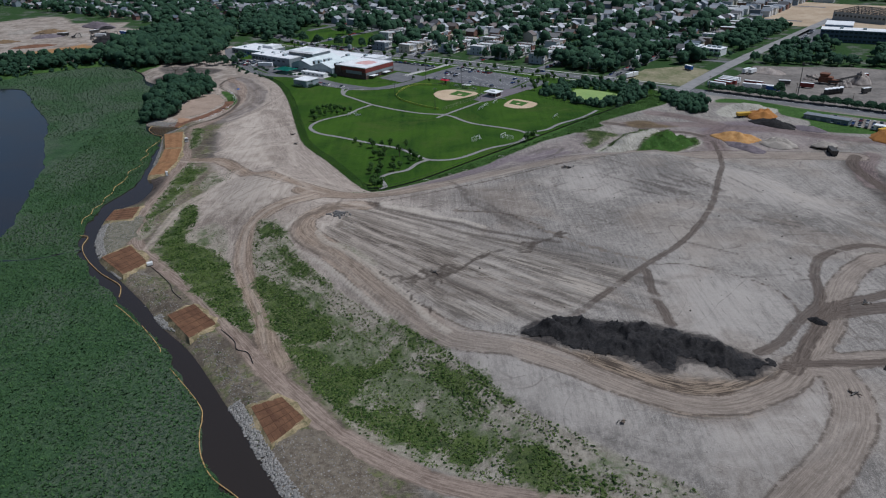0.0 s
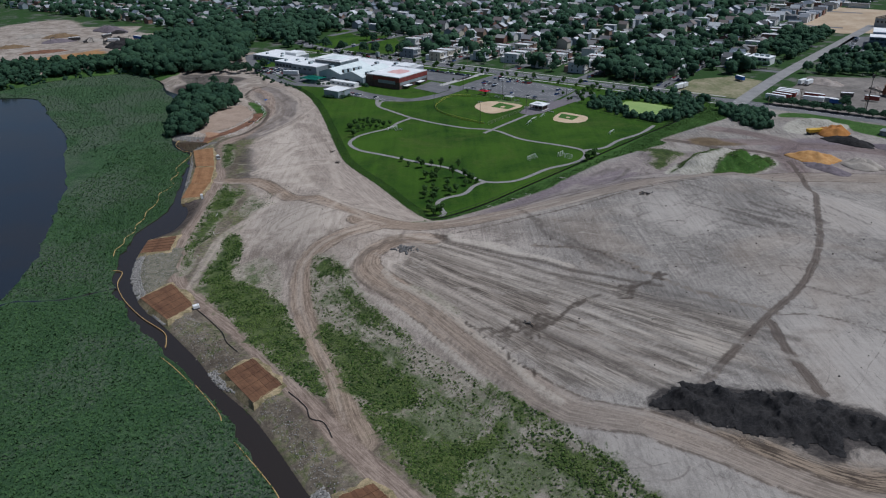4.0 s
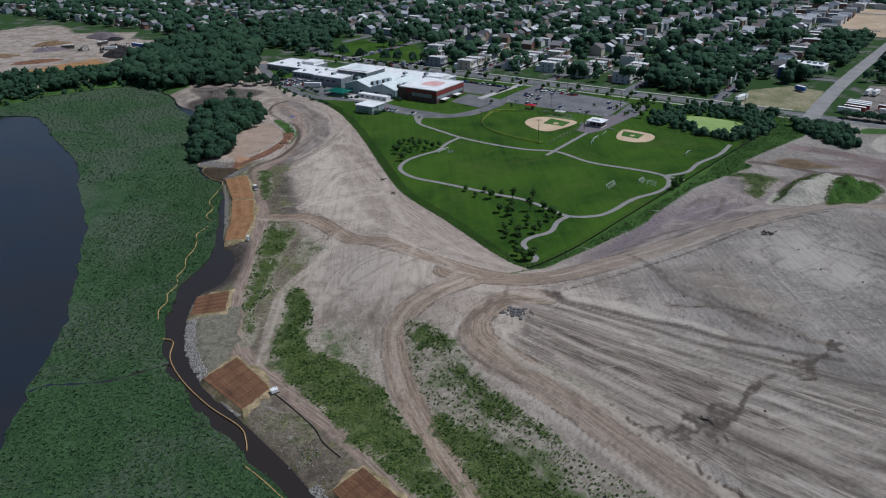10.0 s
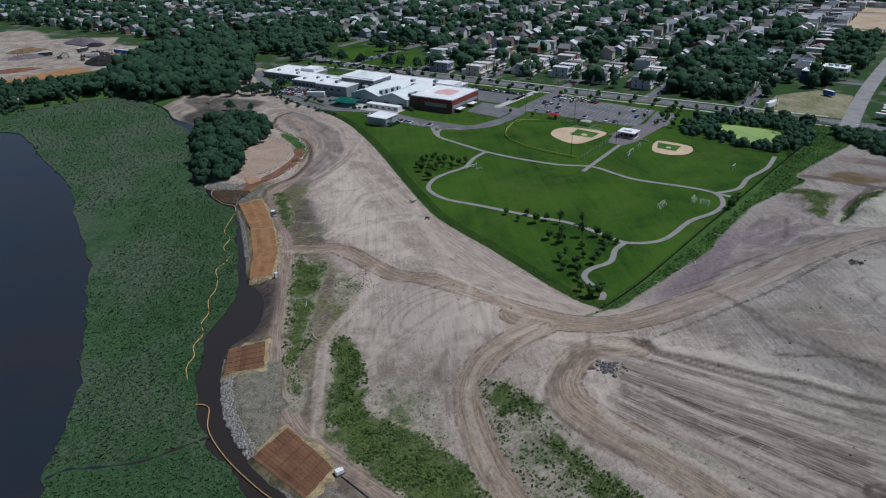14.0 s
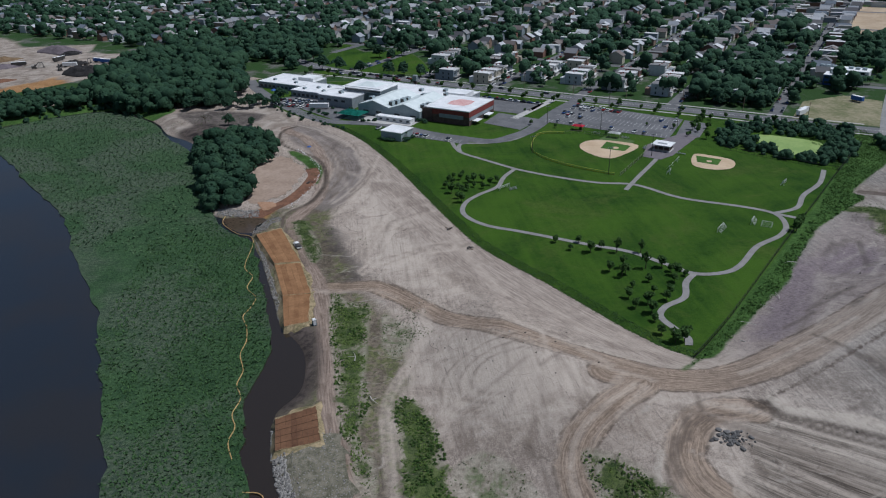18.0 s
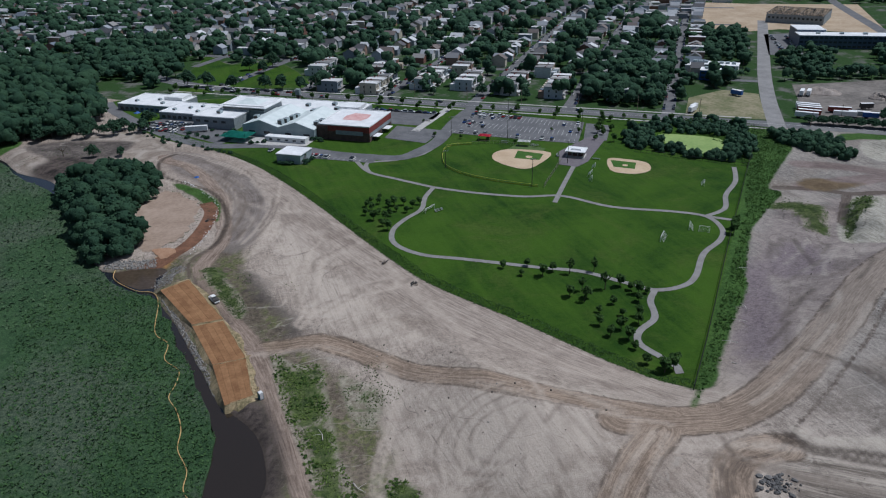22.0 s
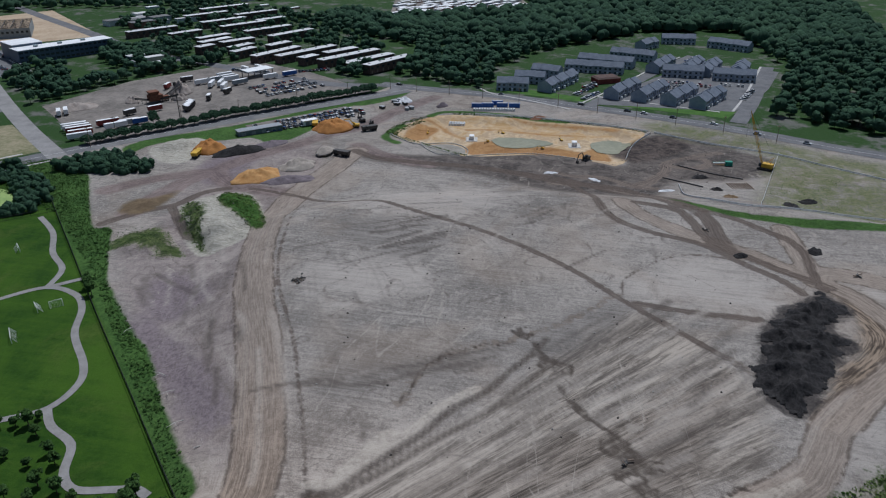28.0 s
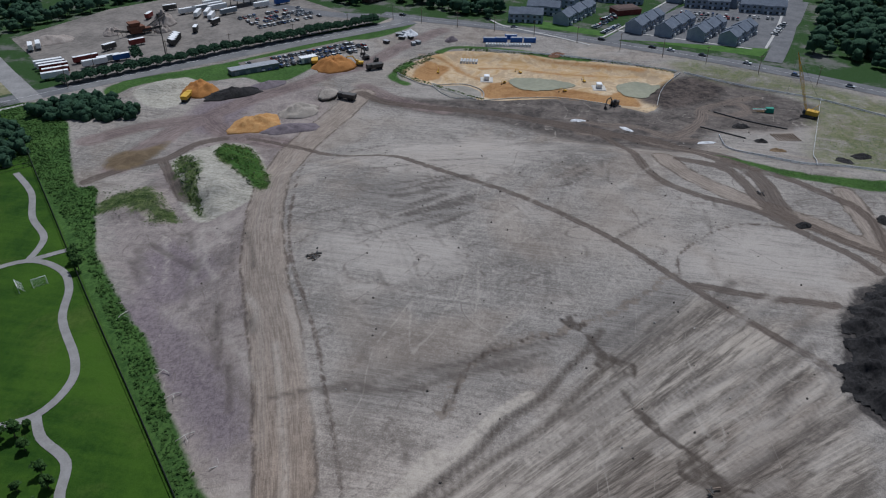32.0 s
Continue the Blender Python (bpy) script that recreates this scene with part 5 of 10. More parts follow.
    town = n.math("MULTIPLY", region("town", 0.1, 0.04), n.math("SUBTRACT", 1.0, n.math("MAXIMUM", region("tan", 0.0, 0.06), region("lawn", 0.0, 0.03))))
    soil = n.mix(town, soil, yard)
    soil = n.mix(region("wet", 0.1, 0.12), soil, (0.05, 0.04, 0.03))
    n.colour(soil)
    n.bump(n.math("ADD", n.math("MULTIPLY", passes, 0.1), n.math("ADD", n.math("ADD", fine, n.math("MULTIPLY", clod, 0.8)), n.math("MULTIPLY", grit, 0.25))), 0.5, 0.45)
    return n.m


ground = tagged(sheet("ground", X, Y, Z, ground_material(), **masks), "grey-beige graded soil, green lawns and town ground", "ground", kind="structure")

# ---- water and reed bed ----
def flat(name, outline, z, material, thick=0.0):
    bm = bmesh.new()
    bm.faces.new([bm.verts.new((x, y, z)) for x, y in outline])
    bmesh.ops.triangulate(bm, faces=bm.faces[:])
    if thick:
        got = bmesh.ops.extrude_face_region(bm, geom=bm.faces[:])
        bmesh.ops.translate(bm, vec=(0, 0, -thick), verts=[v for v in got["geom"] if isinstance(v, bmesh.types.BMVert)])
        bmesh.ops.recalc_face_normals(bm, faces=bm.faces[:])
    mesh = bpy.data.meshes.new(name)
    bm.to_mesh(mesh)
    bm.free()
    mesh.materials.append(material)
    return new(name, mesh)


def water_material():
    n = Nodes("still_water", 0.12, specular=0.7)
    at = n.place()
    shallow = n.span(n.math("ADD", n.node("SeparateXYZ", Vector=at).outputs[0], n.math("MULTIPLY", n.noise(at, 0.03, 3), 20.0)), -172.0, -150.0)
    n.colour(n.mix(shallow, n.mix(n.span(n.noise(at, 0.02, 3), 0.4, 0.6), (0.018, 0.022, 0.028), (0.024, 0.023, 0.023)), (0.028, 0.021, 0.015)))
    n.bump(n.noise(at, 0.8, 3), 0.02, 0.3)
    return n.m


water = tagged(flat("water", [(-4200, -3000), (300, -3000), (60, 40), (0, 160), (-80, 250), (-120, 330), (-120, 480), (-200, 660), (-300, 700), (-4200, 800)], WATER, water_material()), "dark still brown-blue creek and lake water", "water", kind="structure")


def reed_material():
    n = Nodes("reed_bed", 0.9, specular=0.2)
    at = n.place()
    big, mid, fine = n.noise(at, 0.022, 4, 0.6, 0.5), n.noise(at, 0.12, 5), n.noise(at, 1.0, 6, 0.75)
    green = n.mix(n.span(n.math("ADD", n.math("MULTIPLY", fine, 0.7), n.math("MULTIPLY", mid, 0.3)), 0.35, 0.66), (0.02, 0.05, 0.02), (0.06, 0.116, 0.046))
    pale = n.mix(n.span(fine, 0.35, 0.65), (0.032, 0.056, 0.034), (0.1, 0.13, 0.08))
    dark = n.span(n.noise(at, 0.035, 5, 0.7, 0.8), 0.62, 0.7)
    n.colour(n.mix(n.math("MULTIPLY", dark, 0.6), n.mix(n.span(big, 0.42, 0.6), green, pale), (0.014, 0.03, 0.014)))
    n.bump(fine, 0.6, 1.0)
    return n.m


reed_mat = reed_material()
reed_bed = tagged(flat("reed_bed", REEDS, WATER + 0.35, reed_mat, 0.5), "dense green reed bed standing in water", "marsh", kind="stuff")
# ---- paved roads, paths and lots ----
def ribbon(name, line, half, material, lift=0.1, steps=5, label="", category="road", width=2):
    p = curve(line, steps=steps)
    d = np.gradient(p, axis=0)
    d /= np.linalg.norm(d, axis=1)[:, None]
    q = np.stack([-d[:, 1], d[:, 0]], 1) * half
    k = np.linspace(-1, 1, width)[:, None]
    xs, ys = p[:, 0] + k * q[:, 0], p[:, 1] + k * q[:, 1]
    return tagged(sheet(name, xs, ys, ground_height(xs, ys) + lift, material), label, category, kind="structure")


def area(name, outline, material, lift=0.1, label="", category="ground", smooth_ring=True, step=2.5, ragged=0.0):
    """A thin surface that lies on the ground."""
    r = ring(outline, 10 if ragged else 4) if smooth_ring else np.array(outline, float)
    if ragged:
        r = r + ragged * np.array([(noise.fractal((x * 0.25, y * 0.25, 1.0), 0.7, 2.0, 4), noise.fractal((x * 0.25, y * 0.25, 9.0), 0.7, 2.0, 4)) for x, y in r])
    bm = bmesh.new()
    f = bm.faces.new([bm.verts.new((x, y, 0)) for x, y in r])
    x0, y0 = r.min(0)
    x1, y1 = r.max(0)
    for a in np.arange(x0 + step, x1, max(step, (x1 - x0) / 40)):
        bmesh.ops.bisect_plane(bm, geom=bm.verts[:] + bm.edges[:] + bm.faces[:], plane_co=(a, 0, 0), plane_no=(1, 0, 0))
    for a in np.arange(y0 + step, y1, max(step, (y1 - y0) / 40)):
        bmesh.ops.bisect_plane(bm, geom=bm.verts[:] + bm.edges[:] + bm.faces[:], plane_co=(0, a, 0), plane_no=(0, 1, 0))
    bmesh.ops.triangulate(bm, faces=bm.faces[:])
    if sum(g.normal.z for g in bm.faces) < 0:
        bmesh.ops.reverse_faces(bm, faces=bm.faces[:])
    pts = np.array([v.co[:2] for v in bm.verts])
    for v, z in zip(bm.verts, ground_height(pts[:, 0], pts[:, 1]) + lift):
        v.co.z = z
    return solo(name, bm, material, label, category, kind="structure")


PATH_LOOP = [(-45, 501), (-53, 490), (-59, 477), (-69, 469), (-77, 460), (-80, 447), (-73, 433), (-59, 423), (-36, 407), (-22, 398), (-12, 385), (-5, 376), (6, 375), (15, 380), (29, 394), (43, 402), (51, 411), (53, 424), (42, 435), (21, 449), (7, 468), (-10, 474), (-29, 487), (-45, 501)]
for k, line in enumerate((PATH_LOOP, [(-45, 501), (-59, 519), (-69, 534), (-71, 557)], [(-69, 534), (-66, 548), (-51, 547), (-35, 551), (-21, 564)],
                          [(-5, 376), (-11, 370), (-16, 360), (-25, 355), (-29, 349), (-27, 340), (-26, 335), (-28, 330)], [(0, 462), (13, 479), (32, 503)],
                          [(53, 424), (66, 428), (77, 441), (93, 454), (106, 471)], [(53, 424), (61, 416)])):
    ribbon("park_path", line, 1.15, PATH_GREY, 0.12 + 0.006 * k, label="narrow grey asphalt path winding through the lawn", category="path")
AVENUE = [uv(u, v) for u, v in ((-420, 110), (-330, 60), (-240, 14), (-150, 2), (0, 0), (100, 0), (240, -2), (310, -3), (362, -8), (420, -10))]
ribbon("avenue", AVENUE, 6.5, ASPHALT, 0.1, label="wide grey asphalt avenue between town and school", width=3)
ribbon("verge_path", [uv(u, -11) for u in (-230, -100, 0, 100, 185)], 1.0, CONCRETE, 0.12, label="pale concrete walk beside the avenue", category="pavement")
ribbon("verge_path", [uv(u, 10.5) for u in (-230, -100, 0, 100, 175)], 1.0, CONCRETE, 0.12, label="pale concrete walk beside the avenue", category="pavement")
ribbon("cross_road", [uv(188, -8), uv(189, 60), uv(193, 140), uv(202, 260), uv(214, 420)], 5.0, plain("worn_grey_asphalt", (0.19, 0.185, 0.18), (0.29, 0.28, 0.27), 0.12, 0.9), 0.13, label="straight worn grey road running out of town")
EAST_AVENUE = [(372, 402), (369, 380), (366, 345), (360, 308), (349, 268), (337, 230), (325, 195), (308, 155), (287, 112), (260, 50), (200, -60)]
ribbon("east_avenue", EAST_AVENUE, 6.5, ASPHALT, 0.14, label="grey asphalt road curving past the apartments", width=3)
ribbon("north_east_road", [(366, 402), (362, 449), (404, 560), (439, 644), (517, 760), (646, 949), (900, 1300)], 6.0, ASPHALT, 0.15, label="grey asphalt road past the barracks")
SCHOOL_ROAD = [(29, 634), (4, 604), (-19, 570), (-34, 557), (-48, 550), (-64, 559), (-81, 572), (-106, 597), (-137, 609), (-151, 621), (-171, 654), (-196, 709), (-206, 745)]
ribbon("school_road", SCHOOL_ROAD, 4.2, ASPHALT, 0.15, label="grey asphalt driveway curving round the school")
ribbon("entrance_walk", [uv(-14, -8), uv(-16, -30), uv(-18, -52), uv(-19, -66)], 2.6, CONCRETE, 0.16, label="pale concrete walk to the school entrance", category="pavement")
LOT = [(-10, 585), (24, 622), (77, 572), (52, 535)]
area("parking_lot", LOT, ASPHALT, 0.16, "grey asphalt parking lot with white lines", "parking lot", False)
area("parking_lot", [(77, 570), (88, 560), (70, 534), (54, 533)], ASPHALT, 0.165, "small grey asphalt turning lot beside the park", "parking lot", False)
area("play_court", [(-46, 588), (-32, 610), (-9, 589), (-27, 569)], ASPHALT, 0.16, "dark blue-grey asphalt play court behind the school", "court", False)
area("school_lot", [uv(-62, -54), uv(-16, -54), uv(-16, -22), uv(-62, -22)], ASPHALT, 0.16, "narrow grey asphalt lot beside the avenue", "parking lot", False)
area("school_lot", [(-178, 680), (-151, 690), (-124, 628), (-137, 612), (-160, 645)], ASPHALT, 0.17, "grey asphalt yard behind the school", "parking lot", False)
area("plaza", [(26, 508), (36, 527), (66, 545), (70, 536), (42, 506), (33, 501)], plain("plaza_paving", (0.13, 0.115, 0.125), (0.19, 0.17, 0.18), 0.4, 0.9), 0.17, "dark mauve paved plaza by the kiosk", "plaza", False)

LINE_PAINT = plain("line_paint", (0.5, 0.5, 0.49), (0.72, 0.72, 0.7), 1.0, 0.7)


def painted_lines(strokes, label, name="painted_lines"):
    bm = bmesh.new()
    for (ax, ay), (bx, by), w in strokes:
        d = Vector((bx - ax, by - ay))
        q = Vector((-d.y, d.x)).normalized() * w / 2
        pts = np.array([(ax - q.x, ay - q.y), (bx - q.x, by - q.y), (bx + q.x, by + q.y), (ax + q.x, ay + q.y)])
        z = ground_height(pts[:, 0], pts[:, 1]) + 0.2
        bm.faces.new([bm.verts.new((*p, h)) for p, h in zip(pts, z)])
    return solo(name, bm, LINE_PAINT, label, "road marking", kind="structure")


def lerp(a, b, k):
    return (a[0] + (b[0] - a[0]) * k, a[1] + (b[1] - a[1]) * k)


strokes = []
for s0, s1 in ((0.03, 0.14), (0.3, 0.42), (0.42, 0.54), (0.7, 0.82), (0.82, 0.94)):
    for k in np.linspace(0.03, 0.97, 27):
        near, far = lerp(LOT[0], LOT[3], k), lerp(LOT[1], LOT[2], k)
        strokes.append((lerp(near, far, s0), lerp(near, far, s1), 0.14))
painted_lines(strokes, "thin white painted parking bay lines")
strokes = []
for a, b in zip(curve(AVENUE, steps=6)[:-1], curve(AVENUE, steps=6)[1:]):
    strokes.append((a, b, 0.22))
for a, b in zip(curve(EAST_AVENUE, steps=6)[:-1], curve(EAST_AVENUE, steps=6)[1:]):
    strokes.append((a, b, 0.22))
painted_lines(strokes, "thin pale painted centre line along the avenues")
strokes = []
for k in range(12):
    a = uv(-60 + 3.0 * k, -126.5)
    strokes.append((a, uv(-60 + 3.0 * k, -121.5), 0.14))
area("school_bays", [uv(-64, -127), uv(-22, -127), uv(-22, -118), uv(-64, -118)], ASPHALT, 0.165, "strip of asphalt parking bays before the school", "parking lot", False)
painted_lines(strokes, "white bay lines before the school")
# ---- the park ----
area("infield", [(31, 527), (16, 512), (7, 509), (1, 517), (-2, 529), (3, 539), (14, 541)], CLAY, 0.14, "tan clay infield of the ball field", "ball field")
GRASS_PATCH = plain("mown_grass", (0.035, 0.095, 0.012), (0.07, 0.15, 0.024), 0.2, 0.95)
area("infield_grass", [(16, 537), (26.5, 526.5), (20, 518.5), (9, 526.5)], GRASS_PATCH, 0.19, "square of green infield grass", "ball field", False)
area("pitchers_mound", [(15.5, 524), (17.5, 523), (19, 525), (18, 527), (16, 527)], CLAY, 0.24, "small round tan clay mound", "ball field")
area("infield", [(54, 506), (62, 502), (69, 494), (67, 486), (61, 481), (52, 482), (46, 490)], CLAY, 0.14, "worn tan clay infield of the small diamond", "ball field")
area("infield_grass", [(54, 503.5), (64, 495), (58, 487), (50, 494)], GRASS_PATCH, 0.19, "patchy green infield grass", "ball field", False)
area("pitchers_mound", [(55, 493), (57, 492), (58, 494), (56, 495)], CLAY, 0.24, "small tan clay mound", "ball field")
area("fenced_court", [(20, 548), (32, 535), (26, 528), (12, 542)], plain("worn_turf", (0.06, 0.11, 0.03), (0.1, 0.15, 0.05), 0.3, 0.95), 0.13, "worn turf behind the backstop", "lawn", False)

FENCE_DARK = plain("black_vinyl_mesh", (0.012, 0.014, 0.012), (0.03, 0.034, 0.03), 1.0, 0.9)
CHAIN = plain("fence_mesh", (0.1, 0.11, 0.07), (0.2, 0.2, 0.12), 1.0, 0.6)


def fence(name, line, height_, gap, post_material, mesh_material, label, rails=2, steps=4, band=0.0, category="fence"):
    """Posts with rails between them, along a line on the ground."""
    p = curve(line, steps=steps)
    seg = np.hypot(*np.diff(p, axis=0).T)
    run = np.concatenate([[0], np.cumsum(seg)])
    s = np.arange(0, run[-1], gap)
    x, y = np.interp(s, run, p[:, 0]), np.interp(s, run, p[:, 1])
    z = ground_height(x, y)
    ob = thing(name, (float(x[0]), float(y[0]), float(z[0])), label, category)
    post = mesh_of(box(-0.05, -0.05, -0.4, 0.05, 0.05, height_), "post", post_material)
    for a, b, c in zip(x, y, z):
        o = new("post", post)
        o.parent = ob
        o.location = (a - x[0], b - y[0], c - z[0])
    pts = [(a - x[0], b - y[0], c - z[0]) for a, b, c in zip(x, y, z)]
    for k in range(rails):
        h = height_ * (1 - 0.85 * k / max(rails - 1, 1))
        part("rail", tube([(a, b, c + h) for a, b, c in pts], 0.06 if k else 0.09, 4), mesh_material, ob)
    if band:
        bm = bmesh.new()
        rows = [[bm.verts.new((a, b, c + h)) for a, b, c in pts] for h in (0.1, band)]
        for i in range(len(pts) - 1):
            bm.faces.new((rows[0][i], rows[0][i + 1], rows[1][i + 1], rows[1][i]))
        bmesh.ops.solidify(bm, geom=bm.faces[:], thickness=0.03)
        part("panel", bm, mesh_material, ob)
    return ob


YELLOW_CAP = plain("yellow_fence_cap", (0.35, 0.36, 0.05), (0.5, 0.5, 0.1), 1.0, 0.6)
fence("outfield_fence", [(-3, 557), (-16, 559), (-23, 550), (-29, 531), (-26, 515), (-14, 498), (4, 481)], 1.2, 4, STEEL, YELLOW_CAP, "low curved outfield fence with a yellow-green cap", 2, band=0.5)
fence("ball_field_fence", [(4, 481), (17, 497), (31, 514)], 2.0, 4, STEEL, CHAIN, "dark chain-link fence along the ball field", 3)
fence("ball_field_fence", [(-3, 557), (10, 554), (30, 535)], 1.6, 4, STEEL, CHAIN, "dark chain-link fence behind the diamond", 2)
fence("park_fence", [(-32, 319), (0, 352), (40, 394), (80, 435), (113, 469), (152, 508)], 1.9, 3.2, FENCE_DARK, FENCE_DARK, "dark chain-link fence along the edge of the lawn", 2, band=0.8)
fence("park_fence", [(113, 469), (96, 486), (72, 512)], 1.9, 3.2, FENCE_DARK, FENCE_DARK, "dark chain-link fence before the trees", 2)
fence("dugout_fence", [(31, 517), (34, 524)], 1.8, 2, STEEL, CHAIN, "short chain-link dugout fence", 3)


def goal(at, turn, width=5.5, high=2.1):
    ob = thing("soccer_goal", (*at, float(ground_height(*np.array(at)[:, None])[0]) + 0.02), "white-framed soccer goal with a loose net on grass", "goal", "soccer goals", turn)
    w = width / 2
    for s in (-w, w):
        part("post", tube([(s, 0, 0), (s, 0, high)], 0.09, 6), WHITE_PAINT, ob)
        part("stay", tube([(s, 0, high), (s, 1.6, 0.05)], 0.06, 5), WHITE_PAINT, ob)
    part("crossbar", tube([(-w, 0, high), (w, 0, high)], 0.09, 6), WHITE_PAINT, ob)
    bm = bmesh.new()
    for k in range(13):
        x = -w + width * k / 12
        tube([(x, 0.03, high), (x, 1.6, 0.06)], 0.018, 3, bm)
    for k in range(1, 6):
        tube([(-w, 1.6 * k / 6, high * (1 - k / 6)), (w, 1.6 * k / 6, high * (1 - k / 6))], 0.018, 3, bm)
    part("net", bm, WHITE_PAINT, ob)


for at, turn, width in (((22.5, 412), 225, 7.0), ((-56, 474), 35, 7.0), ((39, 416.5), 230, 5.0), ((43, 412), 140, 4.0), ((76.5, 456), 50, 5.0), ((33.5, 488), 50, 5.5), ((30, 481), 60, 4.5), ((41, 497), 55, 4.0)):
    goal(at, turn, width)


def kiosk(at, turn):
    z = float(ground_height(*np.array(at)[:, None])[0])
    ob = thing("kiosk", (*at, z), "small brown park pavilion with a white flat roof", "pavilion", turn=turn)
    part("base", box(-5, -4.2, -0.3, 5, 4.2, 0.3), CONCRETE, ob)
    part("wall", box(-4.2, -1.2, 0.3, 4.2, 3.4, 3.1), DARK_BRICK, ob)
    part("roof", box(-5.3, -4.6, 3.3, 5.3, 4.6, 3.7), WHITE_ROOF, ob, "white flat roof")
    part("roof_light", box(-2.8, -2.0, 3.7, 2.8, 2.6, 4.5, taper=0.4), WHITE_ROOF, ob)
    for x in (-4.6, -1.5, 1.5, 4.6):
        part("column", box(x - 0.15, -3.9, 0.3, x + 0.15, -3.6, 3.3), STEEL, ob)
    for x in (-2.6, 0.2):
        part("window", box(x, -1.25, 1.2, x + 2.2, -1.17, 2.4), GLASS, ob)


kiosk((41, 517), -40)


def canopy(at, turn, sx, sy, material, label, high=2.8, rise=0.8):
    z = float(ground_height(*np.array(at)[:, None])[0])
    ob = thing("shade_canopy", (*at, z), label, "canopy", turn=turn)
    for x in (-sx / 2 + 0.2, sx / 2 - 0.2):
        for y in (-sy / 2 + 0.2, sy / 2 - 0.2):
            part("post", tube([(x, y, -0.2), (x, y, high)], 0.09, 6), STEEL, ob)
    bm = bmesh.new()
    e = [bm.verts.new((x, y, high)) for x, y in ((-sx / 2, -sy / 2), (sx / 2, -sy / 2), (sx / 2, sy / 2), (-sx / 2, sy / 2))]
    a, b = bm.verts.new((-sx / 5, 0, high + rise)), bm.verts.new((sx / 5, 0, high + rise))
    for f in ((e[0], e[1], b, a), (e[1], e[2], b), (e[2], e[3], a, b), (e[3], e[0], a)):
        bm.faces.new(f)
    bmesh.ops.solidify(bm, geom=bm.faces[:], thickness=0.08)
    part("cover", bm, material, ob)


canopy((7, 562.5), -37, 7, 5, RED_CANVAS, "bright red fabric shade canopy beside the lot")
canopy((23, 544), -37, 7, 4, WHITE_PAINT, "pale grey shade roof over the bleachers")
area("forecourt", [uv(-128, -112), uv(-92, -112), uv(-70, -108), uv(-70, -98), uv(-117, -98), uv(-127, -90), uv(-132, -94)], CONCRETE, 0.155, "pale concrete forecourt before the school hall", "pavement", False)
canopy(uv(-115, -106), TOWN_TURN, 18, 13, TEAL, "large green fabric canopy before the school", 3.2, 1.6)


def lamp_mast(at, high, label, name="light_mast"):
    z = float(ground_height(*np.array(at)[:, None])[0])
    ob = thing(name, (*at, z), label, "light mast", "masts")
    part("pole", tube([(0, 0, -0.3), (0, 0, high)], 0.2, 6, end=0.1), DARK_STEEL, ob)
    part("crossarm", tube([(-1.3, 0, high), (1.3, 0, high)], 0.08, 4), DARK_STEEL, ob)
    for x in (-1.1, 0, 1.1):
        part("floodlight", box(x - 0.25, -0.3, high - 0.1, x + 0.25, 0.1, high + 0.4, taper=0.05), STEEL, ob)


for at, high in (((-1, 484), 14), ((-30, 526), 9), ((31, 508), 12), ((-8, 578), 11), ((40, 604), 11), ((66, 556), 11), ((20, 560), 11)):
    lamp_mast(at, high, "slim dark floodlight mast on the lawn" if high > 11 else "slim dark lamp post beside the lot")


def bench(at, turn):
    ob = thing("bench", (*at, float(ground_height(*np.array(at)[:, None])[0])), "small pale bleacher bench beside the field", "bench", "benches", turn)
    for k in range(3):
        part("plank", box(-2.2, 0.5 * k, 0.3 + 0.3 * k, 2.2, 0.5 * k + 0.35, 0.36 + 0.3 * k), STEEL, ob)
    for x in (-1.8, 1.8):
        part("leg", box(x - 0.04, 0, -0.1, x + 0.04, 1.2, 0.3), STEEL, ob)


for at, turn in (((33, 521), 50), ((28, 541), -40), ((15, 553), -40), ((48, 508), 140), ((-52, 472), 20)):
    bench(at, turn)

rng = np.random.default_rng(5)
YOUNG = [tree_model(s, h, r, lab, name="young_tree", clumps=150, size=0.5, low=0.3, leaf=LEAF_PARK, group="young park trees") for s, h, r, lab in
         ((1, 4.6, 1.5, "young round green tree on the lawn"), (2, 5.2, 1.7, "young leafy tree on mown grass"), (3, 4.0, 1.3, "small young tree with a dark crown"))]
TALL = tree_model(9, 7.5, 1.5, "slender sparse tall tree on the lawn", name="slender_tree", clumps=90, size=0.45, low=0.35, leaf=LEAF_PARK, group="young park trees")
GROVE = [(-48, 411), (-44, 403), (-39, 409), (-37, 400), (-32, 402), (-15, 383), (-13, 379), (-9, 375), (-15, 371), (-35, 383), (-30, 380), (-31, 370), (-24, 373), (-25, 365), (-20, 363), (-23, 359), (-35, 363),
         (-30, 358), (-35, 356), (-31, 352), (-32, 347), (-33, 339), (-30, 335)]
GROVE_2 = [(-81, 489), (-78, 493), (-73, 496), (-80, 484), (-78, 479), (-72, 485), (-69, 486), (-77, 472), (-70, 479), (-65, 485), (-66, 476), (-62, 480), (-80, 466), (-79, 461), (-82, 473), (-58, 483), (-84, 480), (-74, 475), (-68, 491), (-75, 490)]
for x, y in GROVE + GROVE_2:
    plant(YOUNG[rng.integers(3)], x, y, rng.uniform(0, 6), rng.uniform(0.8, 1.15))
for x, y in ((-32, 378), (-29, 385), (-18, 396), (-21, 383), (-27, 398)):
    plant(TALL, x, y, rng.uniform(0, 6), rng.uniform(0.85, 1.1))
for x, y in ((-28, 333), (-12, 376), (-31, 333), (52, 405), (56, 409), (-101, 566), (-106, 569), (-97, 565)):
    plant(YOUNG[1], x, y, rng.uniform(0, 6), rng.uniform(1.0, 1.4))
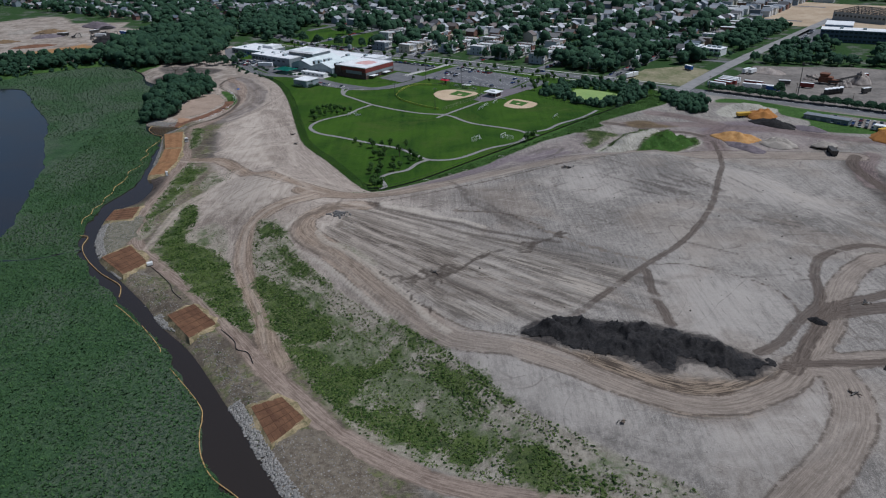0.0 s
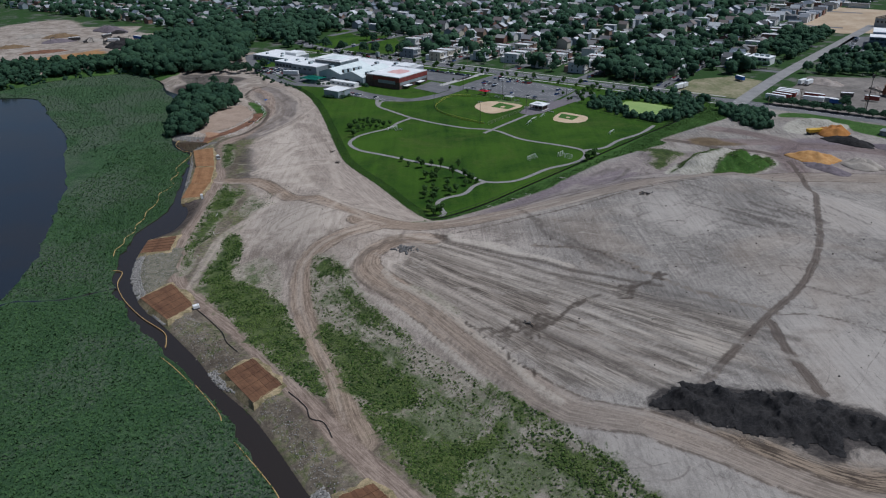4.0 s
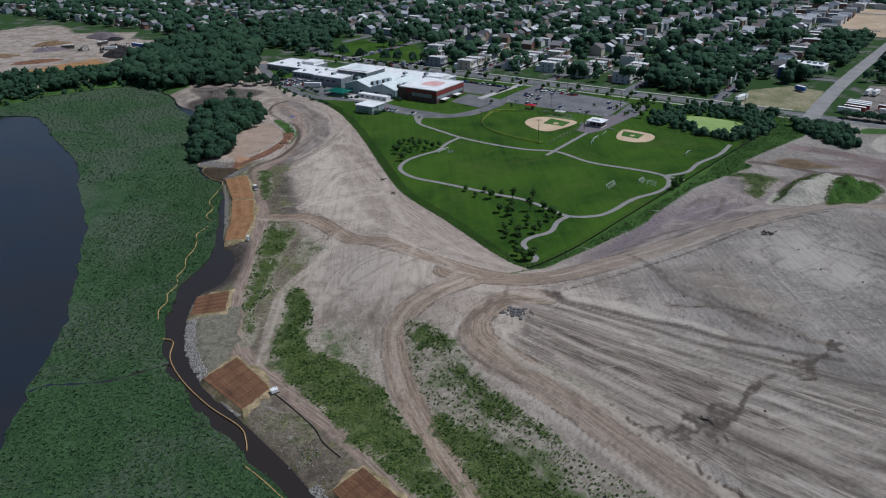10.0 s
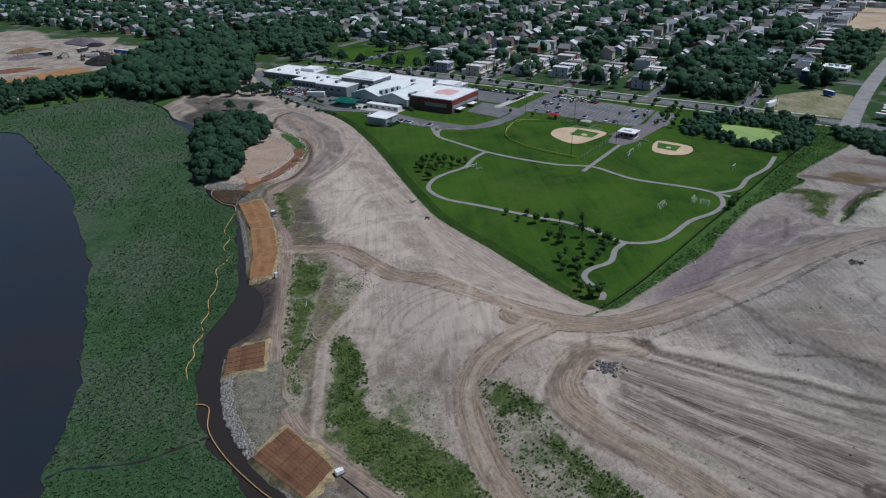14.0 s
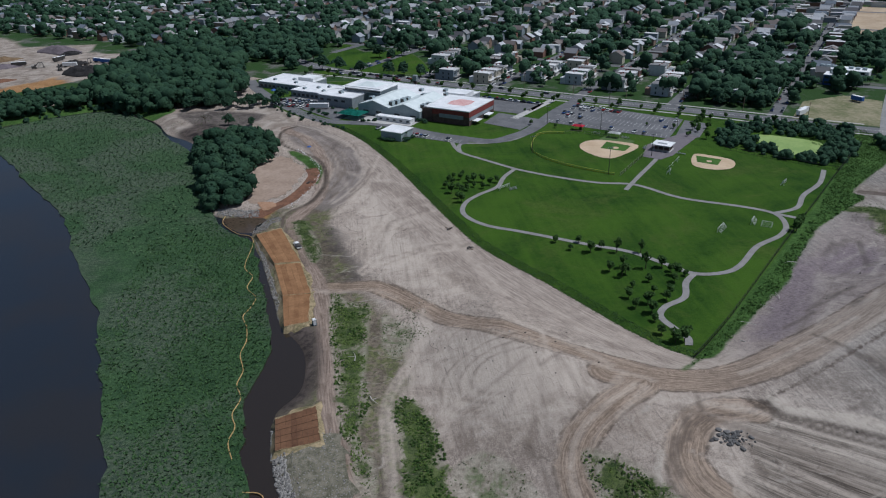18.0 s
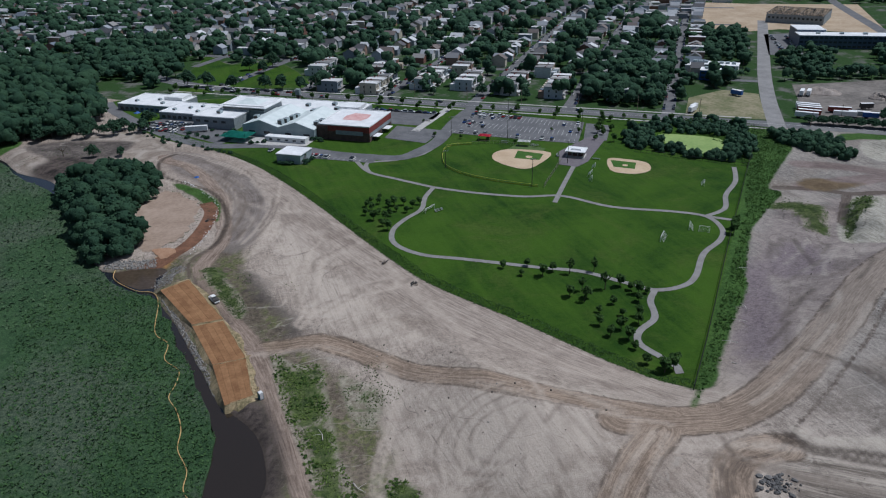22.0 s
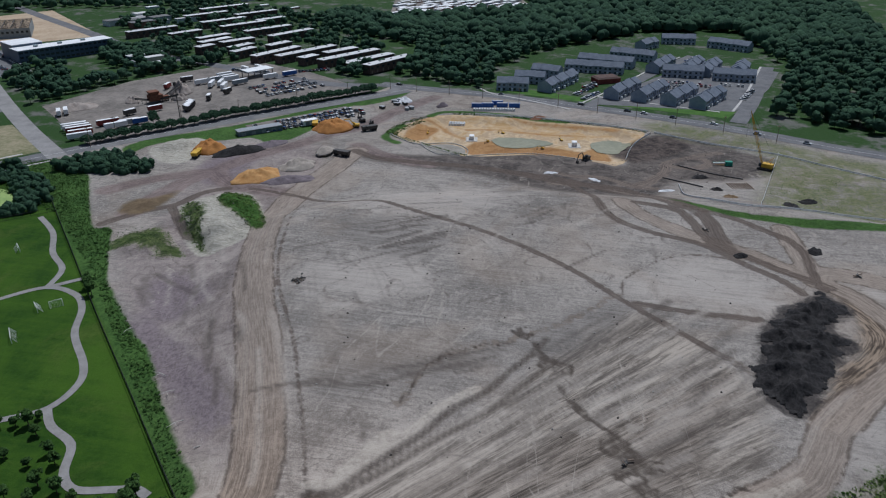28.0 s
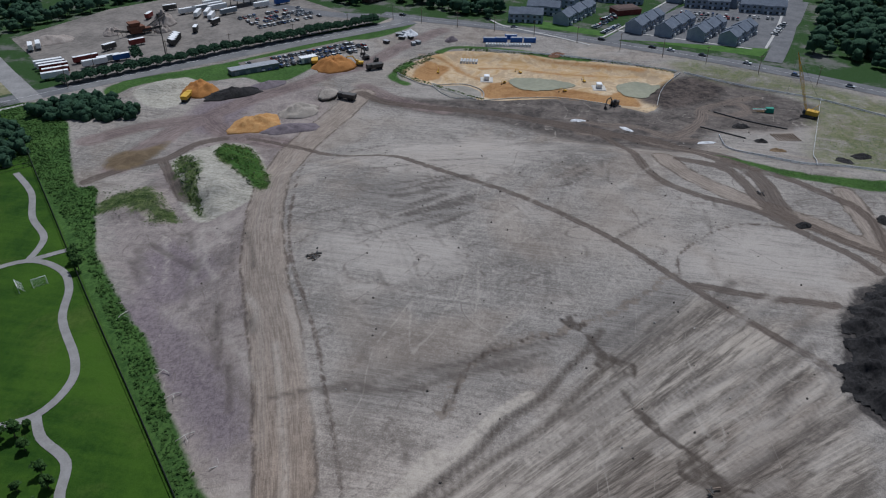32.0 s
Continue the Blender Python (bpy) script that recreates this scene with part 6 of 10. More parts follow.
for u in np.arange(-225, 170, 13.5):
    for v in (-9, -17) if rng.random() < 0.4 else (-9,):
        plant(YOUNG[rng.integers(3)], *uv(u + rng.uniform(-3, 3), v), rng.uniform(0, 6), rng.uniform(0.9, 1.35))
for u in np.arange(-20, 80, 16):
    plant(YOUNG[rng.integers(3)], *uv(u, -46 - 14 * rng.integers(3)), rng.uniform(0, 6), rng.uniform(0.6, 0.9))
for k in range(14):
    plant(YOUNG[rng.integers(3)], *uv(82 + rng.uniform(0, 22), -14 - rng.uniform(0, 45)), rng.uniform(0, 6), rng.uniform(0.7, 1.2))

# duck-weed pond behind the trees
POND = [(103, 533), (118, 527), (131, 514), (124, 501), (112, 492), (103, 498), (97, 509)]
area("pond", POND, plain("duckweed", (0.2, 0.3, 0.08), (0.32, 0.42, 0.14), 0.08, 0.5), 0.12, "still pond covered with pale green duckweed", "pond")
# ---- the school ----
def wing(name, u0, v0, u1, v1, high, wall_mat, roof_mat, label, windows=(), parapet=0.5, extras=()):
    """A flat-roofed building in the town's axes, with parapet, roof and windows of its own."""
    z = -3.4
    ob = thing(name, (*uv(u0, v0), z), label, "building", turn=TOWN_TURN)
    w, d = u1 - u0, v1 - v0
    part("wall", box(0, 0, 0, w, d, high), wall_mat, ob)
    part("roof", box(0.35, 0.35, high + 0.01, w - 0.35, d - 0.35, high + 0.12), roof_mat, ob)
    for x0, y0, x1, y1 in ((-0.08, -0.08, w + 0.08, 0.3), (-0.08, d - 0.3, w + 0.08, d + 0.08), (-0.08, 0.3, 0.3, d - 0.3), (w - 0.3, 0.3, w + 0.08, d - 0.3)):
        part("parapet", box(x0, y0, high - 0.1, x1, y1, high + parapet), roof_mat, ob)
    for side, a, b, c, e in windows:
        if side == "s":
            part("window", box(a, -0.06, c, b, 0.02, e), GLASS, ob)
        else:
            part("window", box(w - 0.02, a, c, w + 0.06, b, e), GLASS, ob)
    return ob


def roof_unit(parent, x, y, z, sx=2.6, sy=3.4, sz=1.7):
    unit = part("roof_unit", box(x, y, z, x + sx, y + sy, z + sz, bevel=0.06), PALE_METAL, parent, "grey rooftop ventilation unit")
    part("grille", box(x + 0.2, y - 0.04, z + 0.3, x + sx - 0.2, y + 0.02, z + sz - 0.3), DARK_STEEL, unit)
    part("fan_cap", tube([(x + sx / 2, y + sy / 2, z + sz), (x + sx / 2, y + sy / 2, z + sz + 0.25)], 0.7, 10), STEEL, unit)


def band(parent, w, d, z0, z1, material, name="band"):
    part(name, box(-0.05, -0.05, z0, w + 0.05, 0.02, z1), material, parent)
    part(name, box(w - 0.02, 0.02, z0, w + 0.05, d, z1), material, parent)


red = wing("school_red_wing", -69, -93, -37, -58, 9.0, DARK_BRICK, WHITE_ROOF, "brick school wing with red upper bands and a white roof")
band(red, 32, 35, 5.6, 8.7, BRICK, "red_band")
part("stone_panel", box(11, -0.12, 3.8, 28, -0.05, 6.2), STONE_BAND, red)
part("stone_panel", box(32.05, 0.5, 3.4, 32.12, 34, 5.4), STONE_BAND, red)
part("entrance_block", box(-7, 2, 0, 0, 12, 7.6), BRICK, red)
part("entrance_pier", box(-1.0, -0.6, 0, 6, 0, 8.6), DARK_BRICK, red)
area_red = bmesh.new()
area_red.faces.new([area_red.verts.new(p) for p in ((10, 12, 9.17), (22, 12, 9.17), (24, 18, 9.17), (23, 26, 9.17), (12, 27, 9.17), (9, 20, 9.17))])
part("roof_stain", area_red, plain("worn_red_roof_coat", (0.55, 0.26, 0.24), (0.72, 0.5, 0.47), 0.25, 0.7), red, "faded red patch of roof coating")
for k in range(4):
    part("window", box(32.12, 3 + 8 * k, 1.0, 32.18, 8 + 8 * k, 2.6), GLASS, red)
part("white_awning", box(32.1, 4, 2.7, 36, 11, 2.9), WHITE_ROOF, red)
part("white_awning", box(32.1, 20, 2.7, 36, 27, 2.9), WHITE_ROOF, red)

hall = thing("school_hall", (*uv(-117, -97), -3.4), "pale grey-green metal hall with two ridged white roofs", "building", turn=TOWN_TURN)
HALL_ROOF = plain("pale_green_white_roof", (0.6, 0.66, 0.64), (0.74, 0.79, 0.77), 0.2, 0.5)
for x0, x1 in ((0, 24), (24, 47)):
    part("gable_wall", gable_wall(x0, 0, x1, 38, 0, 6.5, 3.6), PALE_METAL, hall)
    part("roof", gable(x0, 0, x1, 38, 6.5, 3.6, 0.25, 0.25), HALL_ROOF, hall)
    for k in range(8):
        part("seam", box(x0 + 0.3, 2 + 4.6 * k, 6.6, x0 + 0.5, 2.2 + 4.6 * k, 6.9), HALL_ROOF, hall)
for x, y in ((2, 10), (21.5, 4), (23, 8), (24, 14), (25, 18), (44, 6), (45, 11), (30, 30)):
    roof_unit(hall, x, y, 6.8, 2.8, 3.4, 2.9)
for x in (4, 14, 28, 40):
    part("window", box(x, -0.06, 2.0, x + 4, 0.0, 3.6), GLASS, hall)
part("side_annexe", box(47, 8, 0, 54, 36, 6.0), WHITE_ROOF, hall)

trailer = wing("classroom_trailer", -98, -105, -72, -100, 3.2, WHITE_PAINT, WHITE_ROOF, "long white classroom trailer before the hall", [("s", 3 + 5 * k, 5 + 5 * k, 1.2, 2.2) for k in range(5)], 0.1)
block = wing("school_grey_block", -156, -90, -127, -70, 7.5, STONE_BAND, WHITE_ROOF, "grey block wing with a white flat roof", [("s", 2 + 6 * k, 5 + 6 * k, 4.2, 5.6) for k in range(4)])
roof_unit(block, 12, 8, 7.6)
middle = wing("school_middle_wing", -150, -70, -60, -32, 6.0, STONE_BAND, WHITE_ROOF, "broad low middle wing with a white roof")
for x, y in ((12, 6), (42, 10), (50, 22), (64, 8), (72, 18), (66, 28), (80, 12)):
    roof_unit(middle, x, y, 6.1)
part("upper_box", box(76, 18, 6.1, 89, 31, 8.6), WHITE_ROOF, middle)
gym = wing("school_gym", -145, -72.5, -116, -50, 10.8, STONE_BAND, WHITE_ROOF, "tall gym with a white low-pitched roof")
bm = bmesh.new()
c = [bm.verts.new(p) for p in ((6, 4, 10.92), (23, 4, 10.92), (23, 18.5, 10.92), (6, 18.5, 10.92))]
top = bm.verts.new((14.5, 11.2, 12.6))
for i in range(4):
    bm.faces.new((c[i], c[(i + 1) % 4], top))
part("roof_pyramid", bm, HALL_ROOF, gym)
part("eaves_slab", box(-2.2, -2.2, 10.3, 31.2, 24.7, 10.75), WHITE_ROOF, gym)
part("window_strip", box(-0.1, -0.1, 8.6, 29.1, 0.02, 9.9), GLASS, gym)
low = wing("school_low_wing", -190, -78, -156, -52, 4.6, STONE_BAND, WHITE_ROOF, "low wing with a white flat roof", [("s", 2 + 4 * k, 4.5 + 4 * k, 1.2, 3.0) for k in range(7)])
for x, y in ((6, 6), (14, 12), (24, 5), (20, 17)):
    roof_unit(low, x, y, 4.7, 2.0, 2.4, 1.2)
far = wing("school_end_wing", -232, -66, -190, -36, 4.6, STONE_BAND, WHITE_ROOF, "end wing with a white flat roof", [("s", 2 + 4 * k, 4.5 + 4 * k, 1.2, 3.0) for k in range(9)])
for x, y in ((8, 8), (22, 14), (30, 6)):
    roof_unit(far, x, y, 4.7, 2.0, 2.4, 1.2)
part("upper_box", box(26, 16, 4.7, 40, 28, 7.0), WHITE_ROOF, far)
for k, (u, v) in enumerate(((-214, -70), (-206, -72), (-226, -64))):
    solo("blue_tarp", lump(rng, 2.2, 1.2, 2), BLUE_PAINT, "bright blue tarpaulin over stored goods", "tarpaulin", "tarpaulins", at=(*uv(u, v), -3.1))
pylon = thing("sign_tower", (*uv(-119, -21), -3.2), "slim brick tower with a pale head beside the avenue", "tower", turn=TOWN_TURN)
part("shaft", box(-1.1, -1.1, 0, 1.1, 1.1, 6.0), DARK_BRICK, pylon)
part("head", box(-1.6, -1.3, 6.0, 1.6, 1.3, 10.0), STONE_BAND, pylon)
shed = thing("metal_shed", (*uv(-72, -138), -3.3), "grey-green metal shed with a white roof on the lawn", "shed", turn=TOWN_TURN)
part("wall", box(0, 0, 0, 14, 13, 5.0), PALE_METAL, shed)
part("roof", box(-0.4, -0.4, 5.0, 14.4, 13.4, 5.4), WHITE_ROOF, shed)
part("door", box(5, -0.08, 0, 8, 0, 3.2), STEEL, shed)
part("door", box(14.0, 3, 0, 14.08, 6.5, 3.4), STEEL, shed)
BUSH = tree_model(31, 2.6, 1.9, "dense dark green shrub", "shrub", "shrub", 110, 0.5, 0.05, LEAF_DARK, "shrubs")
for x, y in ((3, -2), (6, -2.2), (9, -1.8), (15.6, 2), (15.8, 5), (16, 9)):
    a = uv(-72 + x, -138 + y)
    plant(BUSH, *a, rng.uniform(0, 6), rng.uniform(0.8, 1.1))
for k in range(26):
    s = k / 25
    a = curve([(-170, 660), (-160, 638), (-140, 615), (-126, 600)], steps=8)
    q = a[int(s * (len(a) - 1))]
    plant(BUSH, q[0] - 7 + rng.uniform(-3, 3), q[1] - 6 + rng.uniform(-3, 3), rng.uniform(0, 6), rng.uniform(0.35, 0.8))
for u, v in ((-138, -108), (-134, -110), (-131, -104), (-128, -99), (-143, -106), (-126, -94), (-103, -112), (-97, -108), (-100, -110), (-146, -112), (-140, -95), (-71, -97), (-66, -98), (-150, -104)):
    plant(BUSH, *uv(u, v), rng.uniform(0, 6), rng.uniform(0.6, 1.25))
# ---- cars and trailers ----
def car_paint():
    n = Nodes("car_paint", 0.25, specular=0.5)
    ramp = n.t.nodes.new("ShaderNodeValToRGB")
    ramp.color_ramp.interpolation = "CONSTANT"
    stops = ((0.0, (0.7, 0.7, 0.7)), (0.26, (0.35, 0.36, 0.37)), (0.42, (0.02, 0.02, 0.022)), (0.62, (0.12, 0.12, 0.13)), (0.76, (0.03, 0.07, 0.2)), (0.86, (0.3, 0.02, 0.02)), (0.93, (0.75, 0.74, 0.7)))
    while len(ramp.color_ramp.elements) < len(stops):
        ramp.color_ramp.elements.new(0.5)
    for e, (p, c) in zip(ramp.color_ramp.elements, stops):
        e.position, e.color = p, (*c, 1)
    n.put(ramp.inputs[0], n.chance())
    n.colour(ramp.outputs[0])
    return n.m


CAR_PAINT = car_paint()


def car_model(length=4.6, width=1.85, tall=1.5, van=False):
    ob = thing("van" if van else "car", (0, 0, -300), "parked delivery van with high roof" if van else "small parked car with dark windows", "van" if van else "car", "parked cars")
    l, w = length / 2, width / 2
    part("body", box(-l, -w, 0.3, l, w, 0.85 if not van else 1.0, taper=0.06, bevel=0.08), CAR_PAINT, ob)
    if van:
        part("cabin", box(-l + 0.1, -w + 0.05, 1.0, l - 1.2, w - 0.05, tall + 0.7, bevel=0.1), CAR_PAINT, ob)
    else:
        bm = bmesh.new()
        pr = [(-l + 0.35, 0.84), (l - 1.3, 0.84), (l - 1.9, tall - 0.06), (-l + 0.95, tall - 0.06)]
        a, b = [[bm.verts.new((x, s * (w - (0.08 if z < 1 else 0.22)), z)) for x, z in pr] for s in (-1, 1)]
        for i in range(4):
            bm.faces.new((a[i], a[(i + 1) % 4], b[(i + 1) % 4], b[i]))
        bm.faces.new(a)
        bm.faces.new(b)
        bmesh.ops.recalc_face_normals(bm, faces=bm.faces[:])
        part("window_band", bm, GLASS, ob)
        part("roof", box(-l + 0.95, -w + 0.2, tall - 0.05, l - 1.95, w - 0.2, tall, bevel=0.02), CAR_PAINT, ob)
    for x in (-l + 0.8, l - 0.85):
        for y in (-w, w - 0.2):
            part("wheel", tube([(x, y, 0.32), (x, y + 0.2, 0.32)], 0.32, 10), RUBBER, ob)
    return ob


CAR, SUV, VAN = car_model(), car_model(4.8, 1.95, 1.75), car_model(5.8, 2.1, 1.9, True)


def park(x, y, turn, model=None, lift=0.18):
    z = float(ground_height(np.array([x]), np.array([y]))[0]) + lift
    return copy_thing(model or (CAR if rng.random() < 0.6 else SUV), pose(x, y, z, 0, 0, turn))


def truck_trailer(at, turn, material, length=12.0, label="white box semi-trailer parked in the yard", name="semi_trailer"):
    z = float(ground_height(*np.array(at)[:, None])[0]) + 0.1
    ob = thing(name, (*at, z), label, "trailer", "trailers", turn)
    part("box", box(-length / 2, -1.25, 1.1, length / 2, 1.25, 3.9, bevel=0.04), material, ob)
    part("roof", box(-length / 2 + 0.05, -1.2, 3.9, length / 2 - 0.05, 1.2, 3.96), WHITE_ROOF, ob)
    part("chassis", box(-length / 2 + 0.5, -0.5, 0.8, length / 2 - 0.5, 0.5, 1.1), DARK_STEEL, ob)
    for x in (-length / 2 + 1.6, -length / 2 + 2.8):
        for y in (-1.2, 0.95):
            part("wheel", tube([(x, y, 0.5), (x, y + 0.25, 0.5)], 0.5, 10), RUBBER, ob)
    part("support_leg", box(length / 2 - 2.2, -0.4, 0, length / 2 - 2.0, 0.4, 0.8), DARK_STEEL, ob)


# the school's lots
for k in np.linspace(0.03, 0.97, 27)[:-1] + 0.018:
    for s, chance in ((0.08, 0.12), (0.36, 0.2 if k < 0.35 else 0.06), (0.48, 0.75 if k < 0.3 else 0.05), (0.76, 0.5 if k < 0.3 else 0.04), (0.88, 0.6 if k < 0.45 else 0.03)):
        if rng.random() < chance:
            near, far_ = lerp(LOT[0], LOT[3], k), lerp(LOT[1], LOT[2], k)
            park(*lerp(near, far_, s), 50 + 180 * rng.integers(2) + rng.uniform(-3, 3))
for k in range(11):
    if k in (0, 1, 2, 3, 8):
        park(*uv(-58.5 + 3 * k, -124), 53.6)
for u in np.arange(-88, -66, 3.0):
    if rng.random() < 0.7:
        park(*uv(u, -121), 53)
for k in range(9):
    park(*uv(-60 + 5 * k, -26), 143 + 180 * (k % 2))
for k in range(10):
    park(*uv(-178 + 2.9 * k, -87 + rng.uniform(-1, 1)), 55)
    if k % 2:
        park(*uv(-180 + 3 * k, -97), 55)
for k in range(9):
    park(*uv(-188 + 2.9 * k, -91.5 + rng.uniform(-0.6, 0.6)), 55)
    park(*uv(-186 + 3.1 * k, -102 + rng.uniform(-0.6, 0.6)), 55)
truck_trailer(uv(-148, -99), -10, WHITE_PAINT, 13, "white box truck trailer in the school yard")
for k in range(12):
    park(*uv(-200 + 6 * k, 4 if k % 3 else -4), TOWN_TURN, None, 0.14)
for u, v in ((-25, 3), (30, -3), (70, 3), (-60, 3.5), (128, -3), (150, 3), (-110, -3)):
    park(*uv(u, v), TOWN_TURN, None, 0.14)
# ---- the town ----
def street(u, v0, v1, half=4.0, lift=0.11):
    ribbon("street", [uv(u + 0.02 * v, v) for v in np.linspace(v0, v1, 5)], half, ASPHALT, lift, 2, "grey asphalt side street lined with houses")


STREETS = [-460, -396, -330, -266, -200, -134, -69, -2, 62, 125]
for k, u in enumerate(STREETS):
    street(u, 4 if u > -240 else 70, 760, 4.0, 0.105 + 0.004 * (k % 3))
for k, v in enumerate((116, 250, 384, 518, 652)):
    ribbon("cross_street", [uv(-620, v), uv(-300, v), uv(0, v), uv(190, v)], 4.0, ASPHALT, 0.12 + 0.004 * (k % 2), 2, "grey asphalt cross street between the blocks")


def tones(name, colours, rough=0.85):
    n = Nodes(name, rough)
    ramp = n.t.nodes.new("ShaderNodeValToRGB")
    ramp.color_ramp.interpolation = "CONSTANT"
    while len(ramp.color_ramp.elements) < len(colours):
        ramp.color_ramp.elements.new(0.5)
    for k, (e, c) in enumerate(zip(ramp.color_ramp.elements, colours)):
        e.position, e.color = k / len(colours), (*c, 1)
    return n, ramp


def house_paint(name, colours, island):
    n, ramp = tones(name, colours)
    n.put(ramp.inputs[0], n.chance(island))
    n.colour(n.mix(n.span(n.noise(n.place(), 0.8, 5, 0.7), 0.3, 0.7, 0.0, 0.25), ramp.outputs[0], (0.12, 0.11, 0.1)))
    return n.m


WALLS = ((0.7, 0.7, 0.7), (0.5, 0.53, 0.56), (0.24, 0.12, 0.09), (0.55, 0.5, 0.4), (0.2, 0.24, 0.28), (0.3, 0.2, 0.15), (0.66, 0.65, 0.62), (0.28, 0.33, 0.36))
ROOFS = ((0.14, 0.14, 0.145), (0.22, 0.22, 0.23), (0.1, 0.1, 0.11), (0.28, 0.27, 0.26), (0.18, 0.15, 0.14), (0.5, 0.51, 0.53), (0.16, 0.19, 0.23), (0.62, 0.63, 0.64), (0.33, 0.35, 0.38))
FAR_WALL, FAR_ROOF = house_paint("town_walls", WALLS, True), house_paint("town_roofs", ROOFS, True)
NEAR_WALL, FLAT_ROOF = house_paint("row_house_wall", WALLS, False), house_paint("row_house_roof", ((0.62, 0.62, 0.62), (0.2, 0.2, 0.2), (0.7, 0.7, 0.69), (0.3, 0.29, 0.28), (0.55, 0.55, 0.54)), False)


def row_house_model(seed, wide=6.4, deep=12.5, high=8.0):
    ob = thing("row_house", (0, 0, -300), "narrow two-storey row house with a flat roof", "house", "row houses")
    part("wall", box(0, 0, -0.3, deep, wide - 0.15, high), NEAR_WALL, ob)
    part("roof", box(-0.2, -0.05, high, deep + 0.2, wide - 0.1, high + 0.25), FLAT_ROOF, ob)
    part("cornice", box(deep, 0, high - 0.7, deep + 0.35, wide - 0.15, high), WHITE_PAINT, ob)
    part("porch_roof", box(deep, 0.2, 2.7, deep + 2.0, wide - 0.4, 2.9), FLAT_ROOF, ob)
    part("porch", box(deep, 0.2, -0.2, deep + 2.0, wide - 0.4, 0.7), CONCRETE, ob)
    part("door", box(deep - 0.02, 0.6, 0.7, deep + 0.06, 1.6, 2.6), TIMBER, ob)
    for x in (2.2, 4.2):
        part("window", box(deep - 0.02, x - 0.5, 4.4, deep + 0.06, x + 0.5, 6.0), GLASS, ob)
        part("window", box(-0.06, x - 0.5, 4.4, 0.02, x + 0.5, 6.0), GLASS, ob)
    for y in (3, 8):
        part("window", box(y, -0.06, 4.4, y + 1, 0.02, 6.0), GLASS, ob)
        part("window", box(y, -0.06, 1.2, y + 1, 0.02, 2.8), GLASS, ob)
    part("chimney", box(4, wide - 0.9, high, 4.7, wide - 0.3, high + 1.2), BRICK, ob)
    part("back_annexe", box(-4.0, 0.4, -0.3, 0, wide - 1.6, 4.5), NEAR_WALL, ob)
    return ob


ROW = [row_house_model(0), row_house_model(1, 6.0, 11.5, 7.4)]
for u0, v0, n, flip in ((-54, 34, 7, 0), (10, 32, 7, 0), (42, 30, 7, 0), (-24, 38, 6, 0), (-118, 13, 2, 0), (-88, 13, 7, 0), (88, 34, 4, 0), (-40, 84, 3, 0), (66, 88, 3, 1), (-152, 60, 6, 0), (24, 92, 3, 1), (-104, 66, 6, 1), (104, 60, 5, 1)):
    for k in range(n):
        x, y = uv(u0 + (12.5 if flip else 0), v0 + 6.4 * k + (6.3 if flip else 0))
        copy_thing(ROW[k % 2], pose(x, y, -3.1, 0, 0, TOWN_TURN + 180 * flip))
for m in ROW:
    drop(m)

# far houses, uncounted
rng = np.random.default_rng(21)


def visible(p):
    """The part of the town that lies ahead of the walk."""
    return (p[:, 0] > -0.66 * p[:, 1] - 30) & (np.hypot(p[:, 0] + 60, p[:, 1] - 100) < 1420)


spots = []
for u in STREETS + [-590, -525, -655, -720, -790, -860]:
    for side in (-1, 1):
        v = 128 if u > -460 else 30
        while v < 720:
            if min(abs(v - c) for c in (116, 250, 384, 518, 652)) > 9:
                spots.append((u + 0.02 * v + side * (13.5 + rng.uniform(-1.5, 2)), v, side, rng.random()))
            v += rng.uniform(9.0, 17)
S = np.array(spots)
P = TOWN + S[:, :1] * U_AXIS + S[:, 1:2] * V_AXIS
# the schoolyard lawn, the works and the far lots stay free of houses
FREE = [[(-160, 745), (-150, 880), (-60, 830), (-40, 735)], [(-540, 1010), (-330, 890), (-310, 760), (-480, 690), (-640, 900)]]
keep = visible(P)
for r in FREE:
    keep &= area_distance(P[:, 0], P[:, 1], np.array(r, float)) < -6
S, P = S[keep], P[keep]
# the nearest ones stand for themselves
ROOF_PAINT = house_paint("house_roof", ROOFS, False)


def town_house_model(kind):
    ob = thing("town_house", (0, 0, -300), ("small two-storey house with a ridged grey roof", "small two-storey house with a gable to the street", "narrow two-storey house with a flat roof")[kind], "house", "town houses")
    if kind < 2:
        along_ = "xy"[kind]
        part("wall", gable_wall(-5, -3.6, 5, 3.6, -0.2, 5.6, 2.6, along_), NEAR_WALL, ob)
        part("roof", gable(-5, -3.6, 5, 3.6, 5.6, 2.6, 0.5, 0.15, along_), ROOF_PAINT, ob)
    else:
        part("wall", box(-6, -3, -0.2, 6, 3, 7), NEAR_WALL, ob)
        part("roof", box(-6.2, -3.1, 7.05, 6.2, 3.1, 7.3), FLAT_ROOF, ob)
    return ob


MODELS = [town_house_model(k) for k in range(3)]
order = np.argsort(np.hypot(*(P - TOWN - 60 * V_AXIS).T))
for i in order[:230]:
    kind = 2 if S[i, 3] >= 0.8 else 0 if S[i, 3] * 97 % 1 < 0.6 else 1
    size = rng.uniform(0.85, 1.25, 3)
    copy_thing(MODELS[kind], Matrix.LocRotScale((*P[i], -3.2), Euler((0, 0, math.radians(TOWN_TURN) + (0 if S[i, 2] > 0 else math.pi) + rng.uniform(-0.04, 0.04))), size))
for m in MODELS:
    drop(m)
HOUSES = P
S, P = S[order[230:]], P[order[230:]]
h = Heaps()
turn = np.radians(TOWN_TURN) + np.where(S[:, 2] > 0, 0, np.pi) + rng.uniform(-0.04, 0.04, len(S))
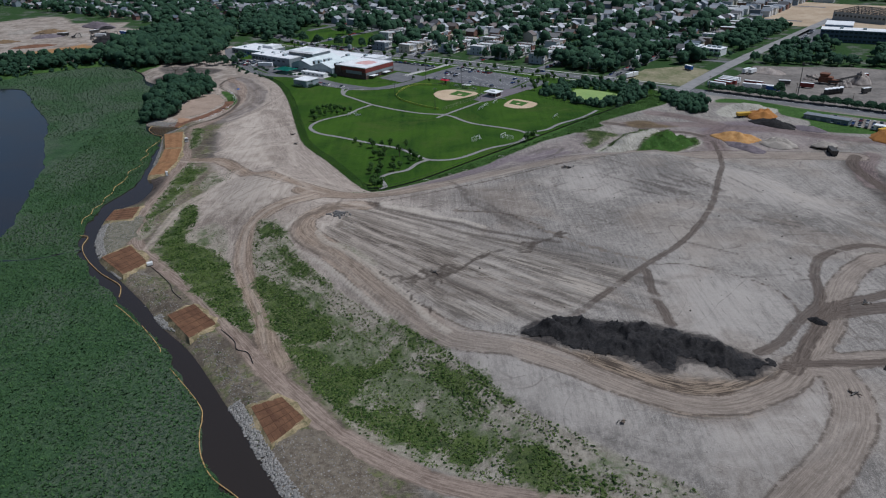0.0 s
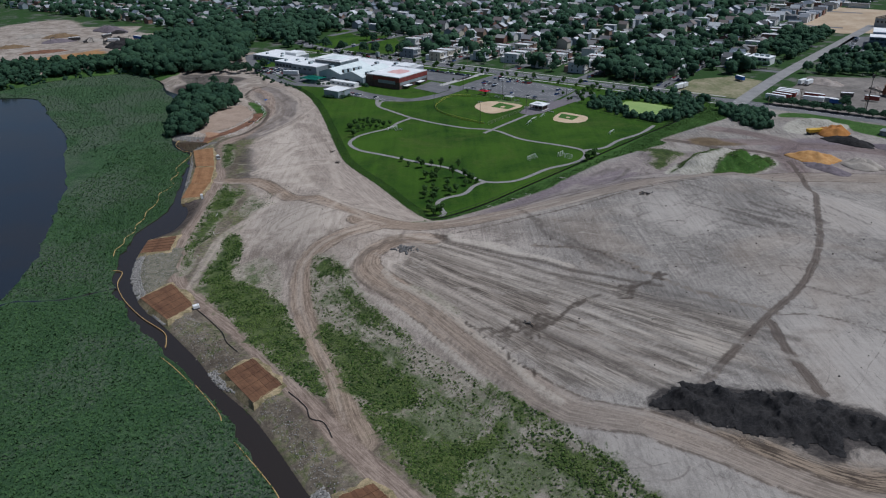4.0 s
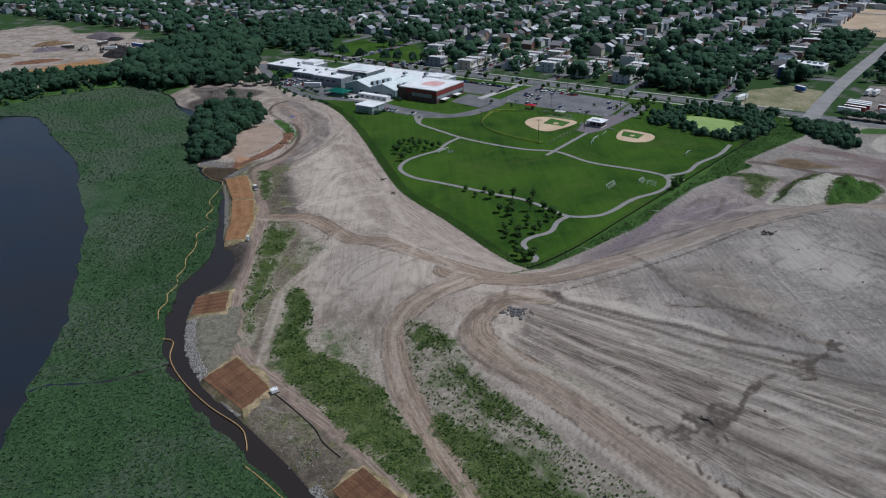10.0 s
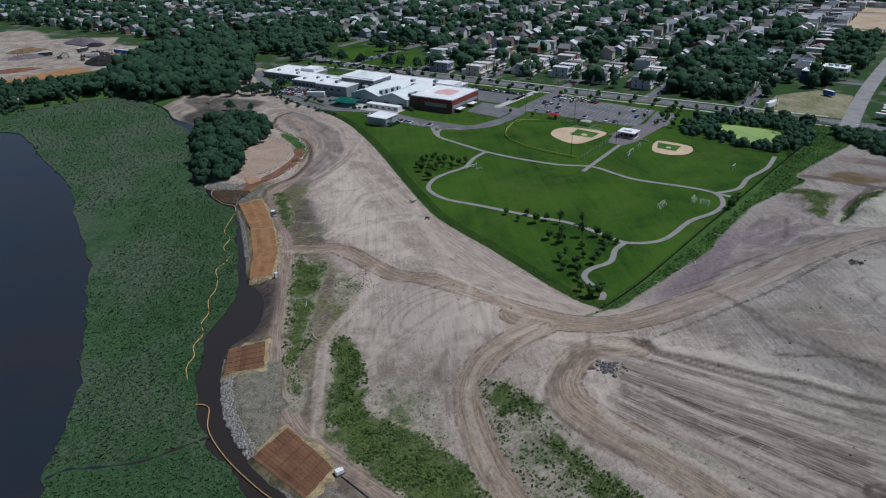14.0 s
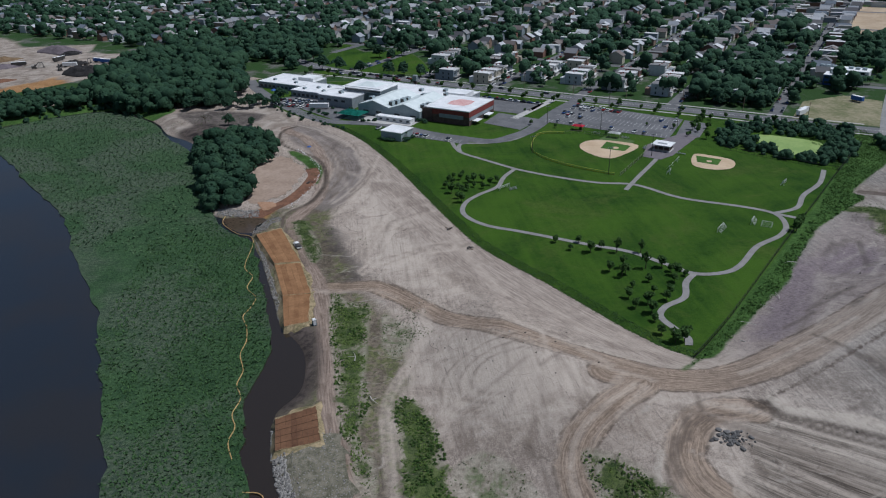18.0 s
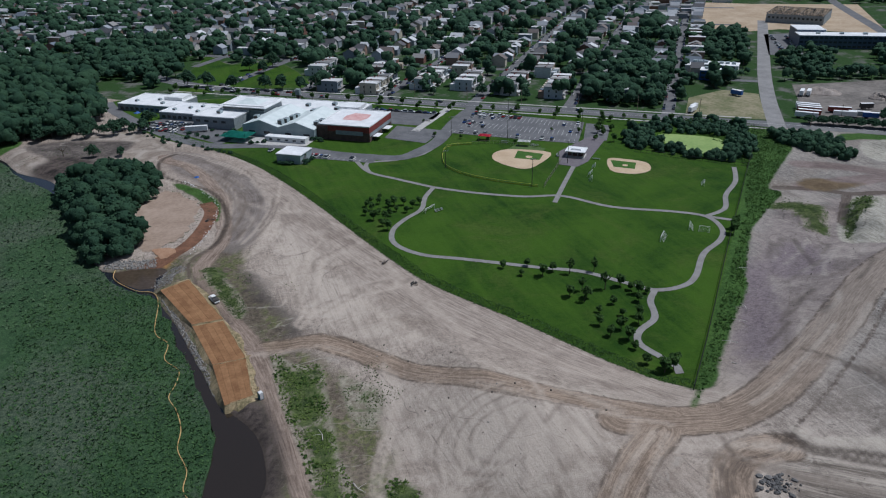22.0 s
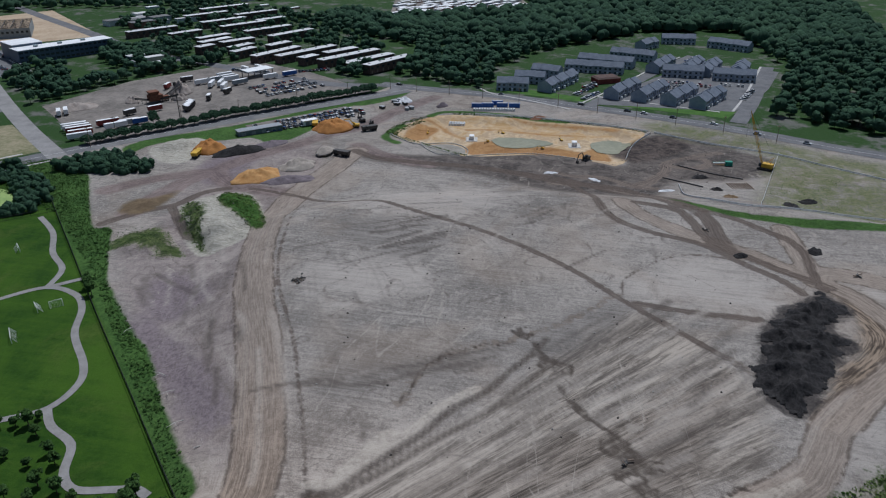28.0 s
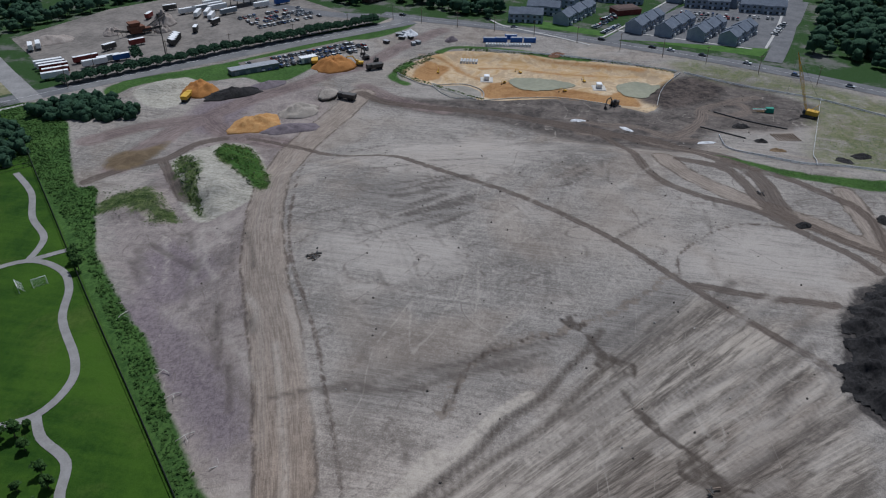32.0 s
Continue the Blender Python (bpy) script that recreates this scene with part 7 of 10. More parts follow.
at = np.column_stack([P, np.full(len(P), -3.2)])
size = np.column_stack([rng.uniform(0.85, 1.3, len(P)), rng.uniform(0.8, 1.25, len(P)), rng.uniform(0.85, 1.25, len(P))])
pitched = S[:, 3] < 0.8
for along in ("x", "y"):
    pick = pitched & ((S[:, 3] * 97 % 1 < 0.6) == (along == "x"))
    wv, wf = arrays(gable_wall(-5, -3.6, 5, 3.6, 0, 5.6, 2.6, along))
    h.add(wv, wf, at[pick], turn[pick], size[pick], 0)
    rv, rf = arrays(gable(-5, -3.6, 5, 3.6, 5.6, 2.6, 0.5, 0.15, along))
    h.add(rv, rf, at[pick], turn[pick], size[pick], 1)
wv, wf = arrays(box(-6, -3, 0, 6, 3, 7))
h.add(wv, wf, at[~pitched], turn[~pitched], size[~pitched], 0)
rv, rf = arrays(box(-6.2, -3.1, 7.05, 6.2, 3.1, 7.3))
h.add(rv, rf, at[~pitched], turn[~pitched], size[~pitched], 2)
wv, wf = arrays(box(-0.5, -0.06, 1.2, 0.5, 0.06, 2.6))
for dx, dz in ((-2.2, 0), (2.2, 0), (-2.2, 2.7), (2.2, 2.7)):
    for sy in (-1, 1):
        off = np.stack([dx * np.cos(turn) - sy * 3.65 * size[:, 1] * np.sin(turn), dx * np.sin(turn) + sy * 3.65 * size[:, 1] * np.cos(turn), np.full(len(turn), dz)], 1)
        near = np.hypot(*(P - TOWN).T) < 330
        h.add(wv, wf, (at + off)[near], turn[near], None, 3)
ev, ef = arrays(box(-4, -3, 0, 4, 3, 3.0))
sheds = rng.random(len(P)) < 0.4
back = at + np.stack([-np.cos(turn) * 14, -np.sin(turn) * 14, 0 * turn], 1)
h.add(ev, ef, back[sheds], turn[sheds], size[sheds] * 0.7, 2)
FAR_FLAT = house_paint("town_flat_roofs", ((0.3, 0.3, 0.3), (0.55, 0.55, 0.54), (0.16, 0.16, 0.16), (0.62, 0.62, 0.6)), True)
h.build("town_houses", [FAR_WALL, FAR_ROOF, FAR_FLAT, GLASS], "hundreds of small town houses with grey roofs among trees", "houses")

# cars along the streets
h = Heaps()
cv, cf = arrays(box(-2.2, -0.9, 0.2, 2.2, 0.9, 0.9, taper=0.1))
tv, tf = arrays(box(-1.5, -0.75, 0.9, 1.0, 0.75, 1.5, taper=0.15))
pts, ang = [], []
for u in STREETS:
    for v in np.arange(14, 640, 6.2):
        for side in (-1, 1):
            if rng.random() < 0.42 and (v > 110 or u > -240):
                pts.append((*uv(u + 0.02 * v + side * 3.0, v), -2.95))
                ang.append(math.radians(TOWN_TURN + 90))
pts, ang = np.array(pts), np.array(ang)
k = visible(pts[:, :2])
h.add(cv, cf, pts[k], ang[k], None, 0)
h.add(tv, tf, pts[k], ang[k], None, 1)
STREET_PAINT = house_paint("street_car_paint", ((0.7, 0.7, 0.7), (0.03, 0.03, 0.03), (0.3, 0.3, 0.31), (0.12, 0.12, 0.13), (0.05, 0.08, 0.2), (0.65, 0.65, 0.63), (0.3, 0.03, 0.03)), True)
h.build("street_cars", [STREET_PAINT, GLASS], "many small parked cars along the side streets", "cars")
# ---- woods and town trees, uncounted ----
rng = np.random.default_rng(33)
def leafy_crown(seed, lobes, clumps, radius, top, low, size):
    """A crown of a few uneven leafy lobes, open below, with small clumps standing out of them."""
    r = np.random.default_rng(seed)
    verts, faces, n = [], [], 0
    for k in range(lobes):
        bm = bmesh.new()
        bmesh.ops.create_icosphere(bm, subdivisions=2, radius=1.0)
        bmesh.ops.delete(bm, geom=[v for v in bm.verts if v.co.z < -0.6], context="VERTS")
        v, f = arrays(bm)
        swell = np.array([1 + 0.42 * noise.fractal(Vector(p) * 1.7 + Vector((seed, 3.0 * k, 0)), 1.0, 2.0, 3) for p in v])
        wide, share = radius * (r.uniform(0.55, 0.8) if lobes > 1 else 0.95), r.uniform(0.5, 0.72) if lobes > 1 else 0.95
        a, d = 6.283 * (k + r.uniform(0, 0.6)) / lobes, radius * (r.uniform(0.25, 0.5) if lobes > 1 else 0.0)
        high = (top - low) * share
        mid = low + high * 0.42 + (top - low - high) * (k == 0 or r.random() < 0.4) * r.uniform(0.6, 1.0)
        v = v * swell[:, None] * (wide, wide, high * 0.55) + (d * math.cos(a), d * math.sin(a), mid)
        verts.append(v)
        faces.append(f + n)
        n += len(v)
    body = np.concatenate(verts)
    octa = np.array([(1, 0, 0), (-1, 0, 0), (0, 1, 0), (0, -1, 0), (0, 0, 0.8), (0, 0, -0.8)], float)
    tri = np.array([(0, 2, 4), (2, 1, 4), (1, 3, 4), (3, 0, 4), (2, 0, 5), (1, 2, 5), (3, 1, 5), (0, 3, 5)])
    for k in range(clumps):
        p = body[r.integers(len(body))] + r.normal(0, 0.25 * size, 3)
        a = r.uniform(0, 6.3)
        o = octa * r.uniform(0.6, 1.3, (6, 1)) * size * r.uniform(0.6, 1.3)
        verts.append(np.stack([o[:, 0] * math.cos(a) - o[:, 1] * math.sin(a), o[:, 0] * math.sin(a) + o[:, 1] * math.cos(a), o[:, 2]], 1) + p)
        faces.append(tri + n)
        n += 6
    return np.concatenate(verts), np.concatenate(faces)


FULL = [leafy_crown(s, 2, 8, 4.8, 10.8, 1.4, 1.2) for s in range(5)]
THIN = [leafy_crown(s + 7, 1, 1, 5.0, 10.6, 1.0, 1.6) for s in range(5)]
FINE = [leafy_crown(s + 13, 4, 46, 4.8, 11.5, 1.6, 0.8) for s in range(5)]
LOW = [leafy_crown(s + 21, 3, 34, 4.8, 9.0, -0.4, 0.8) for s in range(5)]
STEM = arrays(tube([(0, 0, -0.5), (0, 0, 5)], 0.28, 4, end=0.15))


def woods(name, places, label, low=0.75, high=1.25, near=True, leaf=None, category="trees", tall=1.0):
    h = Heaps()
    n = len(places)
    kind = rng.integers(5, size=n)
    s = rng.uniform(low, high, n)
    z = ground_height(places[:, 0], places[:, 1])
    at = np.column_stack([places, z - 0.1])
    size = np.column_stack([s * rng.uniform(0.85, 1.15, n), s * rng.uniform(0.85, 1.15, n), s * rng.uniform(0.8, 1.15, n) * tall])
    turn = rng.uniform(0, 2 * np.pi, n)
    for k in range(5):
        m = kind == k
        if m.any():
            h.add(*(FINE if near == "fine" else LOW if near == "low" else FULL if near else THIN)[k], at[m], turn[m], size[m], 0)
    h.add(*STEM, at, turn, size, 1)
    return h.build(name, [leaf or LEAF, BARK], label, category, soft=True)


def avoid(p, lines, gap):
    keep = np.ones(len(p), bool)
    for line in lines:
        keep &= line_distance(p[:, 0], p[:, 1], np.asarray(line, float)) > gap
    return p[keep]


SHORE_WOOD = [(-217, 558), (-212, 576), (-203, 582), (-192, 579), (-181, 570), (-171, 559), (-171, 548), (-178, 538), (-178, 501), (-178, 482), (-184, 474), (-193, 473), (-200, 488), (-207, 518)]
woods("shore_wood", scatter(rng, SHORE_WOOD, 4.4), "dense dark trees on the point by the creek", 0.4, 1.1, "fine", leaf=LEAF_DARK)
FAR_WOOD = [(-425, 606), (-384, 619), (-350, 662), (-302, 688), (-262, 654), (-215, 668), (-205, 700), (-212, 760), (-222, 830), (-292, 895), (-326, 850), (-332, 790), (-395, 735), (-470, 660)]
p = scatter(rng, FAR_WOOD, 6.0)
low = (p[:, 0] < -322) & (p[:, 1] < 725 + 0.2 * (p[:, 0] + 322))
p = p[low | (p[:, 0] > -322 - 0.12 * (p[:, 1] - 700))]
low = p[:, 0] < -318
woods("far_wood", p[~low], "dense dark wood behind the reed bed", 0.5, 1.55, leaf=LEAF_DARK)
woods("far_wood", p[low], "lower dark trees between the lake and the far works", 0.45, 1.0, leaf=LEAF_DARK)
woods("creek_wood", scatter(rng, [(-900, 572), (-460, 594), (-392, 612), (-400, 650), (-480, 680), (-900, 720)], 8.0), "belt of dark trees along the lake", 0.8, 1.3, near=False, leaf=LEAF_DARK)
POND_WOOD = [(72, 516), (80, 532), (92, 548), (120, 556), (148, 546), (160, 527), (152, 509), (128, 483), (114, 476), (94, 492)]
p = scatter(rng, POND_WOOD, 4.6)
p = p[area_distance(p[:, 0], p[:, 1], ring(POND)) < -2.5]
woods("pond_wood", p, "ring of dark trees round the pond", 0.35, 0.68, "low", leaf=LEAF)
woods("site_thicket", scatter(rng, [(160, 508), (172, 508), (182, 494), (182, 477), (177, 460), (168, 456), (160, 470), (156, 488)], 4.2), "thicket of dark trees beside the works", 0.4, 0.78, "low", leaf=LEAF)
# trees between the houses
p = scatter(rng, [uv(-900, 16), uv(180, 16), uv(185, 720), uv(-1100, 720)], 8.8)
p = p[visible(p)]
for r in FREE + OPEN_LOTS:
    p = p[area_distance(p[:, 0], p[:, 1], np.array(r, float)) < -2]
p = avoid(p, [[uv(u, 0), uv(u + 15, 740)] for u in STREETS], 5.0)
p = avoid(p, [[uv(-620, v), uv(190, v)] for v in (116, 250, 384, 518, 652)], 5.0)
u_, v_ = (p - TOWN) @ U_AXIS, (p - TOWN) @ V_AXIS
# leave the houses and the open front strip of the rows
clear = np.ones(len(p), bool)
for i in range(0, len(HOUSES), 60):
    clear &= (np.hypot(p[:, None, 0] - HOUSES[None, i:i + 60, 0], p[:, None, 1] - HOUSES[None, i:i + 60, 1]) > 6.6).all(1)
clear &= ~((v_ < 84) & (u_ > -125) & (u_ < 62) & (rng.random(len(p)) < 0.72))
thick = np.array([noise.fractal((x * 0.016, y * 0.016, 2.0), 1.0, 2.0, 3) for x, y in p])
clear &= rng.random(len(p)) < np.clip(0.66 + 1.1 * thick, 0.2, 1.0)
clear &= ~((v_ < 26) & (u_ > 60))
p, v_ = p[clear], v_[clear]
woods("town_trees", p[v_ < 300], "broad dark green trees between town houses", 0.55, 1.45)
woods("distant_town_trees", p[v_ >= 300], "dark green trees among the distant houses", 0.7, 1.35, near=False)
# groves that close up between the houses
for r in ([(139, 700), (167, 739), (203, 735), (211, 706), (191, 658), (167, 627), (149, 590), (124, 586), (115, 601), (107, 622), (123, 641)], [(-258, 1030), (-194, 995), (-146, 941), (-146, 885), (-165, 800), (-176, 778), (-214, 830)], [(-108, 914), (-70, 954), (-61, 880), (-88, 870)]):
    q = scatter(rng, r, 9.0)
    keep = np.ones(len(q), bool)
    for i in range(0, len(HOUSES), 60):
        keep &= (np.hypot(q[:, None, 0] - HOUSES[None, i:i + 60, 0], q[:, None, 1] - HOUSES[None, i:i + 60, 1]) > 6.0).all(1)
    q = avoid(q[keep], [[uv(u, 0), uv(u + 15, 740)] for u in STREETS], 5.0)
    woods("town_grove", q, "grove of tall dark trees between the houses", 0.8, 1.35, leaf=LEAF)
# single trees that stand out
BROAD = tree_model(41, 11, 5.2, "broad old tree on the school lawn", name="broad_tree", clumps=420, size=0.85, low=0.3, group="broad trees")
for x, y, s in ((-118, 752, 1.0), (-96, 742, 1.05), (-84, 736, 1.1), (-72, 727, 1.0), (-136, 768, 1.1), (-60, 724, 1.2), (-52, 730, 1.1), (240, 503, 0.85), (-150, 775, 1.2), (-100, 815, 1.1), (-80, 822, 1.2), (-90, 800, 1.0)):
    plant(BROAD, x, y, rng.uniform(0, 6), s)
for x, y in uv(-36, 24), uv(-2, 28), uv(30, 24), uv(-70, 30), uv(78, 30), uv(92, 22), uv(104, 28), uv(116, 22), uv(-100, 40):
    plant(BROAD, x, y, rng.uniform(0, 6), rng.uniform(0.55, 0.85))
DEAD = thing("bare_tree", (-221, 624, -3.4), "dead bare tree on the muddy bank", "tree")
part("trunk", trunk_shape(rng, 8, 0.25, 7, 0.4), BARK, DEAD)
for k in range(16):
    plant(BROAD, -240 + 4.2 * k + rng.uniform(-3, 3), 664 + rng.uniform(-9, 9), rng.uniform(0, 6), rng.uniform(0.55, 0.95))
for x, y in ((-171, 548), (-173, 537), (-176, 560), (-190, 612), (-205, 616)):
    plant(BROAD, x, y, rng.uniform(0, 6), rng.uniform(0.5, 0.75))
# clipped row along the yard
CLIPPED = tree_model(43, 7.4, 6.0, "round clipped dark street tree in a row", name="row_tree", clumps=240, size=0.75, low=0.12, leaf=LEAF_DARK, lobes=[(0, 0, 0.6, 0.5)] * 7, group="row of street trees")
for k in range(29):
    s = k / 28
    plant(CLIPPED, 198 + s * 150 + rng.uniform(-0.6, 0.6), 517 - s * 116 + rng.uniform(-0.6, 0.6), rng.uniform(0, 6), rng.uniform(1.08, 1.35))
# east woods
EAST_WOOD = [(402, 402), (378, 322), (440, 330), (520, 300), (640, 210), (650, 120), (470, 104), (345, 136), (300, 60), (360, -160), (1100, -300), (1250, 420), (700, 480), (560, 450), (480, 400)]
p = avoid(scatter(rng, EAST_WOOD, 8.0), [EAST_AVENUE], 16)
p = p[(p[:, 0] < 1020) & (p[:, 1] > 60 - 0.1 * p[:, 0])]
lots_free = [[(640, 470), (760, 330), (900, 380), (800, 520)]]
for r in lots_free:
    p = p[area_distance(p[:, 0], p[:, 1], np.array(r, float)) < -4]
near_ = p[:, 0] < 560
woods("east_wood", p[near_], "dense green wood behind the apartments", 0.7, 1.15, leaf=LEAF)
far_ = p[~near_]
woods("distant_east_wood", far_[rng.random(len(far_)) < 0.82], "distant dense green wood", 0.9, 1.4, near=False)
woods("field_wood", scatter(rng, [(520, 432), (560, 482), (640, 560), (705, 545), (652, 482), (636, 466), (652, 400), (600, 402)], 9.0), "dense green wood beyond the barracks", 0.6, 1.1, near=False)
# belts north of the yard and among the barracks
belts = [[(244, 610), (268, 606), (330, 590), (430, 540), (440, 552), (330, 610), (262, 628)], 
         [(395, 640), (430, 660), (470, 640), (430, 590), (400, 600)], [(298, 753), (366, 806), (386, 790), (339, 712), (284, 655), (270, 668), (277, 691), (258, 704)], [(235, 648), (237, 624), (212, 600), (190, 598), (211, 629)], [(323, 686), (372, 706), (366, 665), (312, 618), (290, 626), (296, 652)], [(408, 669), (448, 668), (436, 633), (388, 598), (364, 596), (380, 640)], [(236, 745), (256, 735), (203, 655), (160, 612), (150, 632)], [(380, 425), (420, 410), (425, 430), (392, 450)]]
for r in belts:
    q = avoid(scatter(rng, r, 7.5), [[(182, 510), (236, 586), (292, 663), (355, 751), (450, 850)]], 9)
    for lot in OPEN_LOTS:
        q = q[area_distance(q[:, 0], q[:, 1], np.array(lot, float)) < -3]
    woods("tree_belt", q, "belt of mixed green trees beside the yards", 0.6, 1.0)
p = scatter(rng, [(390, 430), (440, 405), (640, 540), (740, 760), (560, 760), (440, 600)], 9.5)
BLOCKS = [[(x + 8 * 0.5 * math.sin(math.radians(-a)) * -1, y + 4), (x + q * math.cos(math.radians(a)), y + 4 + q * math.sin(math.radians(a)))] for x, y, a, q in BARRACK_PLAN]
p = avoid(p, BLOCKS, 10.5)
woods("barracks_trees", p[rng.random(len(p)) < 0.7], "scattered green trees among the barracks", 0.5, 0.95)
p = scatter(rng, [(650, 900), (700, 760), (800, 640), (1100, 500), (1250, 900), (900, 1250), (560, 1000)], 12)
woods("distant_trees", p[rng.random(len(p)) < 0.7], "distant trees beyond the barracks", 0.7, 1.2, near=False)
# ---- yards, barracks, offices and apartments to the east ----
rng = np.random.default_rng(52)
GRAVEL_YARD = [(196, 514), (215, 540), (262, 600), (337, 585), (423, 531), (395, 470), (350, 402)]
area("gravel_yard", GRAVEL_YARD, GRAVEL, 0.1, "pale dusty gravel yard", "yard", False)
area("truck_lot", [(143, 562), (172, 598), (207, 607), (222, 588), (182, 534)], plain("dry_grass_lot", (0.11, 0.125, 0.05), (0.3, 0.26, 0.17), 0.06, 0.95), 0.1, "dry grass and dirt lot", "yard", False)
ribbon("yard_road", [(192, 510), (240, 472), (290, 432), (340, 393), (366, 388)], 3.6, plain("dusty_asphalt", (0.13, 0.13, 0.13), (0.21, 0.205, 0.2), 0.1, 0.9), 0.13, 3, "dusty grey road along the row of trees")
area("car_lot", [(236, 434), (250, 448), (308, 406), (298, 388)], GRAVEL, 0.13, "narrow dusty lot of parked cars", "parking lot", False)
for k in range(20):
    for row in range(3):
        if rng.random() < 0.85:
            park(249 + 2.9 * k - 3.6 * row, 441 - 2.25 * k - 5.6 * row, 52 + rng.uniform(-4, 4), None, 0.15)
for row in range(4):
    for k in range(14):
        if rng.random() < 0.8:
            park(318 + 2.7 * k + 5.2 * row, 466 - 2.0 * k + 8.0 * row - (3 if row > 1 else 0), 50 + rng.uniform(-4, 4), None, 0.12)
for at, turn, m, length, lab in (((222, 544), -45, WHITE_PAINT, 14, ""), ((219, 540), -45, WHITE_PAINT, 14, ""), ((216, 536), -45, BRICK, 14, "rust-red box trailer in the yard"), ((211, 531), -45, BRICK, 13, "rust-red box trailer in the yard"),
                                 ((205, 527), -45, WHITE_PAINT, 13, ""), ((245, 573), 40, WHITE_PAINT, 9, ""), ((249, 571), 40, WHITE_PAINT, 9, ""), ((228, 520), -38, WHITE_PAINT, 13, ""), ((236, 517), -40, STONE_BAND, 12, "grey box trailer beside a tree"),
                                 ((233, 529), -38, BRICK, 13, "faded red bus-length trailer"), ((330, 505), 15, WHITE_PAINT, 12, ""), ((338, 512), 15, WHITE_PAINT, 12, ""), ((334, 517), 15, WHITE_PAINT, 12, ""), ((344, 500), -30, STONE_BAND, 12, "grey box trailer by the shelter"), ((240, 512), -40, BLUE_PAINT, 9, "dark blue flat trailer"),
                                 ((151, 566), 30, WHITE_PAINT, 8, ""), ((155, 570), 30, WHITE_PAINT, 8, ""), ((205, 590), -70, BLUE_PAINT, 8, "dark blue trailer beside the road")):
    truck_trailer(at, turn, m, length, lab or "white box semi-trailer parked in the yard")
for k in range(5):
    truck_trailer((272 + 3.2 * k, 500 + 1.0 * k), 60, DARK_STEEL, 6, "dark skip trailer in the yard")
for at, turn, m, length, lab in (((352, 512), -35, WHITE_PAINT, 13, ""), ((356, 517), -35, WHITE_PAINT, 13, ""), ((347, 522), -35, STONE_BAND, 12, "grey box trailer among other trailers"), ((362, 522), -35, WHITE_PAINT, 12, ""), ((339, 527), -35, WHITE_PAINT, 12, ""), ((384, 516), 55, WHITE_PAINT, 10, ""),
                                 ((391, 508), 55, WHITE_PAINT, 10, ""), ((365, 486), -38, WHITE_PAINT, 11, ""), ((377, 476), -38, BLUE_PAINT, 11, "blue box trailer behind parked cars"), ((300, 500), 20, DARK_STEEL, 7, "dark skip trailer in the yard"), ((318, 496), -10, DARK_STEEL, 7, "dark skip trailer in the yard"),
                                 ((268, 520), -35, BRICK, 9, "rust-red skip trailer beside gravel"), ((256, 530), -20, DARK_STEEL, 8, "dark flat trailer beside gravel"), ((322, 545), 10, BRICK, 8, "rust-red plant trailer at the crusher"), ((344, 543), -40, DARK_STEEL, 9, "dark machine trailer at the yard edge")):
    truck_trailer(at, turn, m, length, lab or "white box semi-trailer parked in the yard")
for k in range(24):
    park(384 - 2.9 * k * 0.2 + 2.4 * k * 0.3, 498 + 2.6 * (k % 12), -35 + rng.uniform(-5, 5), None, 0.12) if k < 12 else park(402 - 2.8 * (k - 12) * 0.5, 455 + 2.4 * (k - 12), 55 + rng.uniform(-5, 5), None, 0.12)
shelter = thing("yard_shelter", (372, 500, -3.0), "open steel yard shelter with a white roof", "shelter", turn=-35)
part("roof", box(-11, -6, 5.0, 11, 6, 5.5), WHITE_ROOF, shelter)
for x in (-10, 0, 10):
    for y in (-5, 5):
        part("column", box(x - 0.2, y - 0.2, 0, x + 0.2, y + 0.2, 5), DARK_STEEL, shelter)

CRUSHED = plain("crushed_stone", (0.26, 0.22, 0.19), (0.4, 0.35, 0.31), 0.3, 0.95, bump=0.1)
ORANGE_SAND = plain("orange_sand", (0.3, 0.125, 0.032), (0.43, 0.2, 0.058), 0.25, 0.95, bump=0.08)
YELLOW_SAND = plain("yellow_sand", (0.36, 0.175, 0.055), (0.52, 0.31, 0.125), 0.35, 0.95, bump=0.08)
BLACK_SOIL = plain("black_soil", (0.007, 0.007, 0.008), (0.038, 0.035, 0.034), 0.2, 0.95, bump=0.25)
GREY_SLAG = plain("mauve_grey_stone", (0.11, 0.09, 0.1), (0.19, 0.16, 0.17), 0.3, 0.95, bump=0.08)
BROWN_SOIL = plain("brown_soil", (0.12, 0.08, 0.045), (0.22, 0.15, 0.085), 0.25, 0.95, bump=0.1)
GREY_SOIL = plain("grey_bare_soil", (0.24, 0.21, 0.18), (0.38, 0.34, 0.29), 0.2, 0.95, bump=0.1)


def heap(at, radius, high, material, label, stretch=(1, 1), turn=0.0, detail=4, rough=0.3, name="soil_heap", sharp=1.0):
    z = float(ground_height(*np.array(at)[:, None])[0])
    return solo(name, lump(rng, radius, high * 1.35, detail, rough, stretch, sharp=sharp), material, label, "heap", "heaps", at=(*at, z - 0.1), turn=turn, soft=True)


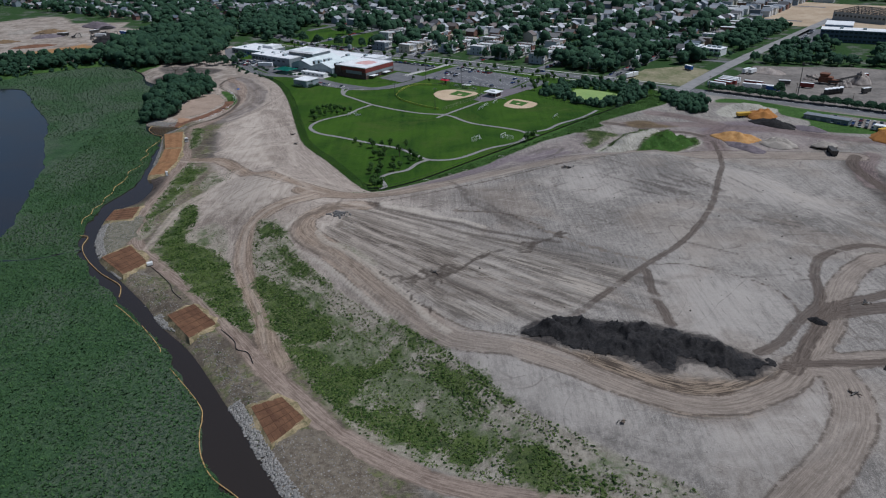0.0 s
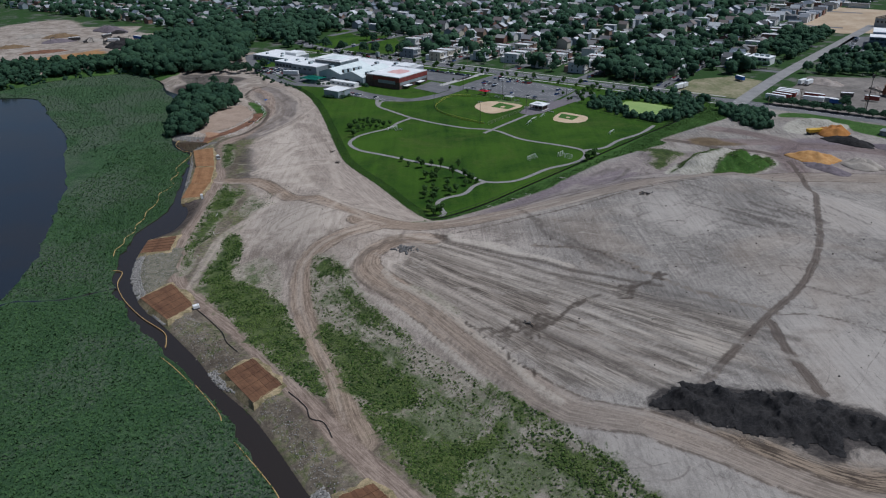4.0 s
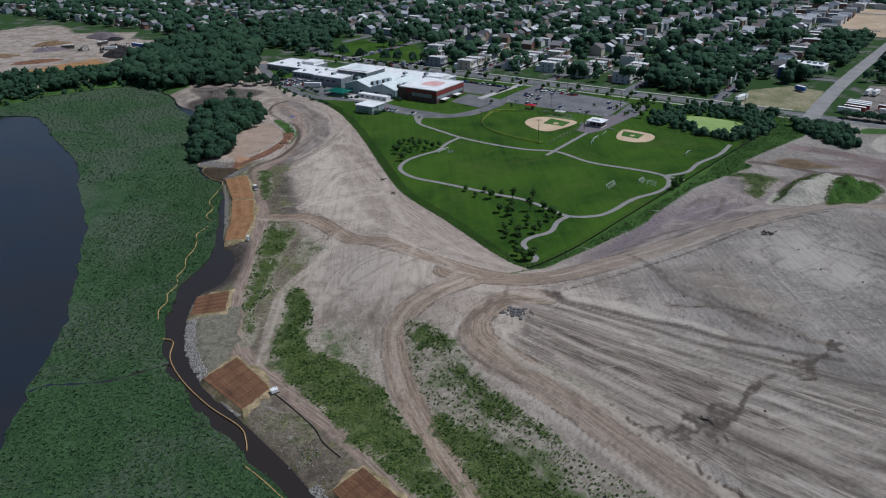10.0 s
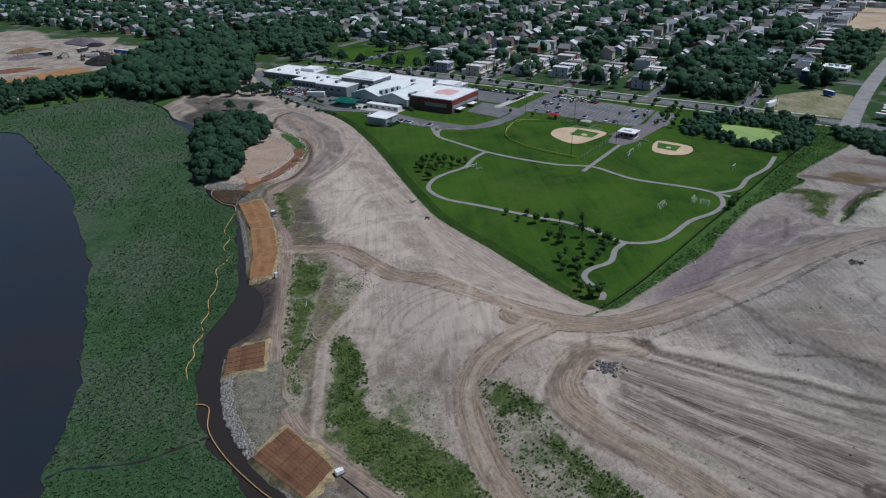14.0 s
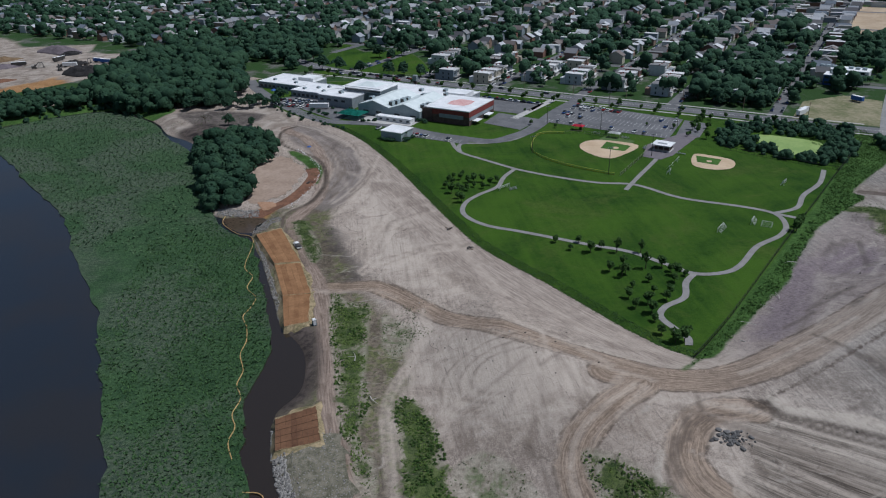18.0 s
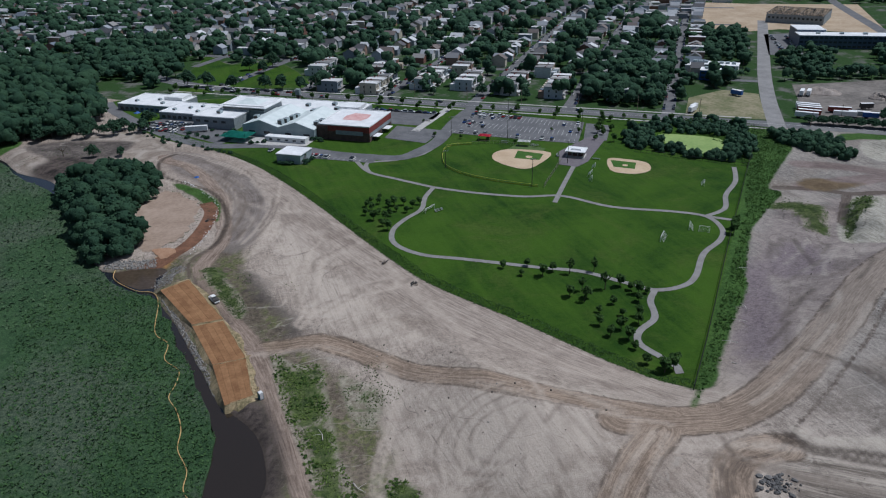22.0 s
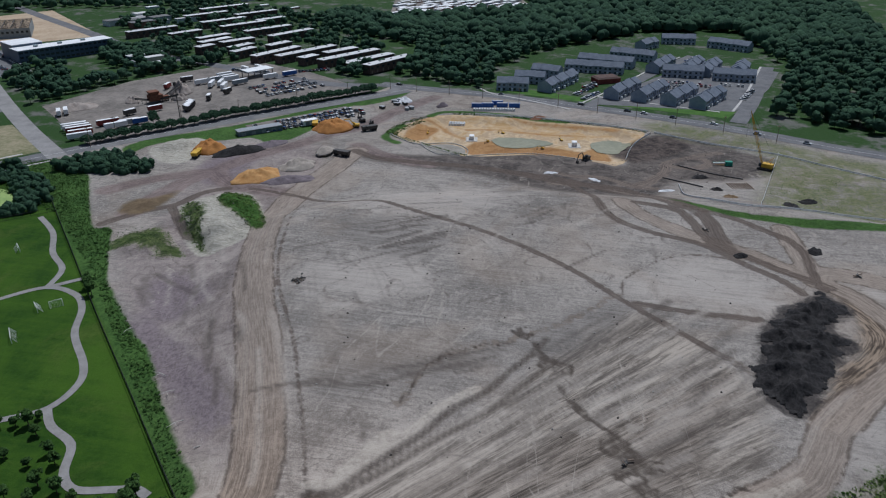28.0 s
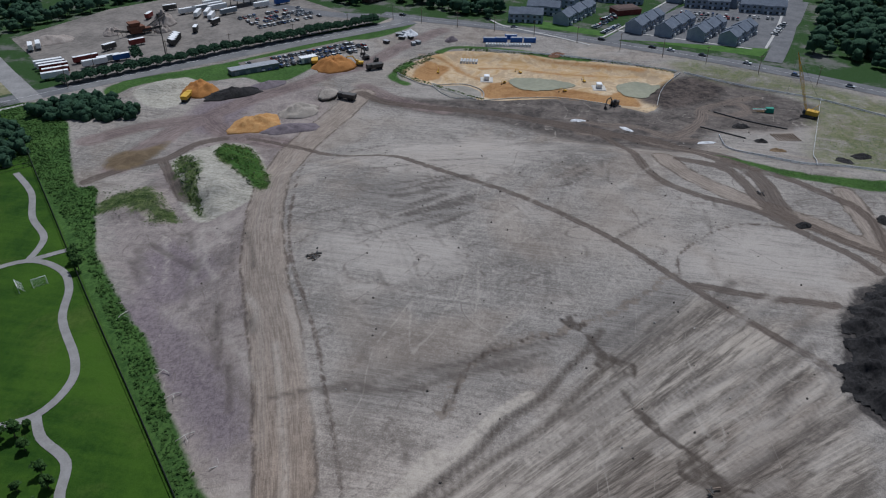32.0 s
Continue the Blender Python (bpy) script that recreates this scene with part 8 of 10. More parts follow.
for at, r, hh, m, lab, st, tn in (((312, 529), 8, 6.5, CRUSHED, "cone of crushed stone beside the crusher", (1, 1), 0), ((297, 521), 5, 4, CRUSHED, "small cone of crushed stone", (1, 1), 0), ((262, 573), 10, 3.0, CRUSHED, "low broad heap of pale crushed stone", (1.4, 0.8), -30),
                                  ((285, 548), 6, 3, CRUSHED, "heap of pale rubble", (1, 1), 0), ((205, 447), 10.0, 4.0, ORANGE_SAND, "tall heap of orange sand", (1.0, 0.9), 20), ((205, 429), 10, 2.6, BLACK_SOIL, "long flat-topped heap of black soil", (1.5, 0.7), -50),
                                  ((172, 402), 12.0, 2.8, YELLOW_SAND, "broad heap of orange-tan sand", (1.1, 0.8), -30), ((170, 385), 9, 1.6, GREY_SLAG, "low heap of mauve-grey stone", (1.5, 0.7), -60), ((190, 389), 10, 3.0, GREY_SOIL, "grey cone of bare soil", (1.1, 0.8), -40), ((260, 396), 12, 4.6, ORANGE_SAND, "tall heap of orange sand beside the excavators", (1.0, 0.9), -40),
                                  ((214, 383), 6, 1.6, GREY_SOIL, "small grey hump grown with weeds", (1.2, 0.8), 0),
                                  ((221, 418), 8, 1.4, GREY_SLAG, "low grey stone heap", (1.3, 0.7), -45)):
    heap(at, r, hh, m, lab, st, tn)


def windrow(outline, high, material, label):
    """A broad tip of soil on a ragged outline, its southern edge a row of lobes."""
    o = np.array(outline, float)
    gx, gy = np.meshgrid(np.arange(o[:, 0].min() - 5, o[:, 0].max() + 5, 0.55), np.arange(o[:, 1].min() - 5, o[:, 1].max() + 5, 0.55))
    rag = np.array([[noise.fractal((p * 0.16, q * 0.16, 3.0), 0.7, 2.1, 5) for p, q in zip(r, t)] for r, t in zip(gx, gy)])
    grit = np.array([[noise.fractal((p * 0.7, q * 0.7, 8.0), 0.8, 2.1, 3) for p, q in zip(r, t)] for r, t in zip(gx, gy)])
    run = gx * 0.94 - gy * 0.34
    d = area_distance(gx, gy, ring(outline)) + 3.2 * rag + 0.35 * grit + 0.8 * np.sin(run * 0.5 + 2.0 * np.sin(run * 0.17)) - 0.6
    h_ = high * smooth(-0.4, 9.0, d) * (1 + 0.9 * rag) + 0.3 * grit * smooth(-0.5, 2.0, d) - 0.3 + 0.4 * smooth(-0.6, 0.6, d)
    z, keep = ground_height(gx, gy) + h_, h_ > -0.12
    at = (float(gx.mean()), float(gy.mean()), float(ground_height(gx.mean(), gy.mean())))
    ob = thing("black_soil_windrow", at, label, "heap")
    load = np.clip(((run - run[keep].min()) / np.ptp(run[keep]) * 7 + 0.5 * rag).astype(int), 0, 6)
    i = np.arange(gx.size).reshape(gx.shape)
    quads = np.stack([i[:-1, :-1], i[:-1, 1:], i[1:, 1:], i[1:, :-1]], -1).reshape(-1, 4)
    quads = quads[keep.ravel()[quads].all(1)]
    verts = np.stack([gx - at[0], gy - at[1], z - at[2]], -1).reshape(-1, 3)
    for k in range(7):
        pick = quads[load.ravel()[quads[:, 0]] == k]
        used, back = np.unique(pick, return_inverse=True)
        mesh = bpy.data.meshes.new("tipped_load")
        mesh.from_pydata(verts[used], [], back.reshape(-1, 4))
        mesh.polygons.foreach_set("use_smooth", np.ones(len(mesh.polygons), bool))
        mesh.materials.append(material)
        new("tipped_load", mesh).parent = ob
    return ob


windrow(TAR, 2.3, BLACK_SOIL, "long windrow of black soil tipped in ragged lobes")


# crusher and conveyor
def conveyor(parent, a, b, name="conveyor"):
    c = part(name, tube([a, b], 0.55, 4), DARK_STEEL, parent)
    part("belt", tube([(a[0], a[1], a[2] + 0.6), (b[0], b[1], b[2] + 0.6)], 0.25, 4), RUBBER, c)
    for k in (0.25, 0.55, 0.85):
        x, y, z = (a[i] + (b[i] - a[i]) * k for i in range(3))
        part("trestle", tube([(x, y, z), (x + 0.6, y + 0.6, 0)], 0.12, 4), DARK_STEEL, c)


crusher = thing("stone_crusher", (288, 532, -3.0), "rusty brown stone crusher with conveyors", "crusher", turn=-38)
RUST = plain("rusty_steel", (0.12, 0.05, 0.03), (0.22, 0.1, 0.06), 0.8, 0.85)
part("body", box(-5, -3, 1.2, 4, 3, 5.2, bevel=0.2), RUST, crusher)
part("hopper", box(-4, -2.5, 5.2, 1, 2.5, 7.5, taper=-0.8), RUST, crusher)
part("engine_box", box(4, -2, 1.0, 8, 2, 3.4, bevel=0.1), RUST, crusher)
for x in (-4, 3, 7):
    for y in (-2.6, 2.6):
        part("leg", box(x - 0.2, y - 0.2, 0, x + 0.2, y + 0.2, 1.3), DARK_STEEL, crusher)
conveyor(crusher, (4, 0, 2), (21, 8, 7.2))
conveyor(crusher, (-5, 0, 2), (-14, -2, 4.5))
conveyor(crusher, (2, -3, 2), (12, -9, 4.6))


def excavator(at, turn, material, label, lift=0.0):
    z = float(ground_height(*np.array(at)[:, None])[0]) + lift
    ob = thing("excavator", (*at, z), label, "excavator", "excavators", turn)
    for y in (-1.6, 0.9):
        part("track", box(-2.2, y, 0, 2.2, y + 0.7, 0.9, bevel=0.2), DARK_STEEL, ob)
    part("house", box(-2.4, -1.4, 1.0, 1.4, 1.4, 2.3, bevel=0.12), material, ob)
    cab = part("cab", box(0.1, 0.2, 2.3, 1.5, 1.4, 3.4, taper=0.08, bevel=0.05), material, ob)
    part("cab_window", box(1.42, 0.35, 2.5, 1.5, 1.25, 3.2), GLASS, cab)
    boom = part("boom", tube([(1.0, -0.4, 1.8), (3.6, -0.4, 5.0), (6.6, -0.4, 4.6)], 0.34, 4), material, ob)
    part("stick", tube([(6.6, -0.4, 4.8), (7.6, -0.4, 1.4)], 0.26, 4), material, boom)
    part("bucket", box(6.8, -1.0, 0.4, 8.0, 0.2, 1.5, taper=0.15), DARK_STEEL, boom)
    return ob


def dump_truck(at, turn, material, label):
    z = float(ground_height(*np.array(at)[:, None])[0])
    ob = thing("dump_truck", (*at, z), label, "truck", "dump trucks", turn)
    part("chassis", box(-4.5, -1.0, 0.8, 4.5, 1.0, 1.4), DARK_STEEL, ob)
    part("bed", box(-4.6, -1.5, 1.4, 1.6, 1.5, 3.2, taper=-0.25, bevel=0.06), material, ob)
    cab = part("cab", box(2.0, -1.3, 1.2, 4.5, 1.3, 3.3, bevel=0.15), material, ob)
    part("windscreen", box(4.46, -1.1, 2.2, 4.54, 1.1, 3.0), GLASS, cab)
    for x in (-3.4, -1.8, 3.2):
        for y in (-1.5, 1.0):
            part("wheel", tube([(x, y, 0.8), (x, y + 0.5, 0.8)], 0.8, 12), RUBBER, ob)


excavator((236, 246), 150, DARK_STEEL, "dark excavator with a bent boom beside the pit")
excavator((266, 384), 100, YELLOW_PAINT, "yellow excavator loading beside orange sand")
excavator((272, 376), 200, DARK_STEEL, "dark excavator at the sand heap")
excavator((278, 384), 40, DARK_STEEL, "dark tracked screener at the sand heap")
dump_truck((213, 373), 80, DARK_STEEL, "dark articulated dump truck on the haul road")
dump_truck((262, 374), 130, DARK_STEEL, "dark dump truck waiting beside the excavators")
dump_truck((194, 447), 10, YELLOW_PAINT, "yellow wheel loader by the orange sand")
dump_truck((262, 408), 20, YELLOW_PAINT, "yellow loader beside parked cars")

# long sheds by the car lot
STEEL_DULL = plain("dull_blue_cladding", (0.1, 0.13, 0.15), (0.16, 0.2, 0.22), 0.3, 0.6)
for at, turn, w, d, hh, lab in (((229, 441), -45, 26, 6, 3.2, "long low blue-grey metal shed"), ((258, 414), -45, 9, 4, 2.8, "white site office trailer")):
    ob = thing("long_shed", (*at, -3.6), lab, "shed", "sheds", turn)
    part("wall", box(0, 0, 0, w, d, hh), STEEL_DULL if w > 10 else WHITE_PAINT, ob)
    part("roof", box(-0.3, -0.3, hh, w + 0.3, d + 0.3, hh + 0.25), STEEL if w > 10 else WHITE_ROOF, ob)
    for k in range(int(w // 6)):
        part("door", box(1.5 + 6 * k, -0.06, 0, 4 + 6 * k, 0.01, 2.3), STONE_BAND, ob)

# offices
def office(at, turn, w, d, hh, lab, wall=BLUE_PAINT, rows=2):
    ob = thing("office_building", (*at, -3.2), lab, "building", turn=turn)
    part("wall", box(0, 0, 0, w, d, hh), wall, ob)
    part("roof", box(-0.3, -0.3, hh, w + 0.3, d + 0.3, hh + 0.5), WHITE_ROOF, ob)
    for r in range(rows):
        z = 1.2 + r * hh / rows
        for k in range(int(w // 4)):
            part("window", box(0.8 + 4 * k, -0.06, z, 3.6 + 4 * k, 0.02, z + 1.6), GLASS, ob)
    for k in range(3):
        part("roof_unit", box(w * (0.2 + 0.25 * k), d * 0.4, hh + 0.5, w * (0.2 + 0.25 * k) + 3, d * 0.4 + 3, hh + 2), PALE_METAL, ob)
    return ob


STEEL_BLUE = plain("blue_grey_cladding", (0.05, 0.08, 0.13), (0.09, 0.13, 0.19), 0.2, 0.4)
off = office((368, 708), -30, 78, 18, 11, "long blue-grey office block with a white roof", STEEL_BLUE, 3)
part("upper_storey", box(2, 18, 0, 26, 46, 13), STEEL_BLUE, off)
part("upper_roof", box(1.7, 18.2, 13, 26.3, 46.3, 13.5), WHITE_ROOF, off)
office((222, 668), -43, 16, 14, 6, "white-roofed grey building beside trees", STONE_BAND)
office((236, 655), -43, 18, 14, 6, "white-roofed pale building beside the road", WHITE_PAINT)
office((212, 640), -43, 14, 12, 7, "blue house-like building beside trees", BLUE_PAINT)

# steel frame of a big building going up
area("building_site", [(360, 839), (391, 797), (426, 795), (500, 730), (640, 900), (533, 960), (488, 1000)], plain("tan_bare_earth", (0.34, 0.25, 0.16), (0.48, 0.38, 0.27), 0.04, 0.95), 0.1, "tan bare earth of a building site", "ground", False)
frame_ = thing("unfinished_building", (446, 838, -3.0), "unfinished grey steel-framed building", "building", turn=-52)
part("slab", box(-1, -1, -0.2, 56, 60, 0.3), CONCRETE, frame_)
part("wall_panel", box(0, -0.3, 0.3, 56, 0.3, 9), STONE_BAND, frame_)
part("wall_panel", box(55.7, 0, 0.3, 56.3, 60, 9), STONE_BAND, frame_)
for k in range(13):
    part("window", box(2 + 4.2 * k, -0.4, 4.5, 4.2 + 4.2 * k, -0.3, 6.5), GLASS, frame_)
for x in range(0, 57, 8):
    part("beam", box(x - 0.2, 0, 9.2, x + 0.2, 60, 9.9), DARK_STEEL, frame_)
    for y in range(6, 61, 9):
        part("column", box(x - 0.2, y - 0.2, 0.3, x + 0.2, y + 0.2, 9.2), DARK_STEEL, frame_)
for y in range(0, 61, 6):
    part("beam", box(0, y - 0.2, 9.2, 56, y + 0.2, 9.6), DARK_STEEL, frame_)

area("office_lot", [(392, 778), (425, 768), (350, 682), (324, 694)], ASPHALT, 0.13, "grey asphalt car park before the offices", "parking lot", False)
for row in range(2):
    for k in range(16):
        if rng.random() < 0.75:
            park(341 + 3.1 * k + 12 * row, 694 + 4.6 * k - 7 * row, -35 + rng.uniform(-4, 4), None, 0.16)
# rows of flat-roofed barracks
PALE_ROOF = plain("weathered_pale_roof", (0.5, 0.5, 0.5), (0.74, 0.74, 0.73), 0.08, 0.7, vary=0.4)


def barrack_model(length):
    ob = thing("barrack_block", (0, 0, -300), "long two-storey brown block with a pale flat roof", "building", "barrack blocks")
    part("wall", box(0, 0, -0.3, length, 8, 6.4), DARK_BRICK, ob)
    part("roof", box(-0.4, -0.4, 6.4, length + 0.4, 8.4, 6.7), PALE_ROOF, ob)
    n = int(length // 6)
    for k in range(n):
        part("window", box(1.5 + 6 * k, -0.06, 3.4, 4 + 6 * k, 0.02, 4.8), GLASS, ob)
        part("door", box(2 + 6 * k, -0.07, 0, 3.2 + 6 * k, 0.02, 2.1), TIMBER, ob)
    for k in range(n // 2):
        part("vent", box(4 + 12 * k, 4, 6.7, 5.2 + 12 * k, 5.2, 7.3), STEEL, ob)
    return ob


BARRACK = {n: barrack_model(n) for n in (16, 24, 32, 50, 60)}
for x, y, turn, length in BARRACK_PLAN:
    model = BARRACK[min(BARRACK, key=lambda k: abs(k - length))]
    copy_thing(model, pose(x, y, -3.1, 0, 0, turn))
for m in BARRACK.values():
    drop(m)

# low far works: warehouses and trailers
h = Heaps()
wv, wf = arrays(box(-12, -7, 0, 12, 7, 6))
rv, rf = arrays(box(-12.3, -7.3, 6.02, 12.3, 7.3, 6.4))
spots = np.concatenate([scatter(rng, [(473, 1040), (400, 1010), (340, 900), (370, 870), (480, 1010)], 24), scatter(rng, [(571, 775), (625, 765), (615, 720), (529, 705)], 20), scatter(rng, [(650, 480), (760, 340), (890, 385), (800, 510)], 12), scatter(rng, [uv(60, 560), uv(180, 560), uv(175, 660), uv(40, 660)], 32), scatter(rng, [(560, 700), (700, 600), (900, 800), (760, 930)], 46), scatter(rng, [(370, 580), (398, 575), (425, 625), (400, 640)], 17)])
turn = np.full(len(spots), -0.5) + rng.uniform(-0.1, 0.1, len(spots))
size = np.column_stack([rng.uniform(0.5, 1.3, len(spots)), rng.uniform(0.4, 1.0, len(spots)), rng.uniform(0.5, 1.0, len(spots))])
lotmask = spots[:, 0] > 640
size[lotmask] = size[lotmask] * 0.55
at = np.column_stack([spots, np.full(len(spots), -3.2)])
h.add(wv, wf, at, turn, size, 0)
h.add(rv, rf, at[~lotmask], turn[~lotmask], size[~lotmask], 1)
h.add(rv, rf, at[lotmask], turn[lotmask], size[lotmask], 2)
h.build("far_works", [FAR_WALL, FAR_FLAT, WHITE_ROOF], "far low warehouses and trailers with pale roofs", "buildings")
area("far_lot", [(640, 480), (760, 330), (900, 380), (800, 520)], GRAVEL, 0.12, "far pale gravel lot full of trailers", "yard", False, 30)

# apartments
SHINGLE = plain("grey_shingle_roof", (0.1, 0.12, 0.155), (0.16, 0.185, 0.225), 0.3, 0.85)
SIDING = plain("pale_grey_siding", (0.24, 0.28, 0.34), (0.34, 0.38, 0.43), 0.4, 0.7)


def apartment(at, turn, units, label="grey-roofed apartment row with pale siding"):
    ob = thing("apartment_row", (*at, -6.2), label, "building", "apartment rows", turn)
    for k in range(units):
        x0, set_ = 7.5 * k, 0.8 * (k % 2)
        wall = part("wall", gable_wall(x0, set_, x0 + 7.45, 11 + set_, 0, 6.0, 3.2, "x"), SIDING, ob)
        part("roof", gable(x0, set_, x0 + 7.45, 11 + set_, 6.0 + 0.1 * (k % 2), 3.2, 0.15, 0.2, "x"), SHINGLE, ob)
        for dz in (1.0, 3.9):
            part("window", box(x0 + 1.2, set_ - 0.07, dz, x0 + 2.8, set_ + 0.02, dz + 1.4), GLASS, wall)
            part("window", box(x0 + 4.6, set_ - 0.07, dz, x0 + 6.2, set_ + 0.02, dz + 1.4), GLASS, wall)
        part("porch", box(x0 + 3.0, set_ - 1.4, 0, x0 + 4.4, set_ - 0.08, 2.5), WHITE_PAINT, ob)
    return ob


area("apartment_lot", [(352, 252), (360, 246), (440, 205), (500, 172), (478, 112), (420, 128), (372, 146), (352, 160)], ASPHALT, 0.1, "grey asphalt parking courts between apartments", "parking lot", False, 20)
for at, turn, n in (((376, 317), -86, 3), ((400, 308), -93, 3), ((426, 299), -105, 3), ((375, 278), -22, 6), ((447, 275), -97, 6), ((475, 267), -105, 6), ((505, 242), -108, 5), ((543, 212), -33, 3), ((578, 197), -88, 4), ((570, 158), -120, 5), ((443, 201), -94, 4), ((452, 203), -22, 5), ((452, 178), -18, 5),
                    ((438, 165), -96, 4), ((447, 166), -19, 5), ((450, 141), -17, 4), ((365, 232), -24, 5), ((362, 214), -26, 5), ((357, 195), -26, 5), ((352, 177), -26, 5)):
    apartment(at, turn, n)
club = thing("club_house", (418, 242, -6.2), "low red-brick club house with a dark roof", "building", turn=-60)
part("wall", box(-9, -6, 0, 9, 6, 4), BRICK, club)
part("roof", box(-9.5, -6.5, 4, 9.5, 6.5, 5, taper=1.5), DARK_BRICK, club)
for x, y, turn, n in ((360, 256, -24, 10), (372, 262, -24, 12), (410, 214, -96, 12), (420, 206, -96, 14), (426, 204, -96, 12), (384, 150, -20, 10), (470, 205, -24, 8), (424, 160, -96, 8), (500, 180, -24, 9), (395, 256, -24, 6)):
    for k in range(n):
        if rng.random() < 0.7:
            a = math.radians(turn)
            park(x + 2.9 * k * math.cos(a), y + 2.9 * k * math.sin(a), turn + 90, None, 0.24)
for s in (0.08, 0.3, 0.44, 0.52, 0.55, 0.6, 0.66, 0.72, 0.78):
    q = curve(EAST_AVENUE, steps=10)
    i = int(s * (len(q) - 2))
    d = q[i + 1] - q[i]
    n = np.array([-d[1], d[0]]) / np.hypot(*d)
    side = 2.6 if rng.random() < 0.5 else -2.6
    park(*(q[i] + n * side), math.degrees(math.atan2(d[1], d[0])), None, 0.2)
for line in ([(349, 168), (355, 190), (362, 212), (368, 236), (376, 252)], [(352, 160), (400, 146), (494, 123)], [(352, 256), (402, 234), (456, 213), (520, 184)], [(388, 176), (402, 214)], [(336, 262), (352, 290), (366, 318), (380, 330)]):
    ribbon("apartment_walk", line, 0.8, CONCRETE, 0.26, 3, "narrow pale concrete walk by the apartments", "pavement")
ribbon("apartment_road", [(326, 160), (360, 150), (399, 140), (494, 118)], 5, ASPHALT, 0.22, 3, "grey asphalt road into the apartments")
ribbon("apartment_road", [(349, 250), (400, 228), (455, 207), (527, 173)], 4.5, ASPHALT, 0.23, 3, "grey asphalt road between apartments")
area("apartment_lawn", [(335, 165), (352, 158), (362, 240), (385, 300), (376, 320), (360, 268)], GRASS_PATCH, 0.09, "green lawn before the apartments", "lawn", False)


# poles and wires along the roads
def utility_pole(at, high=11.0, group="utility poles"):
    z = float(ground_height(*np.array(at)[:, None])[0])
    ob = thing("utility_pole", (*at, z), "tall brown timber utility pole with crossarm", "utility pole", group, rng.uniform(0, 180))
    part("pole", tube([(0, 0, -0.5), (0, 0, high)], 0.2, 6, end=0.13), TIMBER, ob)
    part("crossarm", box(-1.3, -0.07, high - 1.0, 1.3, 0.07, high - 0.8), TIMBER, ob)
    for x in (-1.1, 1.1):
        part("insulator", tube([(x, 0, high - 0.8), (x, 0, high - 0.5)], 0.06, 5), STEEL, ob)


poles = [(244, 486), (270, 462), (300, 436), (214, 510), (330, 412), (194, 512)] + [tuple(p) for p in (curve(EAST_AVENUE, steps=3) + np.array([-10, 2]))[2:24:2]]
for p in poles:
    utility_pole(p, 12.0 if p[0] < 260 else 10.0)
mast = thing("steel_mast", (247, 489, -3.2), "tall dark steel mast beside the yard", "mast")
part("shaft", tube([(0, 0, -0.5), (0, 0, 24)], 0.35, 8, end=0.18), DARK_STEEL, mast)
part("head", box(-0.6, -0.6, 23, 0.6, 0.6, 25), DARK_STEEL, mast)
for u in np.arange(-160, 180, 38):
    utility_pole(uv(u, 12.5), 10)
# ---- the shore: mats, boom, riprap ----
rng = np.random.default_rng(71)
MAT_FIBRE = plain("rust_brown_fibre_mat", (0.076, 0.035, 0.02), (0.192, 0.1, 0.053), 0.2, 0.95, bump=0.08, vary=0.4, fine=5.0)
SEAM = plain("dark_fibre_seam", (0.05, 0.026, 0.015), (0.11, 0.06, 0.032), 0.8, 0.95)
MAT_ORANGE = plain("orange_brown_fibre_mat", (0.16, 0.075, 0.032), (0.33, 0.18, 0.085), 0.25, 0.95, bump=0.08, vary=0.3, fine=5.0)
APRON = plain("straw_and_soil", (0.1, 0.09, 0.042), (0.44, 0.34, 0.2), 0.22, 0.95, bump=0.1, fine=6.0)
STRAW = plain("pale_straw", (0.24, 0.175, 0.09), (0.4, 0.31, 0.18), 0.6, 0.95, bump=0.1)
STONE = plain("grey_riprap_stone", (0.14, 0.132, 0.122), (0.36, 0.34, 0.31), 1.2, 0.9, bump=0.05, vary=0.5, island=True)


